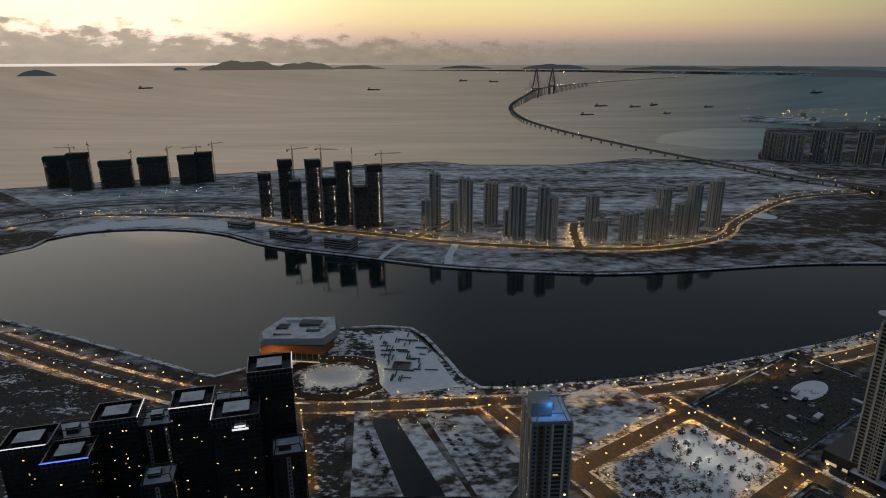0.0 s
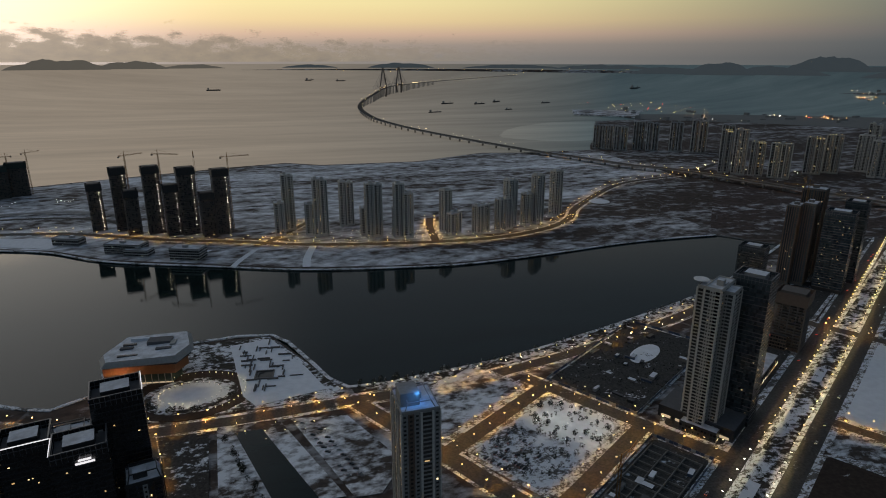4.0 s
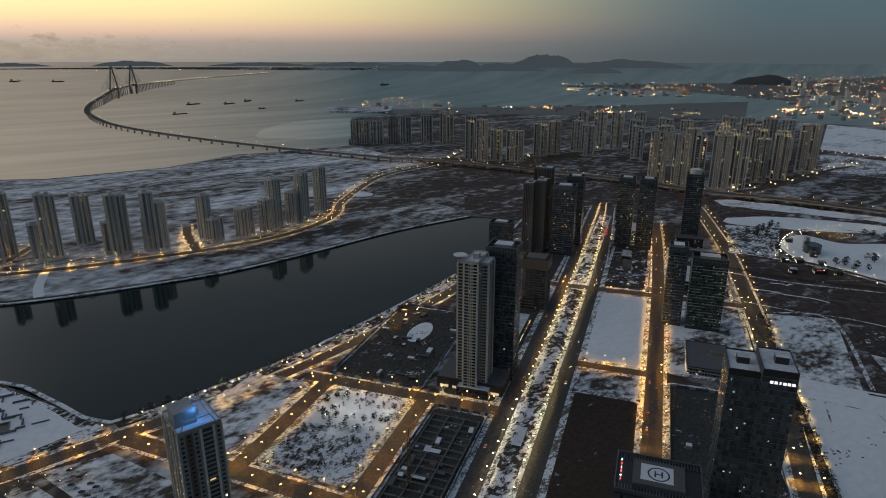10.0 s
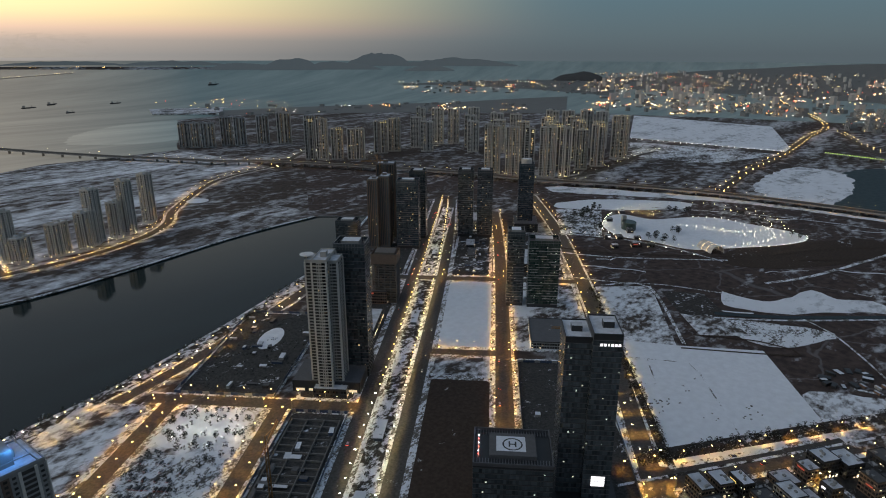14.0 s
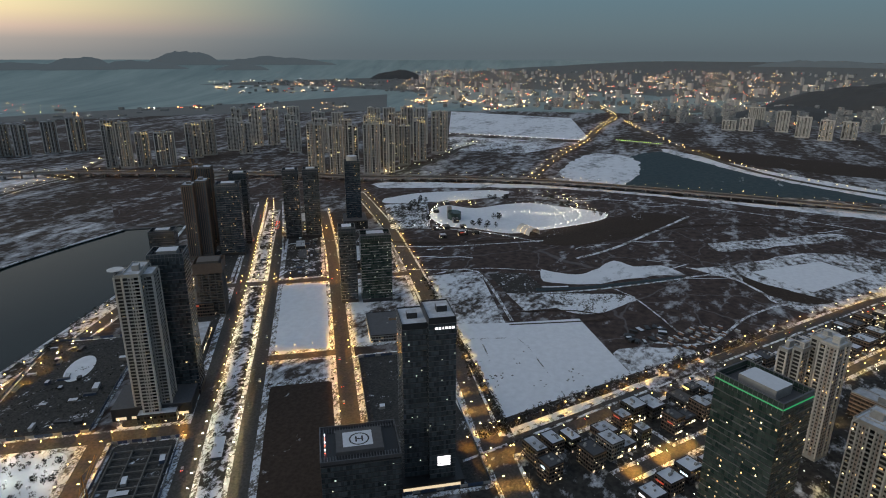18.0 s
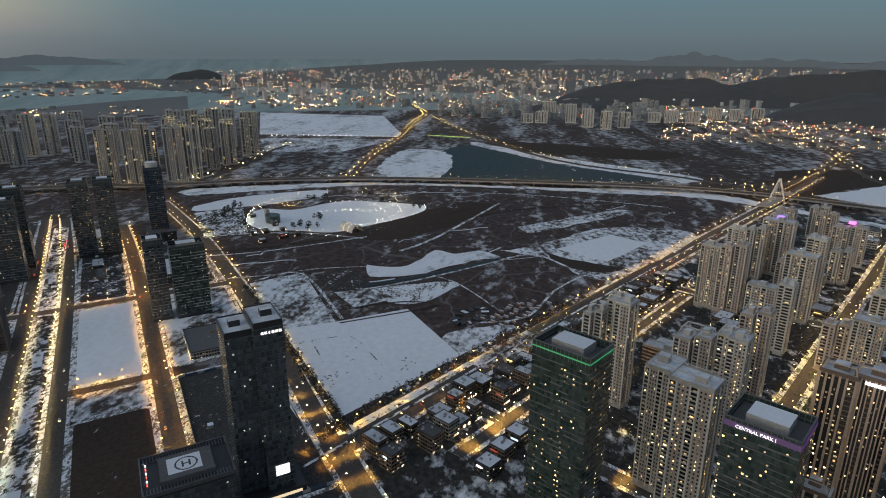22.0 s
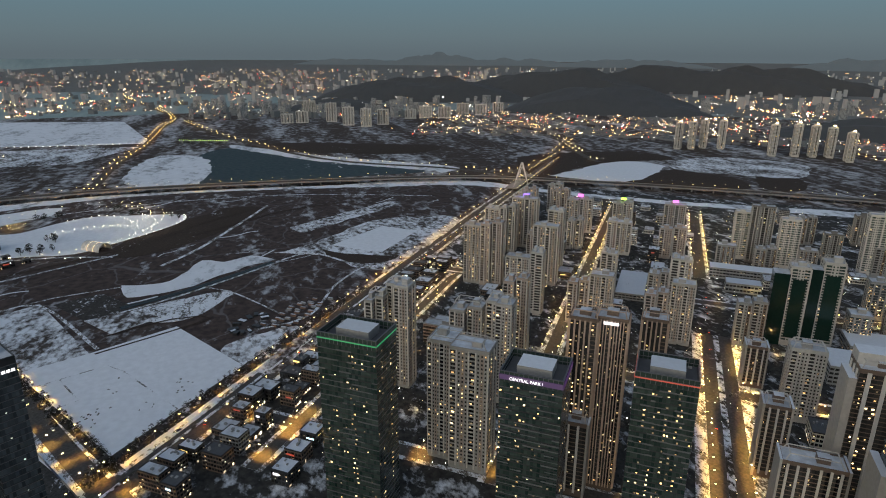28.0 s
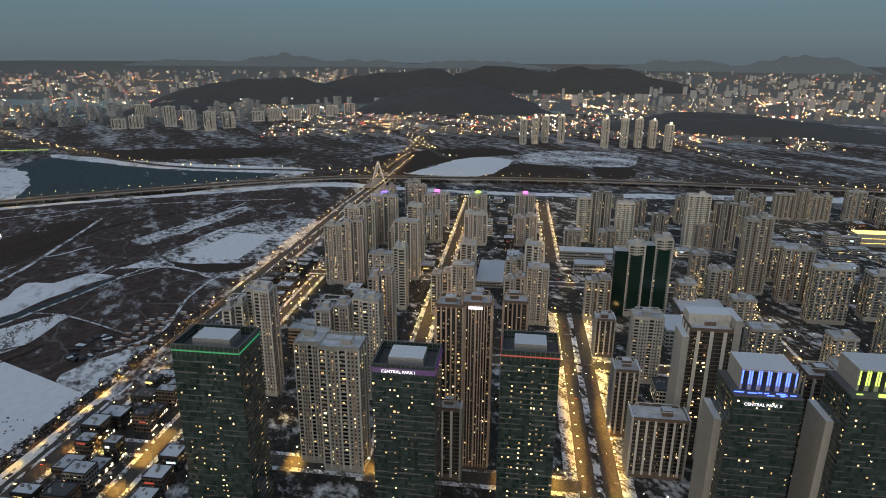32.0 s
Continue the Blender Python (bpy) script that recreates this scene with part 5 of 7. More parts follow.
glass_tower(137, -353, 35, 28, 121, Q2, "dark glass tower with a lime-lit crown", crown=None, fins="lime", share=0.11)
CT = [(314, -200, 16, 122), (307, -215, 18, 123), (358, -284, 17, 92), (306, -195, 15, 54), (286, -333, 16, 55), (240, -318, 35, 45), (335, -407, 25, 62), (242, -358, 27, 109), (389, -412, 16, 38), (186, -396, 19, 82), (200, -455, 8, 65)]
for i, (x, y, w, h) in enumerate(CT):
    if i < 3:
        t = apartment(x, y, w + 2, h, Q2, "brownwall", "slim brown tower striped with pale upright fins", 0.16, 2, "slab", 16, ribs="tan", style="stripe", accent="pink")
        if i == 1:
            g = Geo()
            g.box(0, 9.0, h - 3.2, h - 1.4, 9, 0.3, base=True)
            g.part("sign_panel", "sign", t, "white lit sign panel")
    elif i == 7:
        t = apartment(x, y, w, h - 8, Q2, "brownwall", "tall dark gridded tower between pale blank end walls", 0.09, 2, "slab", 22, ribs="pale", style="grid")
        for sx, top, dd in ((-1, 0, 23), (1, -14, 20)):
            g = Geo()
            g.box(sx * (w / 2 + 2.2), 0, 0, h + top, 4.4, dd, 0, 0, 1)
            g.part("end_wall", ["beige", "snow_top"], t, "pale blank end wall")
        g = Geo()
        g.box(0, -4, h - 8, h, w, 13, 0, 0, 1)
        g.part("crown_house", ["cream", "snow_top"], t, "pale blank top storey with snow on its roof")
    elif h < 58:
        t = apartment(x, y, w if w > 10 else 14, h, Q2, "brownwall", "dark gridded block in a pale frame with lit windows", 0.11, 2, "slab", 17, ribs="pale", style="grid")
        for sx in (-1, 1):
            g = Geo()
            g.box(sx * (max(w, 14) / 2 + 0.6), 0, 0, h + 1.5, 1.4, 17.6, 0, 0, 1)
            g.part("end_wall", ["beige", "snow_top"], t, "pale blank end wall")
    else:
        t = apartment(x, y, w if w > 10 else 14, h, Q2, "brownwall" if i % 2 else "cream", "residential block with pale ribs and lit windows", 0.12, 2, "slab", 17, ribs="pale", style="grid" if i % 2 else "balcony")
# x, y, width, height of the cream towers between the marsh avenue and the bright avenue
SOUTH_WEST = [(476, -97, 15, 84), (472, -114, 22, 93), (697, -256, 22, 75), (685, -277, 26, 81), (805, -346, 22, 69), (822, -328, 25, 62), (820, -378, 38, 75), (985, -458, 26, 52), (874, -497, 40, 56),
              (718, -378, 22, 81), (668, -341, 31, 76), (766, -372, 21, 38), (794, -449, 22, 45), (583, -291, 15, 72), (660, -302, 30, 42), (474, -222, 21, 89), (438, -165, 26, 83), (425, -187, 23, 88),
              (930, -425, 24, 56), (955, -505, 26, 54), (1010, -520, 26, 52)]
SOUTH_MID = [(613, -398, 19, 53), (535, -344, 24, 58), (553, -328, 22, 48), (555, -429, 24, 47), (524, -431, 21, 71), (477, -400, 22, 64), (501, -388, 22, 48), (856, -566, 30, 50), (753, -497, 34, 48), (817, -636, 32, 50), (717, -562, 36, 45)]
# and of the mixed blocks beyond the bright avenue
SOUTH_EAST = [(657, -604, 24, 33), (666, -664, 29, 81), (639, -652, 26, 31), (614, -698, 22, 31), (643, -769, 23, 40), (457, -466, 27, 47), (572, -783, 32, 39), (555, -803, 32, 71), (425, -680, 32, 96), (383, -699, 33, 65),
              (644, -966, 20, 57), (632, -987, 28, 50), (627, -1062, 34, 45), (606, -1082, 22, 53), (587, -1100, 34, 47), (561, -1162, 30, 52), (546, -1189, 28, 41), (423, -620, 26, 43), (600, -905, 26, 48), (690, -880, 28, 46), (720, -800, 26, 44)]
SOUTH_DARK = [(442, -744, 20, 47), (331, -676, 38, 62), (472, -647, 20, 43), (426, -570, 20, 33), (308, -732, 28, 53), (501, -1160, 34, 49), (238, -620, 28, 62), (262, -578, 22, 34), (370, -590, 24, 30), (300, -520, 26, 40)]
SOUTH_GREEN = [(690, -654, 20, 68), (635, -683, 24, 69), (583, -776, 31, 81)]
CROWNS = {(820, -378): "violet_crown", (874, -497): "magenta", (856, -566): "lime", (817, -636): "magenta"}
for i, (x, y, w, h) in enumerate(SOUTH_WEST + SOUTH_MID):
    near_one = math.hypot(x, y) < 560
    apartment(x, y, w, h, Q2, ("beige", "cream", "beige", "pink")[i % 4], "cream and rose apartment tower with lit stairwells" if i % 2 else "cream apartment tower with glazed balconies and scattered lit windows", 0.2, 2 if near_one else 1, ("twin", "ell", "slab", "twin")[i % 4], 16, ribs="pale", accent="pink" if i % 2 else None, top=CROWNS.get((x, y)))
for i, (x, y, w, h) in enumerate(SOUTH_EAST):
    apartment(x, y, w, h, Q2, ("grey", "concrete", "grey")[i % 3], "grey apartment block with rows of balconies and a few lights", 0.16, 1, ("slab", "slab", "twin")[i % 3], 15, ribs="beige")
for i, (x, y, w, h) in enumerate(SOUTH_DARK):
    apartment(x, y, w, h, Q2, ("grey", "beige")[i % 2], "grey gridded office block with lit windows", 0.24, 1, "slab", 18, ribs="grey", style="grid", glass="darkglass")
for x, y, w, h in SOUTH_GREEN:
    apartment(x, y, w, h, Q2, "pale", "slim pale tower with a dark green glass front", 0.08, 1, "slab", 16, ribs="pale", style="wide", glass="greenglass")
for x, y, w, h, wall in ((447, -507, 17, 82, "cream"), (434, -533, 18, 88, "cream")):
    t = apartment(x, y, w, h, Q2, wall, "cream tower with a green glass front", 0.14, 2, "slab", 18, ribs="cream", style="wide", glass="greenglass")
    g = Geo()
    g.box(w / 2 + 7, 1.5, 0, h - 7, 14, 17, 0, 0, 1)
    g.part("green_wing", ["deepgreen", "roof"], t, "dark green glass corner wing")
    g = Geo()
    g.box(0, 9.3, 9, h - 12, w * 0.7, 0.9, 0, 0, 0)
    g.part("green_front", "deepgreen", t, "dark green glass front")
S4 = [(1655, -1254, 43, 79), (1637, -1289, 28, 83), (1645, -1337, 29, 86), (1621, -1386, 42, 86), (1461, -1432, 38, 89), (1433, -1487, 33, 92), (1412, -1528, 33, 89), (1392, -1568, 36, 84), (1315, -1555, 35, 79)]
for x, y, w, h in S4:
    apartment(x, y, w * 1.3, h, -0.8, "cream", "far cream apartment slab with gold lights on top", 0.12, 0, "twin", 18, top="warm")

for k, (x, y, w, h) in enumerate(((2696, -95, 50, 38), (2694, -157, 50, 48), (2973, -205, 60, 71), (2713, -282, 44, 79), (2555, -335, 46, 73), (2491, -398, 42, 70), (2550, -477, 46, 62), (2773, -644, 50, 42), (2770, -714, 56, 54), (2767, -803, 56, 49), (2866, -923, 56, 56), (2863, -1015, 56, 51), (2914, -1121, 52, 52))):
    apartment(x, y, w, h, -1.6 - 0.1 * (k % 3), "pale", "far white apartment slab beyond the river", 0.04, 0, "slab", 15)

# ---- hills ----
def hill(name, az, r, width, depth, h, label, mat="wood_hill", seed=0):
    """A wooded ridge: heading in degrees clockwise, distance, spread across and along the view, height."""
    g = Geo()
    n, m = 48, 12
    a = radians(az)
    for j in range(m + 1):
        for i in range(n + 1):
            u, v = i / n * 2 - 1, j / m * 2 - 1
            x = math.sin(a) * (r + v * depth) + math.cos(a) * u * width
            y = math.cos(a) * (r + v * depth) - math.sin(a) * u * width
            k = max(0, 1 - u * u) ** 0.9 * max(0, 1 - v * v)
            f = noise.fractal(Vector((u * 2.2 * width / 900 + seed, v * 1.5 + seed, 0)), 1.1, 2.1, 4)
            z = h * k * (0.78 + 0.3 * f) + (h * 0.02 * noise.noise(Vector((u * 30, v * 16, seed))) if k > 0.05 else 0)
            g.v.append(far(x, y, max(z, -3)))
    for j in range(m):
        for i in range(n):
            p = j * (n + 1) + i
            g.f.append((p, p + 1, p + n + 2, p + n + 1))
            g.m.append(0)
    return tagged(g.part(name, mat), label, "hill", kind="structure")


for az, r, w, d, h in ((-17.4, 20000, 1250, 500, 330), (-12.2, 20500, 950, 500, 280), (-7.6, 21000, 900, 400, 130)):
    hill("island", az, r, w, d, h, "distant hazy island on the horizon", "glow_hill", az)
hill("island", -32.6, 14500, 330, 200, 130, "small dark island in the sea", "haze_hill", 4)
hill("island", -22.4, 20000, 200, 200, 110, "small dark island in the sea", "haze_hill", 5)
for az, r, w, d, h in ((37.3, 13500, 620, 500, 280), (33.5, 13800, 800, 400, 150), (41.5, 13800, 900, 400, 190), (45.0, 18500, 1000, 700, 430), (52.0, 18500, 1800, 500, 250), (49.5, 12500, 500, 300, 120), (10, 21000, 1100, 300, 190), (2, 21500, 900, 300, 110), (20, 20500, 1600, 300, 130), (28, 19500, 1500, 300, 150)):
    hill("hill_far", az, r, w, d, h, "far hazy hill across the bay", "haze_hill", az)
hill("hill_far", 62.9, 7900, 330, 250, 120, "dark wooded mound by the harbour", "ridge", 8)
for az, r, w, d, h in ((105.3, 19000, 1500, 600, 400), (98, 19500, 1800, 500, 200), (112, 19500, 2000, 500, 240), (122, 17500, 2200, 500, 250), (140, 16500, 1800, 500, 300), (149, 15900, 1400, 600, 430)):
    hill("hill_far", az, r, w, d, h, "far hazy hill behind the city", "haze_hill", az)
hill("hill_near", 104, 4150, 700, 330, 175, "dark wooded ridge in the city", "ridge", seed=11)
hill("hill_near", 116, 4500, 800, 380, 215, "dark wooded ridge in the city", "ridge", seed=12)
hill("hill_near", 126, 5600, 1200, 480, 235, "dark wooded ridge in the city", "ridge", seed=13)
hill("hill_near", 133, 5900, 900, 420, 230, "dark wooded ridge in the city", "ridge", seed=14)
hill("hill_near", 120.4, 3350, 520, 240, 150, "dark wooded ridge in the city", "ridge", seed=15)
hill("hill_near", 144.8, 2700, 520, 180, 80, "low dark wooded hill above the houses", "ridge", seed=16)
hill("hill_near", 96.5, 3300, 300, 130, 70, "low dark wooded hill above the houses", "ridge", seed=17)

# ---- far city: blocks and lights ----
TALL = []
blocks, tall, dots = Geo(), Geo(), [Geo(), Geo(), Geo(), Geo()]


def on_hill(az, r):
    return any(abs(az - a) < w and abs(r - c) < d for a, c, w, d in ((104, 4150, 9, 380), (116, 4500, 9, 420), (126, 5600, 11, 480), (133, 5900, 8, 420), (120.4, 3350, 8, 250), (144.8, 2700, 10, 190)))


def city(az0, az1, r0, r1, n, hmin, hmax, share):
    for _ in range(n):
        az = rng.uniform(az0, az1)
        r = r0 * (r1 / r0) ** rng.random()
        x, y = r * math.sin(radians(az)), r * math.cos(radians(az))
        if on_hill(az, r):
            continue
        h = hmin + (hmax - hmin) * rng.random() ** 3
        w, d = rng.uniform(14, 50), rng.uniform(12, 24)
        cx, cy, z0 = far(x, y, 0)
        k = math.hypot(cx, cy) / r
        z1 = far(x, y, h)[2]
        turn = rng.choice((0.3, -0.6, 0.9))
        if h > 30:
            TALL.append((r, cx, cy, z0, z1, w * k, d * k, turn))
        else:
            blocks.box(cx, cy, z0, z1, w * k, d * k, turn, 0, 1)
        for _ in range(int(share * rng.choice((0, 0.4, 1, 3)))):
            near_by = abs(rng.gauss(0, 40))
            a, b = x + rng.uniform(-1, 1) * near_by, y + rng.uniform(-1, 1) * near_by
            px, py, pz = far(a, b, rng.uniform(4, 14) if rng.random() < 0.75 else h * 0.9)
            s = (0.75 if r < 3400 else 1.3) * k * rng.choice((0.8, 0.9, 1.1, 1.3, 1.6, 2.1, 2.8))
            dots[rng.choice((0, 0, 1, 1, 1, 2, 2, 3)) if rng.random() < 0.9 else 0].box(px, py, pz - s / 2, pz + s / 2, s, s, base=True)


city(64, 110, 3400, 12000, 1300, 6, 60, 4)
city(108, 160, 3300, 14000, 1500, 6, 75, 4)
city(104, 152, 2250, 3300, 600, 5, 16, 3)
city(84, 104, 2900, 3600, 260, 5, 60, 1)
city(47, 65, 5000, 7600, 160, 6, 25, 2)
city(30, 62, 3300, 3900, 60, 6, 20, 2)
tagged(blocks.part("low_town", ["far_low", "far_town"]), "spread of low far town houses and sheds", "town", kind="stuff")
TALL.sort()
for i, (r, cx, cy, z0, z1, w, d, turn) in enumerate(TALL):
    if i < 110:
        g, win, lit = Geo(), Geo(), Geo()
        g.box(0, 0, 0, z1 - z0, w, d, 0, 0, 1)
        face_windows(g, win, lit, 0, 0, w, d, 2, z1 - z0 - 1, 4, 5, 0.05, rng, open_w=0.6)
        b = g.part("apartment_block", ["far_wall", "far_town"], at=Matrix.LocRotScale((cx, cy, z0), Euler((0, 0, turn)), None))
        tagged(b, "far pale apartment block in the city", "apartment building", "far apartment blocks")
        win.part("glazing", "window", b, "rows of dark windows", "stuff")
        lit.part("lit_glazing", "lit", b, "a few lit windows", "stuff")
    else:
        tall.box(cx, cy, z0, z1, w, d, turn, 0, 1)
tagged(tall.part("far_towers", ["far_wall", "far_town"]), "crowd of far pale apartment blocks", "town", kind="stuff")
for d, m, c in zip(dots, ("town_orange", "town_warm", "town_white", "red"), ("orange", "warm", "white", "red")):
    tagged(d.part("town_lights", m), f"scatter of far {c} town lights", "lights", kind="stuff")

# ---- street lamps ----
kinds = {}
for kind, head, colour in (("sodium", "sodium", (1.0, 0.44, 0.06)), ("warm", "warm", (1.0, 0.53, 0.1)), ("white", "white", (1.0, 0.76, 0.38))):
    lamp = thing("street_lamp", "tall grey street lamp with a glowing head over the road", "street lamp", group="street lamps")
    g = Geo()
    g.prism([(0.12 * math.cos(k * 1.047), 0.12 * math.sin(k * 1.047)) for k in range(6)], 0, 9.0)
    g.part("pole", "steel", lamp)
    g = Geo()
    reach = 3.4 if kind == "warm" else 1.2
    g.beam((0, 0, 8.8), (reach, 0, 9.4), 0.16)
    arm = g.part("arm", "steel", lamp)
    g = Geo()
    g.box(reach + 0.3, 0, 9.2, 9.45, 1.3, 0.6, base=True)
    g.part("head", head, arm, "glowing lamp head")
    data = bpy.data.lights.new("street_light_" + kind, "SPOT")
    data.energy, data.color, data.shadow_soft_size = {"sodium": 8000, "warm": 11000, "white": 5000}[kind], colour, 0.4
    data.spot_size, data.spot_blend = radians(106), 1.0
    ob = new("street_light", data)
    ob.location = (reach + 0.3, 0, 8.9)
    ob.parent = lamp
    kinds[kind] = lamp
LAMPS.sort(key=lambda p: math.hypot(p[0], p[1]))
near_lamps = [p for p in LAMPS if p[3] != "deck" and p[1] > -600][:195]
used = set()
for x, y, a, kind in near_lamps:
    m = Matrix.LocRotScale((x, y, 0.4), Euler((0, 0, a)), None)
    if kind not in used:
        used.add(kind)
        kinds[kind].matrix_basis = m
    else:
        copy_thing(kinds[kind], m)
g = Geo()
rest = [p for p in LAMPS if p not in near_lamps]
for i, (x, y, a, kind) in enumerate(rest):
    z = 18 if kind == "deck" else 9
    g.box(x, y, z, z + 0.6, 0.7, 0.7, base=True)
    if i % (1 if kind == "deck" else 2 if math.hypot(x, y) > 1200 else 1) == 0:
        ob = new("street_light", bpy.data.lights["street_light_" + (kind if kind != "deck" else "sodium")])
        ob.location = (x, y, z - 0.3)
tagged(g.part("far_street_lights", "sodium"), "lines of far orange street lights", "lights", kind="stuff")

# ---- trees ----
def crown_mesh(kind, seed):
    r = random.Random(seed)
    g = Geo()
    n = 90
    for _ in range(n):
        u, v, w = r.gauss(0, 1), r.gauss(0, 1), r.random()
        if kind == "pine":
            z = 1.6 + 5.0 * w
            rad = 2.0 * (1 - w) ** 0.7 + 0.25
        else:
            z = 2.0 + 4.2 * w
            rad = 2.5 * math.sin(math.pi * (0.15 + 0.8 * w)) ** 0.7
        a = r.uniform(0, 6.283)
        q = rad * r.random() ** 0.45
        c = Vector((q * math.cos(a), q * math.sin(a), z))
        s = r.uniform(0.35, 0.75)
        e1 = Vector((r.gauss(0, 1), r.gauss(0, 1), r.gauss(0, 0.6))).normalized() * s
        e2 = Vector((r.gauss(0, 1), r.gauss(0, 1), r.gauss(0, 0.6))).normalized() * s
        e3 = e1.cross(e2).normalized() * s * 0.6
        k = len(g.v)
        g.v += [tuple(c + e1), tuple(c + e2), tuple(c - e1 * 0.6 - e2 * 0.6), tuple(c + e3)]
        m = 1 if r.random() < 0.06 and z > 3 else 0
        for f in ((0, 1, 2), (0, 3, 1), (1, 3, 2), (2, 3, 0)):
            g.f.append(tuple(k + i for i in f))
            g.m.append(m)
    return g


TREES = []
for kind, label in (("pine", "dark pine tree with a little snow on it"), ("round", "bushy dark evergreen tree dusted with snow"), ("round", "small dark street tree dusted with snow")):
    t = thing("tree", label, "tree", group="trees")
    g = Geo()
    for z0, z1, w0 in ((0, 1.6, 0.34), (1.6, 3.4, 0.24)):
        g.prism([(w0 * 0.5 * math.cos(k * 1.047), w0 * 0.5 * math.sin(k * 1.047)) for k in range(6)], z0, z1)
    for k in range(4):
        a = k * 1.6 + 0.4
        g.beam((0, 0, 2.2 + 0.3 * k), (1.3 * math.cos(a), 1.3 * math.sin(a), 3.4 + 0.4 * k), 0.1)
    g.part("trunk", "bark", t)
    crown_mesh(kind, len(TREES) + 3).part("crown", ["leaf", "snow_top"], t)
    TREES.append([t, False])


def tree(x, y, size=1.0, kind=None, z=0.75):
    slot = TREES[rng.randrange(3) if kind is None else kind]
    s = size * rng.uniform(0.8, 1.25)
    m = Matrix.LocRotScale((x, y, z), Euler((0, 0, rng.uniform(0, 6.28))), None)
    if not slot[1]:
        slot[1] = True
        slot[0].matrix_basis = m
        return
    c = copy_thing(slot[0], m)
    c.scale = (s, s, s * rng.uniform(0.9, 1.15))


for k in range(66):  # waterside park
    u = k / 66
    line = [(45, 508), (117, 513), (215, 531), (371, 579), (505, 631), (585, 676)]
    i = min(int(u * 5), 4)
    x, y = (line[i][j] + (line[i + 1][j] - line[i][j]) * (u * 5 - i) for j in (0, 1))
    tree(x + rng.uniform(-4, 4), y + rng.uniform(-5, 5), 1.1)
for k in range(62):  # boulevard median
    s = 250 + k * 15
    if abs(s - 773) > 14:
        tree(*sq(s + rng.uniform(-4, 4), -74 + rng.uniform(-8, 8)), 0.75, 2)
for k in range(30):  # garden by the car park
    a = rng.uniform(0, 6.28)
    d = rng.choice((1.0, 0.9, 0.6)) * rng.uniform(0.85, 1)
    tree(*sq(405 + 28 * d * math.cos(a), -216 + 36 * d * math.sin(a)), 0.8, 1)
for k in range(34):  # round garden
    a = rng.uniform(3.4, 6.0)
    tree(-107 + 41 * math.cos(a) * rng.uniform(0.85, 1.05), 533 + 30 * math.sin(a) * rng.uniform(0.85, 1.05), 0.7, 1)
for x, y, n in ((1167, 376, 4), (1185, 351, 3), (1215, 264, 3), (1172, 225, 3), (1024, 318, 4), (969, 337, 5), (963, 307, 4), (966, 429, 5), (1128, 153, 3), (1053, 492, 5), (1013, 485, 5), (1088, 495, 4)):
    for _ in range(n):  # clumps in the long park
        tree(x + rng.uniform(-9, 9), y + rng.uniform(-9, 9), 1.7, 1)
for k in range(70):  # courtyards of the southern district
    tree(*sq2(rng.uniform(380, 930), rng.choice((-95, -62, -150, -20, 15)) + rng.uniform(-9, 9)), 1.1)
for k in range(22):  # canal side
    u = rng.random()
    tree(-70 + 62 * u * 0.55 + rng.uniform(-3, 3), 455 - 92 * u, 0.8, 1)
shrubs = Geo()
for k in range(1500):
    if k < 500:
        s, q = rng.uniform(380, 1150), rng.uniform(-285, 320)
        x, y = sq2(s, q)
    elif k < 900:
        x, y = rng.uniform(-900, -150), rng.uniform(300, 650)
        if y > 505 - 0.52 * (x + 256) or math.hypot(x, y) < 380:
            continue
    elif k < 1150:
        x, y = sq(rng.uniform(395, 760), rng.uniform(141, 148))
    else:
        x, y = sq2(rng.uniform(240, 430), rng.uniform(-336, -326)) if k % 2 else sq(rng.uniform(460, 630), rng.uniform(-268, -180))
    for _ in range(4):
        h, w = rng.uniform(0.5, 1.6), rng.uniform(0.8, 2.2)
        a = rng.uniform(0, 3.14)
        px, py = x + rng.uniform(-2, 2), y + rng.uniform(-2, 2)
        c = Vector((px, py, 0.3 + h * 0.5))
        n = len(shrubs.v)
        for d in ((w, 0, -0.4 * h), (-w * 0.6, w * 0.7, -0.4 * h), (-w * 0.6, -w * 0.7, -0.4 * h), (0.2 * w, 0.1 * w, h * 0.7)):
            ca, sa = math.cos(a), math.sin(a)
            shrubs.v.append((c.x + 0.6 * (d[0] * ca - d[1] * sa), c.y + 0.6 * (d[0] * sa + d[1] * ca), c.z + d[2]))
        for f in ((0, 1, 3), (1, 2, 3), (2, 0, 3)):
            shrubs.f.append(tuple(n + i for i in f))
            shrubs.m.append(0)
tagged(shrubs.part("shrubs", "leaf"), "scatter of dark winter scrub and hedges", "shrubs", kind="stuff")

yards = Geo()
small = crown_mesh("round", 21)
for k in range(1130):
    if k < 620:
        s, q = rng.uniform(360, 1000), rng.choice((rng.uniform(-220, -90), rng.uniform(-65, 50), rng.uniform(100, 330)))
        x, y = sq2(s, q)
    elif k < 760:
        x, y = sq(rng.uniform(320, 435), rng.uniform(-250, -180))
    elif k < 980:
        x, y = sq2(rng.uniform(250, 600), rng.uniform(-340, -326))
    else:
        x, y = sq(rng.uniform(388, 600), rng.uniform(144, 152))
    n, e = len(yards.v), rng.uniform(0.5, 1.15)
    ca, sa = math.cos(k), math.sin(k)
    yards.v += [(x + e * (v[0] * ca - v[1] * sa), y + e * (v[0] * sa + v[1] * ca), 0.3 + e * (v[2] - 1.6)) for v in small.v[:144]]
    yards.f += [tuple(n + i for i in f) for f in small.f[:144]]
    yards.m += small.m[:144]
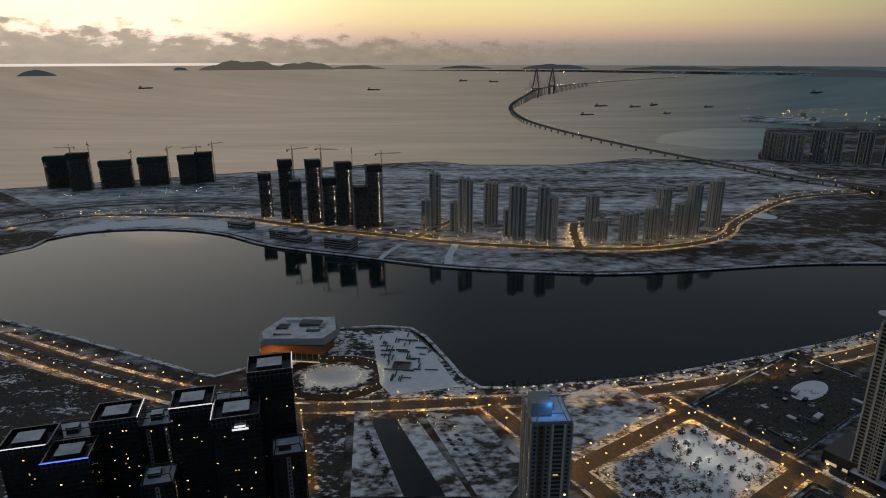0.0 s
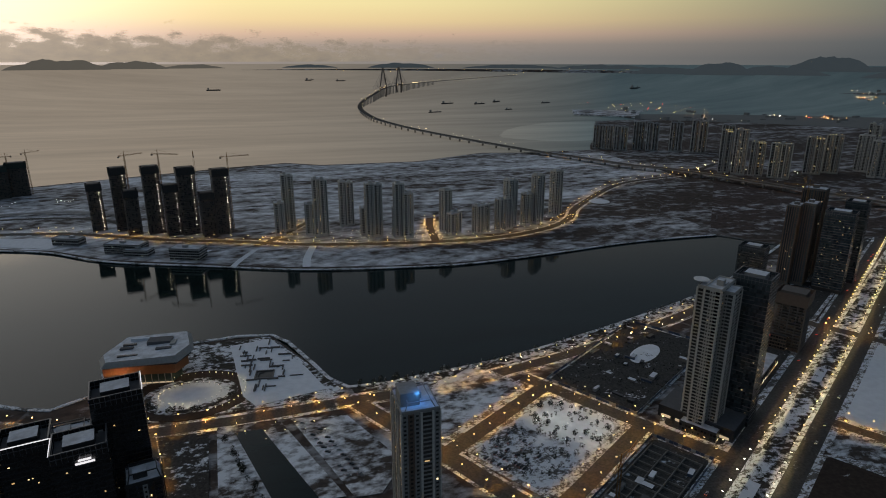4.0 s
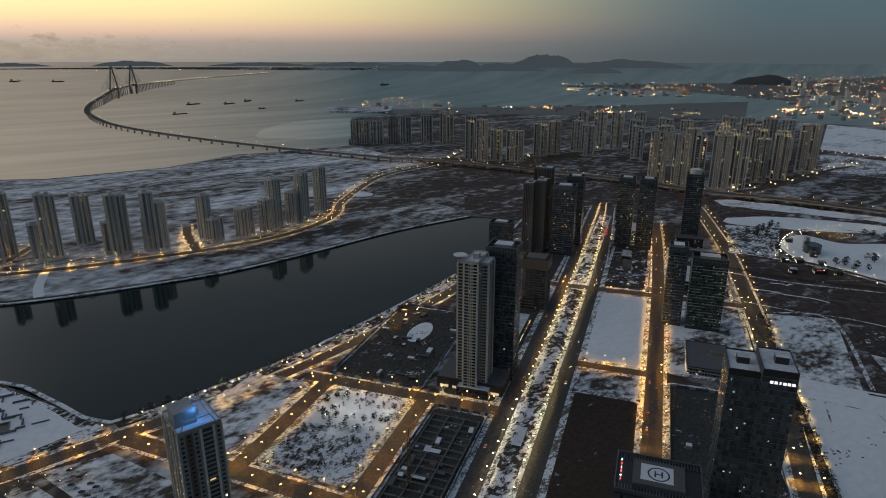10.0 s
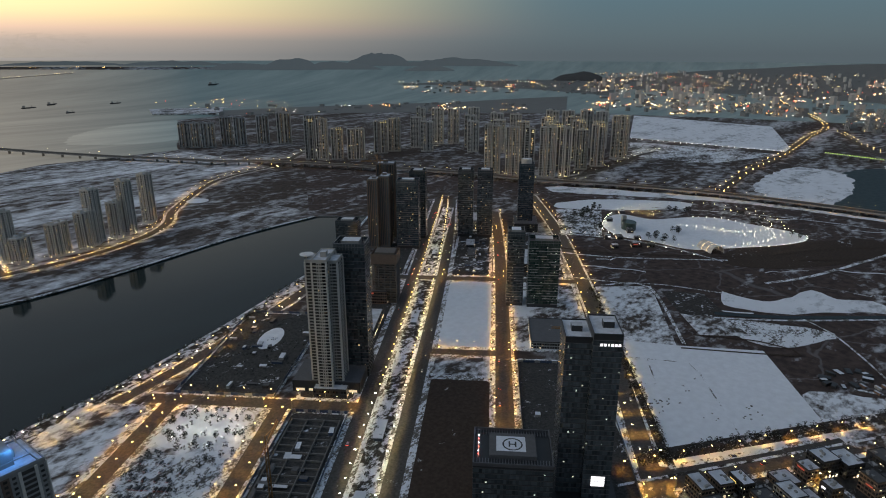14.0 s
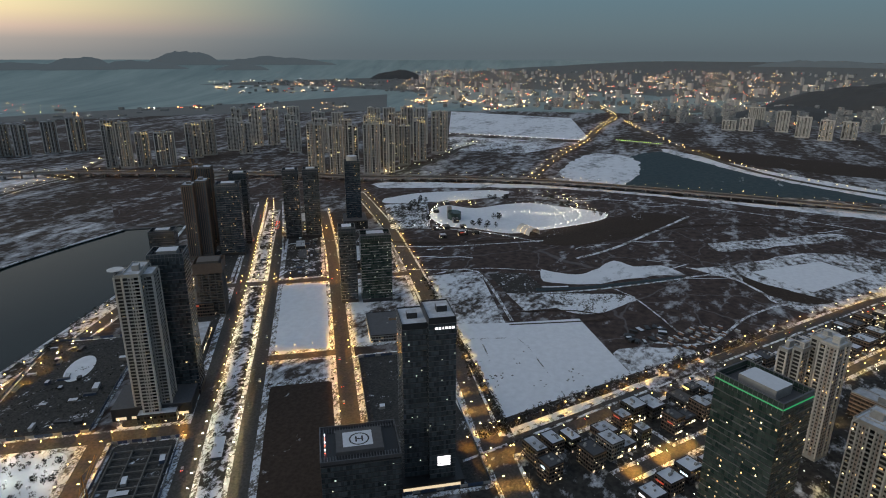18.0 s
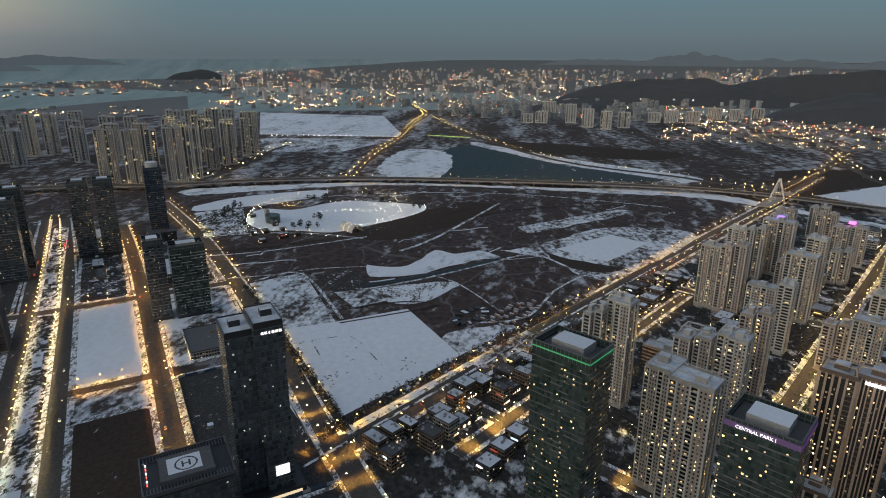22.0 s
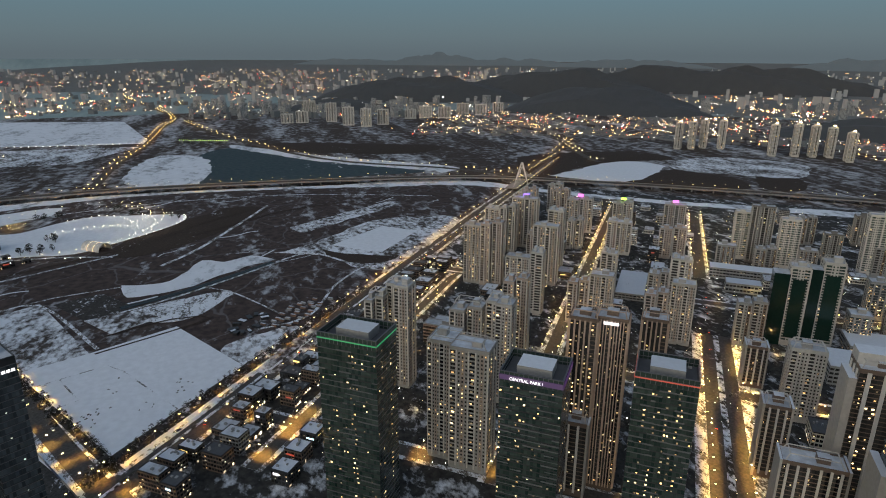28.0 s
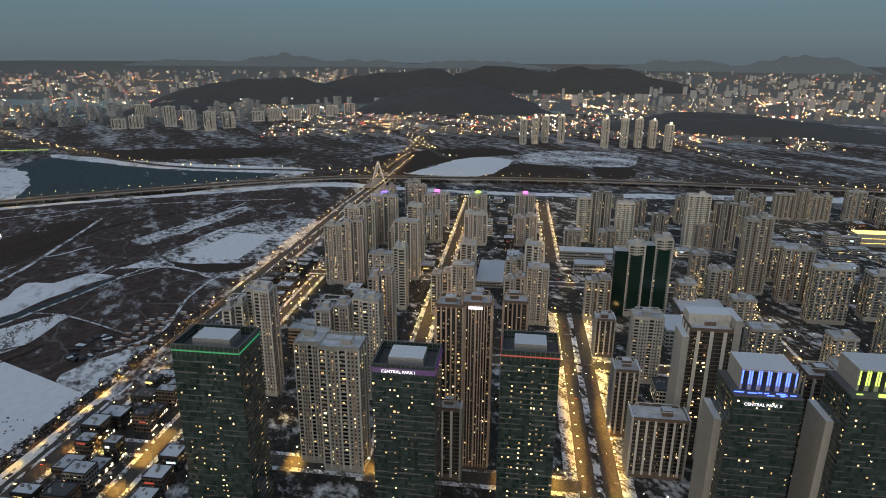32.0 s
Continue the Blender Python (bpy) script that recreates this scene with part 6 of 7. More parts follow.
tagged(yards.part("yard_shrubbery", ["leaf", "snow_top"]), "dark evergreen shrubbery in the yards with a little snow", "shrubs", kind="stuff")


# ---- cars ----
def make_car(paint, label):
    c = thing("car", label, "car", group="cars")
    g = Geo()
    g.prism([(-2.2, -0.85), (2.2, -0.85), (2.3, -0.6), (2.3, 0.6), (2.2, 0.85), (-2.2, 0.85), (-2.3, 0.6), (-2.3, -0.6)], 0.35, 0.95, base=True)
    g.part("body", paint, c)
    g = Geo()
    n = len(g.v)
    g.v += [(-1.7, -0.78, 0.95), (0.9, -0.78, 0.95), (0.9, 0.78, 0.95), (-1.7, 0.78, 0.95), (-1.2, -0.65, 1.5), (0.2, -0.65, 1.5), (0.2, 0.65, 1.5), (-1.2, 0.65, 1.5)]
    g.f += [(0, 1, 5, 4), (1, 2, 6, 5), (2, 3, 7, 6), (3, 0, 4, 7), (4, 5, 6, 7)]
    g.m += [0, 0, 0, 0, 1]
    g.part("cabin", ["darkglass", paint], c)
    for sy in (-1, 1):
        g = Geo()
        g.box(2.3, 0.6 * sy, 0.6, 0.8, 0.1, 0.4, base=True)
        g.part("headlight", "warm" if "driving" in label else "white_paint", c)
        g = Geo()
        g.box(-2.3, 0.6 * sy, 0.6, 0.85, 0.12, 0.45, base=True)
        g.part("tail_light", "red" if "driving" in label else "redstrip", c)
    return c


CARS = {"parked": [make_car("car_dark", "dark parked saloon car on snowy asphalt"), make_car("car_pale", "pale parked saloon car on snowy asphalt")],
        "driven": [make_car("car_dark", "dark saloon car driving with its lights on"), make_car("car_pale", "pale saloon car driving with its lights on")]}
fresh = {id(c): True for v in CARS.values() for c in v}


def car(x, y, rot, how="parked", z=0.85):
    c = CARS[how][rng.random() < 0.4]
    m = Matrix.LocRotScale((x, y, z), Euler((0, 0, rot)), None)
    if fresh[id(c)]:
        fresh[id(c)] = False
        c.matrix_basis = m
    else:
        copy_thing(c, m)


for row in range(5):  # northern car park
    for k in range(11):
        if rng.random() < 0.5:
            car(*sq(322 + row * 9.5, -245 + k * 3.1 + (8 if row % 2 else 0)), ROT1 + rng.uniform(-0.06, 0.06))
for row in range(2):  # canal car park
    for k in range(13):
        if rng.random() < 0.75:
            u = k / 13
            car(-8 + 34 * u + row * 9, 462 - 84 * u, -0.35 + rng.uniform(-0.05, 0.05), z=0.9)
ROADS = [(lambda s: sq(s, -97), 300, 1150, ROT1, 12, "driven"), (lambda s: sq(s, -52), 300, 1150, ROT1 + math.pi, 12, "driven"), (lambda s: sq(s, 22), 340, 980, ROT1, 9, "driven"), (lambda s: sq(s, 137), 380, 900, ROT1 + math.pi, 10, "driven"),
         (lambda s: sq2(s, -305), 240, 1200, ROT2, 15, "driven"), (lambda s: sq2(s, -318), 240, 1100, ROT2 + math.pi, 10, "driven"), (lambda s: sq2(s, 68), 320, 800, ROT2, 8, "driven"), (lambda s: sq2(s, -77), 370, 900, ROT2, 10, "parked")]
for at, s0, s1, rot, n, how in ROADS:
    for k in range(n):
        car(*at(rng.uniform(s0, s1)), rot, how, 0.7)
for k in range(16):  # queue at the far lights
    car(*sq(1035 + 7.5 * (k // 2), -66 + 4 * (k % 2)), ROT1, "driven", 0.7)

# ---- shops along the avenue ----
def shop(s, q, w, d, h, grid=sq2, rot=ROT2, wall=None):
    x, y = grid(s, q)
    r = random.Random(int(s * 3 + q))
    t = thing("shop_building", "small dark shop building with lit windows and a snowy roof", "shop", x, y, 0.4, rot, "shop buildings")
    body, trim, dark, lit = Geo(), Geo(), Geo(), Geo()
    body.box(0, 0, 0, h, w, d)
    body.part("body", wall or r.choice(("brownwall", "darkwall", "brownwall", "grey")), t)
    face_windows(trim, dark, lit, 0, 0, w, d, 0.6, h - 0.5, 3.4, 2.6, 0.16, r, open_w=0.8, open_h=0.6)
    dark.part("glazing", "window", t, "dark shop windows", "stuff")
    lit.part("lit_glazing", "shop", t, "lit shop windows", "stuff")
    g = Geo()
    g.box(0, 0, h, h + 0.3, w - 0.6, d - 0.6)
    roof = g.part("roof", r.choice(("snow_top", "roof", "roofdark", "roof")), t)
    g = Geo()
    for sx, sy, ww, dd in ((0, 1, w, 0.3), (0, -1, w, 0.3), (1, 0, 0.3, d - 0.6), (-1, 0, 0.3, d - 0.6)):
        g.box(sx * (w / 2 - 0.15), sy * (d / 2 - 0.15), h - 0.1, h + 0.9, ww, dd)
    g.part("parapet", "darkwall", roof)
    g = Geo()
    for _ in range(3):
        g.box(r.uniform(-0.35, 0.35) * w, r.uniform(-0.35, 0.35) * d, h + 0.2, h + r.uniform(0.9, 2.2), r.uniform(1, 2.6), r.uniform(1, 2.2))
    g.part("roof_unit", "grey", roof)
    g = Geo()
    for e in (-1, 1):
        for k in range(int(w / 3)):
            if r.random() < 0.6:
                g.box(-w / 2 + 1.5 + 3 * k, e * (d / 2 + 0.15), 0.4, r.uniform(1.2, 3.0), r.uniform(0.8, 2.4), 0.12)
    g.part("shop_front", "shop", t, "brightly lit shop fronts", "stuff")
    if h > 5.5 and r.random() < 0.4:
        g = Geo()
        z = r.uniform(0.55, 0.85) * h
        g.box(-w / 2 - 0.3, r.uniform(-0.2, 0.2) * d, z, z + r.uniform(0.8, 1.8), 0.25, r.uniform(3, 7), base=True)
        g.part("sign_panel", r.choice(("sign", "gold", "bluepanel", "sign", "redstrip")), t, "glowing sign panel")
    return t


for k in range(30):
    s = 262 + k * 17.5
    for q in (-286, -262):
        if (k * 7 + int(q)) % 5 != 0:
            shop(s + rng.uniform(-3, 3), q + rng.uniform(-3, 3), rng.uniform(9, 16), rng.uniform(9, 19), rng.choice((5, 8, 11, 14)))
for k in range(9):
    shop(300 + k * 22, -212 + rng.uniform(-4, 4), 14, 14, rng.choice((8, 11, 14)))
school = thing("school_building", "long low brown building with pale floor bands and snowy roofs", "school", 534, -176, 0.4, ROT2 + math.pi / 2)
for cx, cy, w, d, h in ((0, 0, 50, 14, 20), (-14, -22, 20, 30, 17), (16, -20, 18, 26, 13)):
    body, trim, dark, lit = Geo(), Geo(), Geo(), Geo()
    body.box(cx, cy, 0, h, w, d)
    face_windows(trim, dark, lit, cx, cy, w, d, 1, h - 1, 3.6, 3.0, 0.03, rng, band=0.3, open_w=0.9, open_h=0.5)
    body.part("wing", "brick", school)
    trim.part("banding", "pink", school, "pale rose floor bands", "stuff")
    dark.part("glazing", "window", school, "dark classroom windows", "stuff")
    lit.part("lit_glazing", "lit", school, "lit classroom windows", "stuff")
    roof_gear(school, cx, cy, w, d, h, rng, "grey")
# low blocks with snowy roofs between the towers of the southern district
placed = [(x, y) for x, y, w, h in CT + SOUTH_WEST + SOUTH_MID + SOUTH_EAST + SOUTH_DARK + SOUTH_GREEN] + [(320, -58), (354, -131), (273, -149), (250, -215), (169, -312), (137, -353), (534, -176), (447, -507), (434, -533)]
kept = 0
for k in range(900):
    s, q = rng.uniform(480, 1230), rng.choice((rng.uniform(-215, -100), rng.uniform(-62, 46), rng.uniform(105, 640), rng.uniform(105, 640)))
    x, y = sq2(s, q)
    if kept == 74 or abs(s - 745) < 20 or abs(s - 530) < 20 or abs(q - 275) < 18 or (q < 90 and s < 600) or (700 < s < 900 and 80 < q < 140) or (700 < s < 820 and -65 < q < 50):
        continue
    if min(math.hypot(x - a, y - b) for a, b in placed) < 30:
        continue
    placed.append((x, y))
    kept += 1
    shop(s, q, rng.uniform(16, 30), rng.uniform(13, 20), rng.choice((6, 9, 12, 16, 20, 24)), sq2, ROT2, rng.choice(("grey", "brownwall", "beige", "darkwall", "pale")))
for s, q, w, d, h, lab in ((850, 115, 84, 22, 14, "long low hall with a snowy flat roof"), (760, -18, 34, 84, 8, "low hall under a smooth snow-covered roof"), (800, 110, 40, 20, 12, "low hall with a snowy flat roof"), (600, 190, 56, 40, 18, "broad commercial block with a snowy roof"), (660, 215, 50, 40, 14, "broad commercial block with a snowy roof")):
    t = thing("hall", lab, "hall", *sq2(s, q), 0.4, ROT2 + math.pi / 2)
    g = Geo()
    g.box(0, 0, 0, h, w, d)
    g.part("body", "grey", t)
    g = Geo()
    g.box(0, 0, h, h + 0.5, w - 1, d - 1)
    g.part("roof", "snow_top", t)
    trim, dark, lit = Geo(), Geo(), Geo()
    face_windows(trim, dark, lit, 0, 0, w, d, 1, h - 1, 4, 4, 0.08, rng, open_w=0.8, open_h=0.5)
    dark.part("glazing", "window", t, "dark windows", "stuff")
    lit.part("lit_glazing", "shop", t, "lit windows", "stuff")

# market street in the south-east: low lit halls
for k in range(18):
    shop(860 + 28 * (k % 6) + rng.uniform(-6, 6), 400 + 62 * (k // 6) + rng.uniform(-14, 14), rng.uniform(14, 22), rng.uniform(18, 34), rng.choice((7, 10, 14)), sq2, ROT2, "grey")
t = thing("market_hall", "long market hall with golden light lines along its floors", "hall", *sq2(985, 575), 0.4, ROT2)
for k in range(3):
    g = Geo()
    g.box(0, 0, 7 * k, 7 * k + 5.6, 24 - 2 * k, 110 - 6 * k, top=1)
    g.part("storey", ["grey", "roof"], t)
    if k < 2:
        g = Geo()
        g.box(0, 0, 7 * k + 6.2, 7 * k + 7, 23 - 2 * k, 108 - 6 * k)
        g.part("storey_base", "darkwall", t)
    g = Geo()
    g.box(0, 0, 7 * k + 5.6, 7 * k + 6.2, 25 - 2 * k, 111 - 6 * k, base=True)
    g.part("light_line", "gold", t, "golden light line round the floor edge")

# ---- landmarks of the north ----
arts = thing("arts_center", "waterside arts hall with a broad snowy hexagonal roof", "concert hall", -148, 585, 0.7, -0.12)
hexa = lambda a, b, o=0.0: [(-a, -b * 0.35), (-a * 0.78, -b), (a * 0.8, -b), (a, -b * 0.2), (a * 0.72, b), (-a * 0.75, b)]
g = Geo()
g.prism([(x * 0.8, y * 0.74) for x, y in hexa(36, 26)], 0, 20)
g.part("hall_body", "greenglass", arts, "dark green glazed lower hall")
g = Geo()
g.prism([(x * 0.9, y * 0.84) for x, y in hexa(40, 28)], 12, 23, base=True)
g.part("copper_band", "copper", arts, "copper-clad band under the roof")
g = Geo()
g.prism([(x * 0.94, y * 0.92) for x, y in hexa(42, 30)], 23, 25, base=True)
g.part("soffit", "darkwall", arts, "dark overhang under the roof")
n = 6
g = Geo()
lo, hi = hexa(43, 31), [(x * 0.93, y * 0.9) for x, y in hexa(42, 30)]
g.v = [(x, y, 25 + 0.05 * x) for x, y in lo] + [(x, y, 30 + 0.06 * x) for x, y in hi]
g.f = [(i, (i + 1) % n, n + (i + 1) % n, n + i) for i in range(n)] + [tuple(range(n, 2 * n))]
g.m = [0] * n + [1]
g.part("roof", ["grey", "roof"], arts, "broad tilted roof under patchy snow")
for cx, cy, w, d, h, m in ((8, 8, 22, 12, 2.6, "roofdark"), (-2, 17, 40, 3, 1.4, "snow_top"), (-20, -2, 12, 4, 1.4, "roofdark"), (-20, 6, 12, 3, 1.2, "darkwall"), (16, -9, 14, 4, 1.0, "roofdark"), (-14, -18, 18, 2.4, 0.8, "darkwall"), (22, 2, 5, 10, 1.2, "grey")):
    g = Geo()
    g.box(cx, cy, 29 + 0.06 * cx, 30.2 + 0.06 * cx + h, w, d, 0.06)
    g.part("roof_plant", m, arts)
g = Geo()
g.box(-30, -8, 0, 21, 13, 28)
g.part("copper_end", "copper", arts, "copper-clad end wall lit orange")
for k in range(9):
    g = Geo()
    g.box(-24 + 6 * k, -21.6, 0, 21, 0.5, 0.5)
    g.part("column", "grey", arts)
g = Geo()
g.box(0, -20.9, 1.0, 2.2, 50, 0.3, base=True)
g.part("foyer_light", "shop", arts, "lit foyer strip")
data = bpy.data.lights.new("hall_flood", "POINT")
data.energy, data.color, data.shadow_soft_size = 16000, (1.0, 0.5, 0.2), 0.5
new("hall_flood", data).location = (-178, 552, 6)

# low walls and the sunken court on the plaza
for k in range(54):
    u, v = rng.random(), rng.random()
    x, y = -70 + 48 * u + 18 * v, 625 - 100 * v + 8 * u
    if -80 < x < 8 - (y - 515) * 0.3:
        g = Geo()
        g.box(0, 0, 0, rng.uniform(0.8, 1.8), rng.uniform(5, 13), 1.0, 0, top=1)
        tagged(g.part("garden_wall", ["slab", "roofdark"], at=Matrix.LocRotScale((x, y, 1.0), Euler((0, 0, rng.choice((-0.1, 1.47)))), None)), "low concrete garden wall in the snowy plaza", "wall", "garden walls")
g = Geo()
for sx, sy, w, d in ((0, 1, 18, 1), (0, -1, 18, 1), (1, 0, 1, 14), (-1, 0, 1, 14)):
    g.box(sx * 8.5, sy * 7.5, 0, 1.2, w, d)
g.box(0, 0, 0, 0.25, 16, 14, mat=1)
tagged(g.part("sunken_court", ["concrete", "darkwall"], at=Matrix.LocRotScale((-42, 556, 1.0), Euler((0, 0, -0.1)), None)), "dark square court with a low rim in the plaza", "court")


def post_lamps(name, pts, head, label, group, h=3.6, every_light=0, energy=500, colour=(0.85, 0.93, 1.0)):
    first = None
    for i, (x, y) in enumerate(pts):
        m = Matrix.LocRotScale((x, y, 0.8), Euler((0, 0, 0)), None)
        if first is None:
            first = thing(name, label, "lamp", group=group)
            g = Geo()
            g.prism([(0.08 * math.cos(k * 1.047), 0.08 * math.sin(k * 1.047)) for k in range(6)], 0, h)
            post = g.part("post", "steel", first)
            g = Geo()
            e = 0.65 if h >= 4 else 0.36
            g.box(0, 0, h, h + e, e, e, base=True)
            g.part("lantern", head, post, "glowing lantern")
            first.matrix_basis = m
        else:
            copy_thing(first, m)
        if every_light and i % every_light == 0:
            d = bpy.data.lights.get(name) or bpy.data.lights.new(name, "POINT")
            d.energy, d.color, d.shadow_soft_size = energy, colour, 0.3
            new("lamp_light", d).location = (x, y, h + 1.6)


circle = lambda cx, cy, a, b, n, g0=0.0, g1=6.283: [(cx + a * math.cos(g0 + (g1 - g0) * k / n), cy + b * math.sin(g0 + (g1 - g0) * k / n)) for k in range(n)]
post_lamps("garden_lamp", circle(-107, 533, 27, 19, 26) + circle(-104, 533, 46, 37, 24, -1.2, 2.2), "warm", "small garden lamp ringing the round lawn", "garden lamps", 3.0, 4, 350, (1.0, 0.75, 0.45))
post_lamps("park_lamp", [sq(405 + rng.uniform(-26, 26), -216 + rng.uniform(-32, 32)) for k in range(18)], "bluewhite", "cool white park lamp among the shrubs", "park lamps", 3.6, 2, 220)
post_lamps("park_lamp", [sq(1090 + 150 * math.cos(a) + 28 * math.sin(a), 372 + 158 * math.sin(a)) for a in [6.283 * k / 44 for k in range(44)]], "warm", "lamp on the ring path of the snowy park", "ring lamps", 4, 2, 1500, (1.0, 0.9, 0.65))
post_lamps("park_lamp", [sq(1110 + 80 * math.cos(a), 440 + 70 * math.sin(a)) for a in [0.3 + 0.16 * k for k in range(24)]], "warm", "lamp on the inner path of the snowy park", "ring lamps", 4, 3, 1500, (1.0, 0.9, 0.65))
post_lamps("waterside_lamp", [(60 + 26 * k + rng.uniform(-5, 5), 508 + 0.0042 * (26 * k) ** 1.55 * 1.5) for k in range(19)], "white", "white lamp on the waterside path", "waterside lamps", 4, 2, 700)
post_lamps("promenade_lamp", [(-62 + 8 * k, 470 - 1.5 * k - 12 * (k % 2)) for k in range(10)], "warm", "small promenade lamp by the canal", "promenade lamps", 3.5, 3, 400, (1, 0.8, 0.5))

# glass tower with lit sign, beside the junction
t = thing("office_tower", "tall black glass office tower with a lit sign and screen", "office tower", 338, 141, 0.4, ROT1 + math.pi / 2)
for cx, cy, w, d, h in ((-8, 2, 18, 30, 126), (9, -2, 17, 28, 121)):
    body, trim, dark, lit = Geo(), Geo(), Geo(), Geo()
    body.box(cx, cy, 0, h, w, d)
    face_windows(trim, dark, lit, cx, cy, w, d, 6, h - 3, 3.8, 1.7, 0.012, rng, band=0.14, open_w=0.93, open_h=0.8)
    body.part("shaft", "darkwall", t)
    trim.part("banding", "steel", t, "thin steel floor bands", "stuff")
    dark.part("glass_skin", "darkglass", t, "dark teal glass panes", "stuff")
    lit.part("lit_glass", "litwhite", t, "a few lit panes", "stuff")
    roof_gear(t, cx, cy, w, d, h, rng, "darkwall")
for k in range(6):
    g = Geo()
    g.box(-15 + 2.2 * k, 17.25, 119, 120.6, 1.6 if k != 3 else 0.8, 0.2, base=True)
    g.part("sign_bar", "sign", t, "glowing white sign bar")
g = Geo()
for k in range(4):
    g.box(-9, 17.3, 16 + 2.0 * k, 17.5 + 2.0 * k, 9, 0.3, base=True)
g.part("screen", "sign", t, "bright white lit screen panel")
g = Geo()
g.box(0, 0, 0, 5.5, 46, 42)
g.part("podium", "darkwall", t)
g = Geo()
g.box(0, 21.2, 1, 3.6, 40, 0.2, base=True)
g.part("shop_front", "shop", t, "lit shop front strip")

t = thing("office_block", "low dark office block with a snowy rooftop helipad", "office block", 292, 168, 0.4, ROT1 + math.pi / 2)
body, trim, dark, lit = Geo(), Geo(), Geo(), Geo()
body.box(0, 0, 0, 46, 50, 38)
face_windows(trim, dark, lit, 0, 0, 50, 38, 2, 44, 3.8, 1.9, 0.01, rng, band=0.15, open_w=0.9, open_h=0.75)
body.part("body", "darkwall", t)
trim.part("banding", "steel", t, "steel floor bands", "stuff")
dark.part("glass_skin", "darkglass", t, "dark glass panes", "stuff")
lit.part("lit_glass", "litwhite", t, "a few lit panes", "stuff")
for k in range(28):
    for s in (-1, 1):
        g = Geo()
        g.box(-24.5 + 49 * k / 27, s * 16, 46.2, 47.4, 0.5, 5.5, base=True)
        g.part("roof_slat", "steel", t)
g = Geo()
g.box(0, 0, 46, 48.98, 30, 24, top=0)
g.part("helipad_base", "roofdark", t, "dark raised deck under the helipad")
g = Geo()
g.box(1, -0.5, 48.4, 49, 19, 16, top=1)
g.part("helipad", ["grey", "snow_top"], t, "snow-covered raised helipad")
g = Geo()
for k in range(24):
    a, b = 6.283 * k / 24, 6.283 * (k + 1) / 24
    g.quad(*[(r * math.cos(c), r * math.sin(c), 49.02) for r, c in ((5.6, a), (6.6, a), (6.6, b), (5.6, b))])
g.part("helipad_ring", "darkwall", t, "dark ring marking")
for x, y, w, d in ((-2, 0, 1, 6), (2, 0, 1, 6), (0, 0, 3, 1)):
    g = Geo()
    g.box(x, y, 49.0, 49.06, w, d)
    g.part("helipad_mark", "darkwall", t, "dark bar of the landing mark")
for sx, sy, w, d in ((0, 1, 50.6, 0.6), (0, -1, 50.6, 0.6), (1, 0, 0.6, 37.4), (-1, 0, 0.6, 37.4)):
    g = Geo()
    g.box(sx * 25, sy * 19, 45.5, 48, w, d)
    g.part("parapet", "steel", t)
for k in range(6):
    g = Geo()
    g.box(22, -12 + 4 * k, 46.2, 46.7, 0.5, 0.5, base=True)
    g.part("roof_light", "red" if k % 2 else "bluewhite", t, "small rooftop light")

# stepped roofs and light strips of the black towers
for (x, y, w, h), (ax, ay, bx, by), m in zip(BLACK, ((-0.5, -0.5, 0.45, -0.5), (-0.5, -0.5, 0.5, -0.5), (0.5, -0.5, 0.5, 0.5), (-0.5, -0.5, 0.5, -0.5), (-0.5, -0.5, -0.5, 0.3), (0.5, -0.5, 0.5, 0.5)), ("bluewhite", "blue", "bluewhite", "sign", "sign", "bluewhite")):
    t = thing("roof_light_bar", "slim glowing light line along a black roof edge", "light", x, y, h + 0.4, 0.25, "roof light bars")
    g = Geo()
    g.beam((ax * (w + 0.6), ay * 22.6, 0), (bx * (w + 0.6), by * 22.6, 0), 0.4)
    g.part("bar", "sign" if m != "blue" else "blue", t)
t = thing("roof_sign", "two glowing white sign bars on a black tower", "sign", -118, 300.5, 97, 0.25)
for z, w in ((0, 9), (1.8, 6)):
    g = Geo()
    g.box(3, -0.6, z, z + 1.2, w, 0.2, base=True)
    g.part("sign_bar", "sign", t)
# lower dark wings round the black towers
for x, y, w, d, h in ((-228, 332, 30, 20, 76), (-182, 338, 22, 18, 80), (-136, 340, 24, 18, 92), (-92, 312, 18, 18, 78), (-168, 306, 18, 18, 62)):
    apartment(x, y, w, h, 0.25, "darkwall", "lower black wing beside the residential towers", 0.02, 2, "slab", d, glass="blackglass")

# blue-lit plant on the grey tower
t = thing("rooftop_plant", "blue-lit plant room on a snowy tower roof", "plant room", 60, 326, 95.6, ROT1 + 1.0)
g = Geo()
g.box(-3, 2, 0, 9, 14, 12)
g.part("plant_room", "grey", t)
for x, y, z in ((5, 2, 5), (5, -2, 3.5), (-3, -4.2, 5), (2, -4.2, 3)):
    g = Geo()
    g.box(x, y, z, z + 2.2, 0.5 if x == 5 else 2.4, 2.4 if x == 5 else 0.4, base=True)
    g.part("blue_light", "blue", t, "glowing blue panel")
data = bpy.data.lights.new("blue_flood", "POINT")
data.energy, data.color, data.shadow_soft_size = 4000, (0.08, 0.35, 1.0), 0.5
new("blue_flood", data).location = (64, 314, 106)

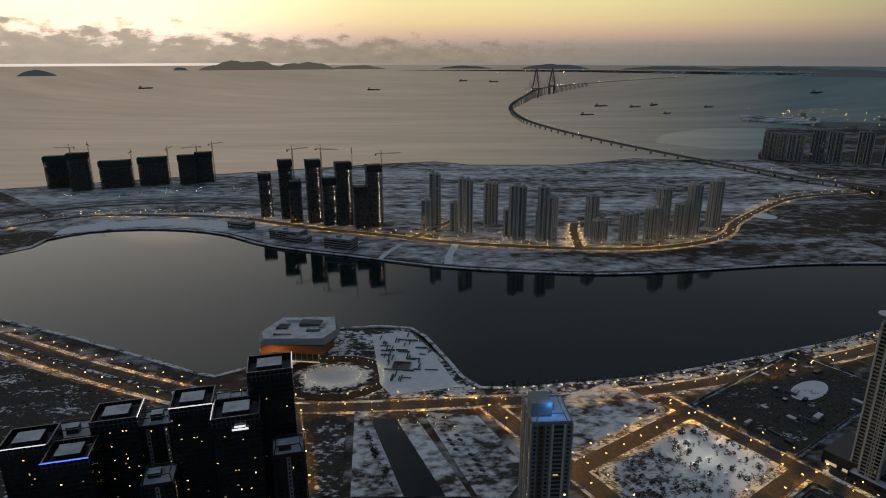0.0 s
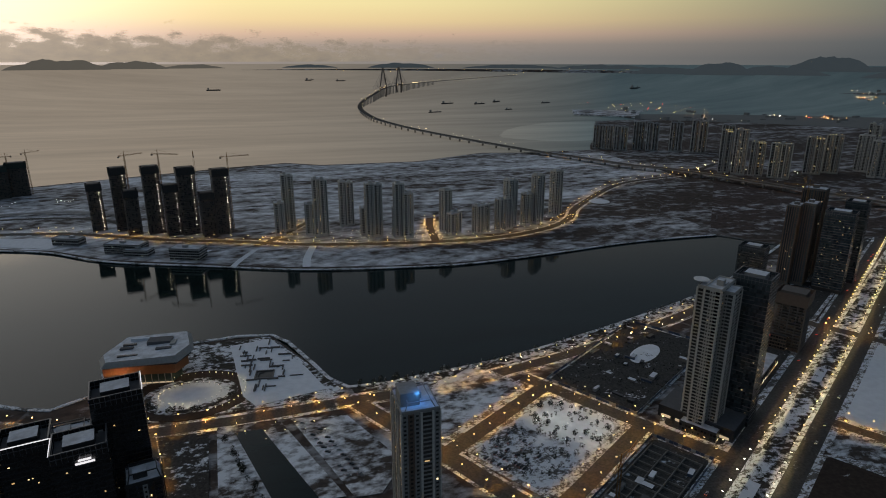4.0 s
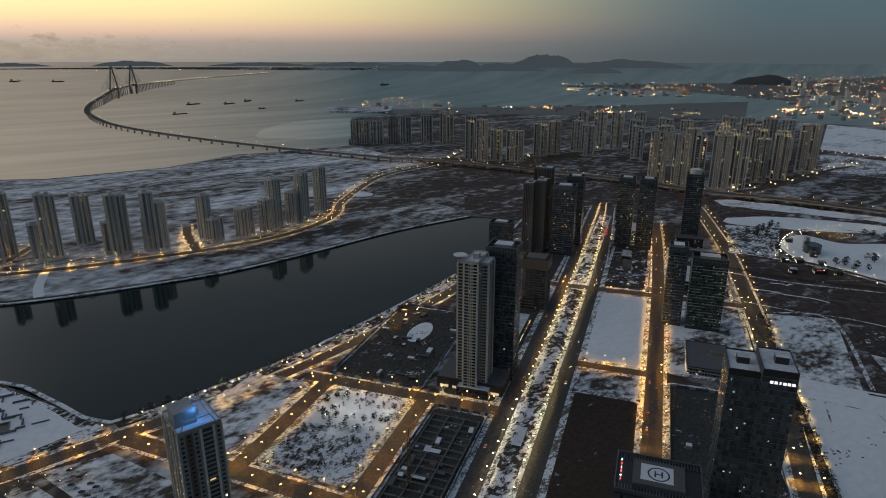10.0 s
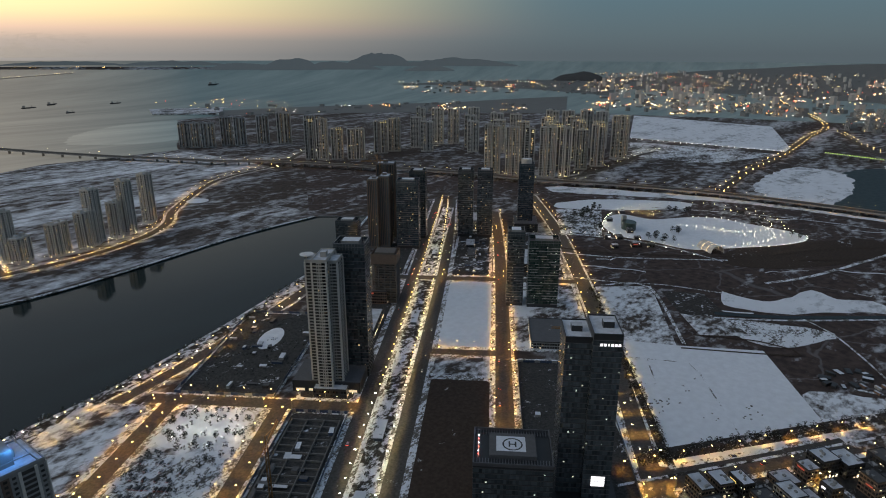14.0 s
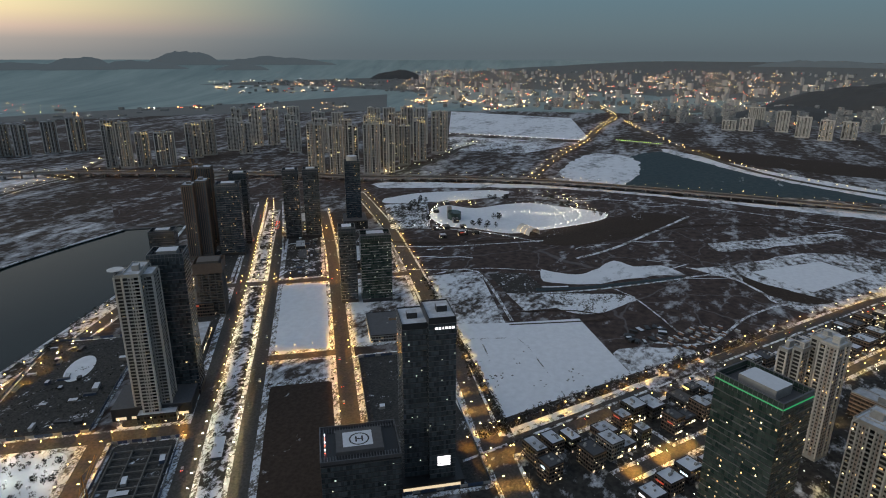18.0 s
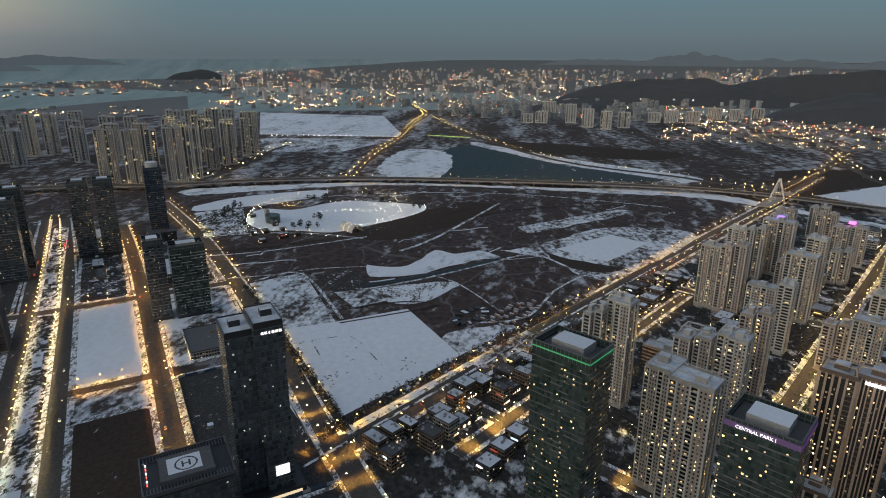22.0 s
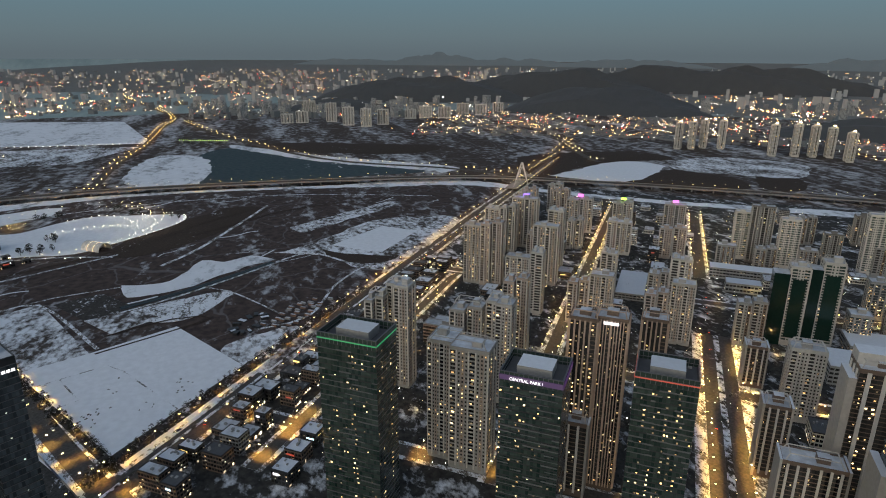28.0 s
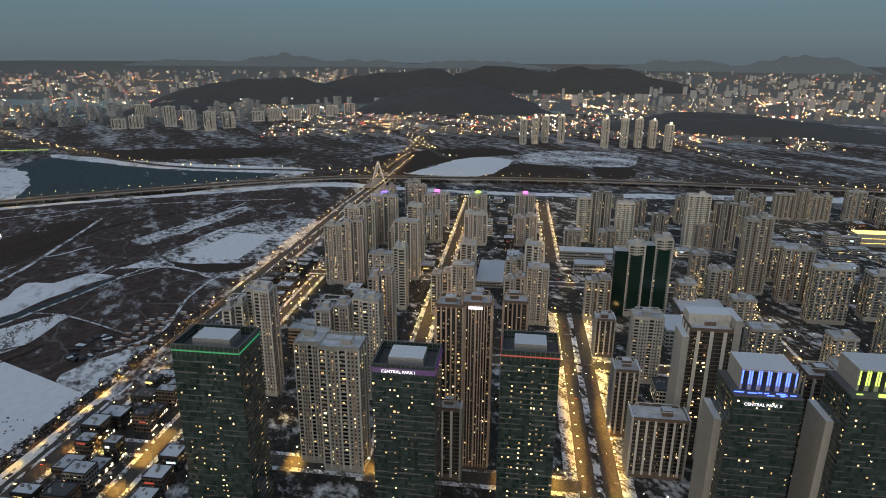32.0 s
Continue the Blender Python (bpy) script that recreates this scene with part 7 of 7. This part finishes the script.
# beige tower: podium and helipad disc
t = thing("podium", "dark podium with lit shop fronts under the beige tower", "podium", 326, 388, 0.6, ROT1 + math.pi / 2)
g = Geo()
g.box(0, 0, 0, 11, 62, 40, top=1)
g.part("body", ["darkwall", "roofdark"], t)
for k in range(5):
    g = Geo()
    g.box(-24 + 12 * k, 20.2, 1.0, 3.4, 8, 0.2, base=True)
    g.part("shop_front", "shop", t, "lit shop front")
t = thing("helipad_disc", "pale helipad disc jutting from the beige tower's roof", "helipad", 310, 392, 128, 0)
g = Geo()
g.prism([(6 * math.cos(6.283 * k / 20), 6 * math.sin(6.283 * k / 20)) for k in range(20)], 0, 0.6, base=True)
g.part("disc", "white_paint", t)
g = Geo()
g.beam((0, 0, -3.5), (0, 0, 0), 1.0)
g.part("stem", "steel", t)

# glass canopies on the median
for s, L in ((412, 26), (635, 34), (330, 16), (877, 22)):
    t = thing("station_canopy", "long low glass canopy with snow on the median", "canopy", *sq(s, -74), 0.8, ROT1, "station canopies")
    g = Geo()
    g.box(0, 0, 3.2, 3.6, L, 8, base=True)
    g.part("roof", "snow_top", t)
    g = Geo()
    g.box(0, 0, 0, 3.2, L - 1.5, 6.5)
    g.part("glazing", "darkglass", t)
    for k in range(6):
        for q in (-3.6, 3.6):
            g = Geo()
            g.box(-L / 2 + 1 + (L - 2) * k / 5, q, 0, 3.2, 0.3, 0.3)
            g.part("post", "steel", t)

# building sites: fences, cabins, heaps, cranes
for (s0, s1, q0, q1) in ((457, 638, -270, -178), (222, 436, -155, -106), (335, 540, 40, 118)):
    t = thing("site_fence", "blue-grey sheet fence round the building site", "fence")
    for a, b in (((s0, q0), (s1, q0)), ((s1, q0), (s1, q1)), ((s1, q1), (s0, q1)), ((s0, q1), (s0, q0))):
        n = 14
        for k in range(n):
            p, q = (sq(a[0] + (b[0] - a[0]) * (k + e) / n, a[1] + (b[1] - a[1]) * (k + e) / n) for e in (0.02, 0.98))
            g = Geo()
            g.box((p[0] + q[0]) / 2, (p[1] + q[1]) / 2, 0.7, 3.4, math.hypot(q[0] - p[0], q[1] - p[1]), 0.15, math.atan2(q[1] - p[1], q[0] - p[0]))
            g.part("fence_panel", "bluewall" if k % 3 else "grey", t)
for k in range(70):
    s, q = rng.choice(((rng.uniform(465, 630), rng.uniform(-265, -182)), (rng.uniform(230, 430), rng.uniform(-152, -108)), (rng.uniform(340, 535), rng.uniform(44, 114)), (rng.uniform(790, 990), rng.uniform(-38, 8))))
    x, y = sq(s, q)
    if math.hypot(x - 338, y - 141) < 40 or math.hypot(x - 292, y - 168) < 45:
        continue
    r = rng.random()
    g = Geo()
    w, d, h = rng.uniform(4, 12), rng.uniform(2.4, 5), rng.uniform(1.2, 3.2)
    g.box(0, 0, 0, h, w, d, 0, 0, 1)
    top = "snow_top" if r < 0.55 else "roofdark"
    tagged(g.part("site_cabin" if h > 2 else "material_stack", [rng.choice(("grey", "darkwall", "concrete", "bluewall")), top], at=Matrix.LocRotScale((x, y, 0.8), Euler((0, 0, ROT1 + rng.choice((0, 1.571)) + rng.uniform(-0.1, 0.1))), None)),
           "flat-roofed site cabin with snow on it" if h > 2 else "stack of building material on the site", "cabin" if h > 2 else "stack", "site cabins" if h > 2 else "material stacks")
tower_crane(*sq(330, -135), 42, 0.7, 30)
tower_crane(*sq(520, 95), 48, 2.2, 26)
tower_crane(662, 655, 135, 2.5, 30)
tower_crane(690, 690, 132, 0.9, 30)
t = thing("excavation", "dark retaining walls of the sunken building site", "excavation", *sq(330, -130), 0.8, ROT1)
for k in range(22):
    g = Geo()
    g.box(-92 + 8.8 * k, 0, 0, 1.6, 0.7, 40)
    g.part("rib_wall", "concrete", t)
for q in (-20, -7, 7, 20):
    g = Geo()
    g.box(0, q, 0, 2.0, 186, 0.7)
    g.part("long_wall", "concrete", t)

# blocks that flank the streets in the north-east plots
for s, q, w, d, h, m in ((600, 75, 60, 40, 8, "grey"), (840, 75, 70, 60, 12, "darkwall"), (480, -128, 40, 30, 8, "darkwall"), (610, -130, 60, 36, 9, "darkwall"), (700, -132, 50, 36, 16, "brownwall"), (1070, -24, 60, 44, 10, "grey"), (880, -18, 40, 12, 4, "grey"), (930, -22, 34, 14, 4, "darkwall"), (1040, 70, 60, 40, 14, "darkwall")):
    shop(s, q, w, d, h, sq, ROT1, m)

# ---- the snowy oval park ----
t = thing("park_dome", "translucent glasshouse hall with pale ribs", "glasshouse", *sq(932, 352), 0.9, ROT1 + 0.3)
g = Geo()
n = 10
for k in range(n):
    a, b = math.pi * k / n, math.pi * (k + 1) / n
    g.quad((-18, -11 * math.cos(a), 11 * math.sin(a)), (18, -11 * math.cos(a), 11 * math.sin(a)), (18, -11 * math.cos(b), 11 * math.sin(b)), (-18, -11 * math.cos(b), 11 * math.sin(b)))
g.part("vault", "pale", t)
for k in range(7):
    g = Geo()
    for j in range(n):
        a, b = math.pi * j / n, math.pi * (j + 1) / n
        g.beam((-18 + 6 * k, -11.2 * math.cos(a), 11.2 * math.sin(a)), (-18 + 6 * k, -11.2 * math.cos(b), 11.2 * math.sin(b)), 0.5)
    g.part("rib", "shop" if k in (2, 4) else "white_paint", t)
t = thing("park_hall", "squat dark green hall with a tower in the park", "hall", *sq(1045, 250), 0.9, ROT1 + 0.2)
g = Geo()
g.prism([(16 * math.cos(6.283 * k / 16), 12 * math.sin(6.283 * k / 16)) for k in range(16)], 0, 13)
g.part("drum", "greenglass", t)
g = Geo()
g.box(18, 2, 0, 19, 7, 7)
g.part("tower", "grey", t)
for k in range(10):
    shop(1000 + rng.uniform(-80, 190), 205 + rng.uniform(-30, 60), rng.uniform(8, 16), 10, rng.uniform(4, 8), sq, ROT1, "darkwall")

# lamps along the park paths
def along(pts, gap):
    return [tuple(p) for p in smooth_line([Vector(p) for p in pts], gap)]


post_lamps("path_lamp", along(((1069, 323), (1078, 298), (1092, 258), (1084, 221), (1077, 204), (1106, 216), (1148, 244), (1165, 281), (1143, 325)), 11) + along(((1019, 206), (1043, 190), (1080, 179), (1122, 185), (1159, 210)), 11)
           + along(((987, 227), (1010, 190), (1055, 156), (1102, 136), (1138, 139), (1161, 170)), 12) + along(((942, 389), (954, 414), (1012, 441), (1075, 454), (1102, 443)), 12) + along(((896, 463), (928, 409), (938, 342), (922, 294), (913, 249)), 20), "white", "small white lamp beside a snowy park path", "path lamps", 4.0, 3, 600, (1.0, 0.88, 0.65))
post_lamps("garden_light", [(1123 + rng.uniform(-18, 30), 420 + rng.uniform(-36, 14)) for k in range(30)], "warm", "small yellow garden light in the park", "garden lights", 2.0, 5, 800, (1.0, 0.75, 0.3))
# faint lines and scuffs on the snow lot
for pts, w in (([(541, 204), (572, 143), (557, 127), (460, 59)], 1.4), ([(540, 194), (501, 170), (512, 152), (553, 177), (541, 195)], 1.6), ([(398, 104), (466, 148), (578, 218)], 4.0), ([(400, 100), (460, 55), (524, 10)], 5.0)):
    g = Geo()
    line = smooth_line([Vector(p) for p in pts], 200)
    ribbon(g, line, -w / 2, w / 2, 0.94)
    tagged(g.part("track", "slush"), "grey trodden line across the snow lot", "track", kind="structure")
for cx, cy, n in ((478, 137, 12), (525, 127, 4), (517, 72, 10), (493, 134, 7), (482, 101, 4)):
    g = Geo()
    for k in range(n):
        a = rng.uniform(0, 6.28)
        x, y = cx + rng.gauss(0, 9), cy + rng.gauss(0, 5)
        g.prism([(x + rng.uniform(0.3, 1.5) * math.cos(a + e), y + rng.uniform(0.3, 1.2) * math.sin(a + e)) for e in (0, 1.4, 2.6, 3.9, 5.1)], 0.9, 1.1)
    tagged(g.part("earth_clods", "brown"), "scatter of dark earth clods on the snow", "earth", kind="stuff")
polygon("hedge_bank", [sq2(252, -326), sq2(420, -325), sq2(640, -325), sq2(640, -334), sq2(430, -339), sq2(260, -340)], 0.97, "rubble", "dark scrubby bank between the snow lot and the avenue", "bank")
polygon("hedge_bank", [sq(390, 143), sq(600, 144), sq(600, 149), sq(386, 151)], 0.97, "rubble", "dark scrubby bank beside the street", "bank")
polygon("snow_wedge", [(462, 174), (455, 176), (388, 122)], 0.9, "snow", "wedge of snow between two carriageways", "snowfield")

# ---- marsh and river details ----
MARSH_TRACKS = (([(835, -11), (868, -61), (814, -107), (783, -123), (799, -176)], 5, "verge"), ([(783, -123), (726, -83), (638, -44), (617, 12)], 3.5, "verge"), ([(763, 78), (741, 46), (701, 16), (647, -18)], 2.5, "verge"),
                ([(861, 138), (931, 96), (1070, 40), (1188, -4)], 6, "verge"), ([(951, 207), (999, 161), (1073, 112), (1156, 33)], 6, "brown"), ([(821, 453), (855, 350), (951, 207)], 7, "brown"), ([(800, 440), (838, 340), (930, 205)], 4, "verge"),
                ([(713, 363), (743, 285), (769, 242), (788, 172)], 3, "verge"), ([(900, 468), (932, 379), (938, 293), (920, 209)], 5, "verge"), ([(715, 160), (754, 94), (838, -9)], 9, "lake"), ([(700, 160), (746, 90), (832, -11)], 4, "verge"),
                ([(716, 304), (750, 254), (611, 160)], 4, "verge"), ([(640, 160), (668, 100), (660, 60), (600, 160)], 3, "brown"), ([(1180, 420), (1260, 200), (1270, -60), (1190, -330)], 5, "verge"), ([(1000, 120), (1090, 20), (1150, -60), (1200, -250)], 4, "brown"))
for i, (pts, w, m) in enumerate(MARSH_TRACKS):
    g = Geo()
    ribbon(g, smooth_line([Vector(p) for p in pts], 15), -w / 2, w / 2, 0.9 + 0.004 * i)
    tagged(g.part("dirt_track" if m == "verge" else "ditch", m), {"verge": "snow-filled dirt track across the marsh", "brown": "long bare earth bank across the marsh", "lake": "dark open ditch beside the frozen pool"}[m], "track" if m == "verge" else "ditch", kind="structure")
for k in range(34):
    x, y = rng.uniform(600, 1300), rng.uniform(-420, 420)
    if -0.596 * x - 0.803 * y > -350 or 0.569 * x - 0.822 * y < 175 or (math.hypot(x - 1060, y - 290) < 190):
        continue
    a, L = 2.2 + rng.uniform(-0.35, 0.3), rng.uniform(25, 90)
    g = Geo()
    pts = [Vector((x + math.cos(a) * L * u + rng.uniform(-6, 6), y + math.sin(a) * L * u + rng.uniform(-6, 6))) for u in (-0.5, -0.25, 0, 0.25, 0.5)]
    w = rng.uniform(0.5, 1.8)
    ribbon(g, smooth_line(pts, 8), -w, w, 0.36 + 0.003 * k)
    tagged(g.part("ditch", "snow" if k % 3 else "brown"), "long thin ditch with drifted snow in the marsh" if k % 3 else "long dark ditch in the marsh", "ditch", kind="structure")
t = thing("ruin", "ring of dark heaps and snowy slabs in the marsh", "ruin", 634, 18, 0.4, -0.5)
for k in range(14):
    a = 6.283 * k / 14
    g = Geo()
    g.box(26 * math.cos(a), 12 * math.sin(a), 0, rng.uniform(1, 3), rng.uniform(5, 11), rng.uniform(3, 6), a, 0, 1)
    g.part("rubble_block", ["darkwall", "snow_top" if k % 3 == 0 else "darkwall"], t)
for k in range(28):
    x, y = sq2(505 + 9 * (k % 10) + rng.uniform(-5, 5), -350 - 12 * (k // 10) + rng.uniform(-4, 4))
    g = Geo()
    g.box(0, 0, 0, 2.4, 6, 2.4, 0, 0, 1)
    tagged(g.part("container", ["brick" if k % 3 else "grey", "roof"], at=Matrix.LocRotScale((x, y, 0.3), Euler((0, 0, ROT2 + 1.57)), None)), "storage container dusted with snow", "container", "containers")
t = thing("river_bridge", "cable-stayed river bridge with a pale pointed pylon", "bridge", *sq2(1345, -304), 0.5, ROT2)
g = Geo()
g.box(0, 0, 5, 7, 170, 27, base=True)
g.part("deck", "bridge", t)
for s in (-1, 1):
    g = Geo()
    g.beam((0, 15 * s, 0), (0, 1.0 * s, 48), 2.4)
    g.part("pylon_leg", "white_paint", t)
for k in range(1, 7):
    for e in (-1, 1):
        g = Geo()
        g.beam((0, 0, 46 - k), (e * 12 * k, 0, 7), 0.35)
        g.part("stay_cable", "white_paint", t)
t = thing("lit_bridge", "low far bridge under yellow lamps", "bridge", 2142, 188, 0.5, 1.25 - math.pi)
g = Geo()
g.box(0, 0, 6, 8, 165, 16, base=True)
g.part("deck", "bridge", t)
g = Geo()
for k in range(24):
    g.box(-78 + 6.8 * k, -8, 9, 10, 2.5, 0.8, base=True)
g.part("lamp_row", "lime", t, "row of yellow-green lamps", "stuff")
for k in range(6):
    g = Geo()
    g.box(-70 + 28 * k, 0, 0, 6, 3, 14)
    g.part("pier", "bridge", t)
for pts, w, lab in (([(1399, 352), (1726, 372), (2111, 362), (2600, 385), (3064, 400), (3900, 660), (4785, 945)], 22, "far road lined with lamps"), ([(2816, 314), (2272, 128), (1719, -156), (1500, -440), (1372, -560)], 20, "far road along the river"), ([(1480, -880), (1640, -900), (2400, -1100)], 18, "far road into the hills"), ([(1365, -1659), (1100, -1540), (838, -1428), (648, -1457)], 22, "far curved road under yellow lamps"), ([(1372, -560), (1560, -760), (1900, -1000)], 20, "far road beyond the river"), ([(969, 1351), (1071, 1442), (1224, 1544), (1190, 1400), (1240, 1315), (1454, 1381), (1597, 1332)], 16, "curving road under lamps between the far towers"), ([(1329, 700), (1455, 680), (1614, 680), (1805, 700), (1922, 690)], 16, "road under lamps at the foot of the far towers")):
    line = smooth_line([Vector(p) for p in pts], 60)
    g = Geo()
    ribbon(g, line, -w / 2, w / 2, 1.2)
    tagged(g.part("road_far", "road"), lab, "road", kind="structure")
    g = Geo()
    for i, p in enumerate(smooth_line([Vector(p) for p in pts], 55)):
        for o in (-1, 1):
            x, y, z = far(p.x + o * w * 0.5 * 0.4, p.y + o * w * 0.5 * 0.9, 9)
            s = rng.uniform(1.0, 2.0)
            g.box(x, y, z, z + s * 0.7, s, s, base=True)
    tagged(g.part("road_lights", "sodium" if w > 19 else "warm"), "double row of far road lamps", "lights", kind="stuff")

g = Geo()
for k in range(26):
    x, y = 2105 + 0.6 * k, 853 - 19 * k
    g.box(x, y, 8, 9.2, 1.3, 1.3, base=True)
tagged(g.part("road_lights", "town_white"), "row of white lamps across the far snowfield", "lights", kind="stuff")

# ---- sea: ships, harbour, clouds ----
for x, y, L in ((1051, 4147, 90), (1254, 4066, 80), (1434, 4238, 90), (1292, 3583, 60), (806, 3472, 80), (1730, 4057, 70), (3454, 5799, 160), (-3200, 6800, 150), (-700, 6400, 130), (300, 9000, 160), (700, 8700, 130)):
    k = far(x, y)[0] / x
    cx, cy, cz = far(x, y, -2)
    t = thing("ship", "dark cargo ship at anchor in the bay", "ship", cx, cy, cz, 0.1 + (x % 7) * 0.1, "ships")
    g = Geo()
    L *= k
    g.prism([(-L / 2, -L * 0.07), (L * 0.38, -L * 0.08), (L / 2, 0), (L * 0.38, L * 0.08), (-L / 2, L * 0.07)], 0, L * 0.09)
    g.part("hull", "hull", t)
    g = Geo()
    g.box(-L * 0.36, 0, L * 0.09, L * 0.22, L * 0.12, L * 0.12)
    g.part("bridge_house", "grey", t)
    g = Geo()
    g.beam((L * 0.2, 0, L * 0.09), (L * 0.2, 0, L * 0.2), L * 0.015)
    g.part("mast", "hull", t)
for mat, n, x0, x1, y0, y1 in (("red", 9, 1900, 2350, 3150, 3900), ("sodium", 34, 1750, 2400, 2950, 3800)):
    g = Geo()
    for k in range(n):
        x, y, z = far(rng.uniform(x0, x1), rng.uniform(y0, y1), 12)
        g.box(x, y, z, z + 1.3, 1.6, 1.6, base=True)
    tagged(g.part("harbour_lights", mat), "cluster of harbour lights on the quay", "lights", kind="stuff")
quay = [(1685, 3540), (1480, 3080), (1713, 2830), (1980, 3250), (2420, 3480), (2180, 3760)]
polygon("quay", [far(x, y)[:2] for x, y in quay], far(1800, 3300)[2] + 2.0, "snowy", "snow-covered quay reaching into the bay", "quay", depth=6)
g = Geo()
for k in range(150):
    az, r = rng.uniform(2, 34), rng.uniform(14500, 18500)
    x, y, z = far(r * math.sin(radians(az)), r * math.cos(radians(az)), 10)
    s = rng.choice((0.4, 0.6, 1.1))
    g.box(x, y, z, z + s * 0.8, s * 1.2, s, base=True)
tagged(g.part("shore_lights", "sodium"), "line of far lights on the opposite shore", "lights", kind="stuff")


# evening clouds far out over the sea
g = Geo()
R, coords = 4860, []
for k in range(60):
    for j in range(4):
        ring = []
        for dk, dj in ((0, 0), (1, 0), (1, 1), (0, 1)):
            az, el = -64 + (k + dk) * 1.5, -0.3 + (j + dj) * 2.0
            ring.append((R * math.sin(radians(az)), R * math.cos(radians(az)), 299 + R * math.tan(radians(el))))
            coords.append((az, el))
        g.quad(*ring)
clouds = g.part("cloud_bank", "cloud")
layer = clouds.data.uv_layers.new(name="sky")
for i, c in enumerate(coords):
    layer.data[i].uv = c
tagged(clouds, "ragged grey evening clouds low over the sea", "cloud", kind="structure")

# ---- the island's waterside ----
for x, y, w, d, h, lab in ((-372, 1090, 46, 20, 12, "dark glazed pavilion by the water"), (-268, 1020, 60, 26, 16, "low glass office by the water"), (-246, 1000, 40, 20, 10, "low glass office by the water"), (-168, 965, 48, 26, 18, "low white office by the water")):
    t = thing("pavilion", lab, "office", x, y, 0.4, -0.35, "waterside pavilions")
    body, trim, dark, lit = Geo(), Geo(), Geo(), Geo()
    body.box(0, 0, 0, h, w, d)
    body.part("body", "grey", t)
    face_windows(trim, dark, lit, 0, 0, w, d, 1, h - 1, 4, 3.5, 0.03, rng, band=0.2, open_w=0.9, open_h=0.65)
    trim.part("banding", "pale", t, "pale floor bands", "stuff")
    dark.part("glazing", "window", t, "dark windows", "stuff")
    lit.part("lit_glazing", "litwhite", t, "a few lit windows", "stuff")
    roof_gear(t, 0, 0, w, d, h, rng, "grey")
polygon("snow_strip", [(-690, 1045), (-560, 1105), (-470, 1098), (-395, 1070), (-400, 1120), (-480, 1150), (-560, 1155), (-690, 1105)], 0.7, "snow", "smooth snowy strip along the island shore", "snowfield")
for pts, w in (([(-70, 985), (-90, 935), (-98, 905)], 9), ([(22, 985), (10, 920), (8, 878)], 12), ([(-140, 1000), (-190, 950)], 8)):
    g = Geo()
    ribbon(g, smooth_line([Vector(p) for p in pts], 15), -w / 2, w / 2, 0.8)
    tagged(g.part("snow_path", "snow"), "snow-covered path down to the water", "path", kind="structure")
g = Geo()
ribbon(g, smooth_line([Vector(p) for p in ((-900, 1160), (-760, 1255), (-600, 1295), (-450, 1290), (-340, 1235), (-300, 1170))], 25), -7, 7, 0.5)
tagged(g.part("street", "road"), "curved unlit island road", "road", kind="structure")
g = Geo()
ribbon(g, smooth_line([Vector(p) for p in ((-900, 1200), (-760, 1290), (-600, 1325), (-450, 1325), (-310, 1265))], 25), -5, 5, 5.0, 0, 1.2)
tagged(g.part("viaduct", "bridge"), "long low viaduct across the island", "viaduct", kind="structure")
dots = [Geo(), Geo(), Geo()]
for k in range(1500):
    u = rng.random()
    if k < 220:
        x, y = -40 + 560 * u, 990 + 60 * abs(u - 0.45) + rng.uniform(-16, 50)
    elif k < 300:
        x, y = -950 + 480 * u, 1330 + 120 * u + rng.uniform(-25, 25)
    else:
        x, y = sq2(rng.uniform(320, 1280), rng.uniform(-280, 580))
    s = rng.uniform(0.25, 0.5)
    z = rng.uniform(2, 6)
    dots[rng.choice((0, 0, 1, 2)) if k < 220 else rng.choice((0, 1, 1))].box(x, y, z, z + s, s, s, base=True)
for d, m, c in zip(dots, ("town_warm", "town_white", "violet"), ("warm", "white", "violet")):
    tagged(d.part("courtyard_lights", m), f"scatter of small {c} courtyard lights", "lights", kind="stuff")

# lamps in the courtyards of the southern district
data = bpy.data.lights.new("courtyard_lamp", "POINT")
data.energy, data.color, data.shadow_soft_size = 1800, (1.0, 0.68, 0.28), 0.4
for k in range(110):
    x, y = sq2(rng.uniform(380, 1150), rng.uniform(-225, 560))
    new("courtyard_lamp", data).location = (x, y, 5.0)
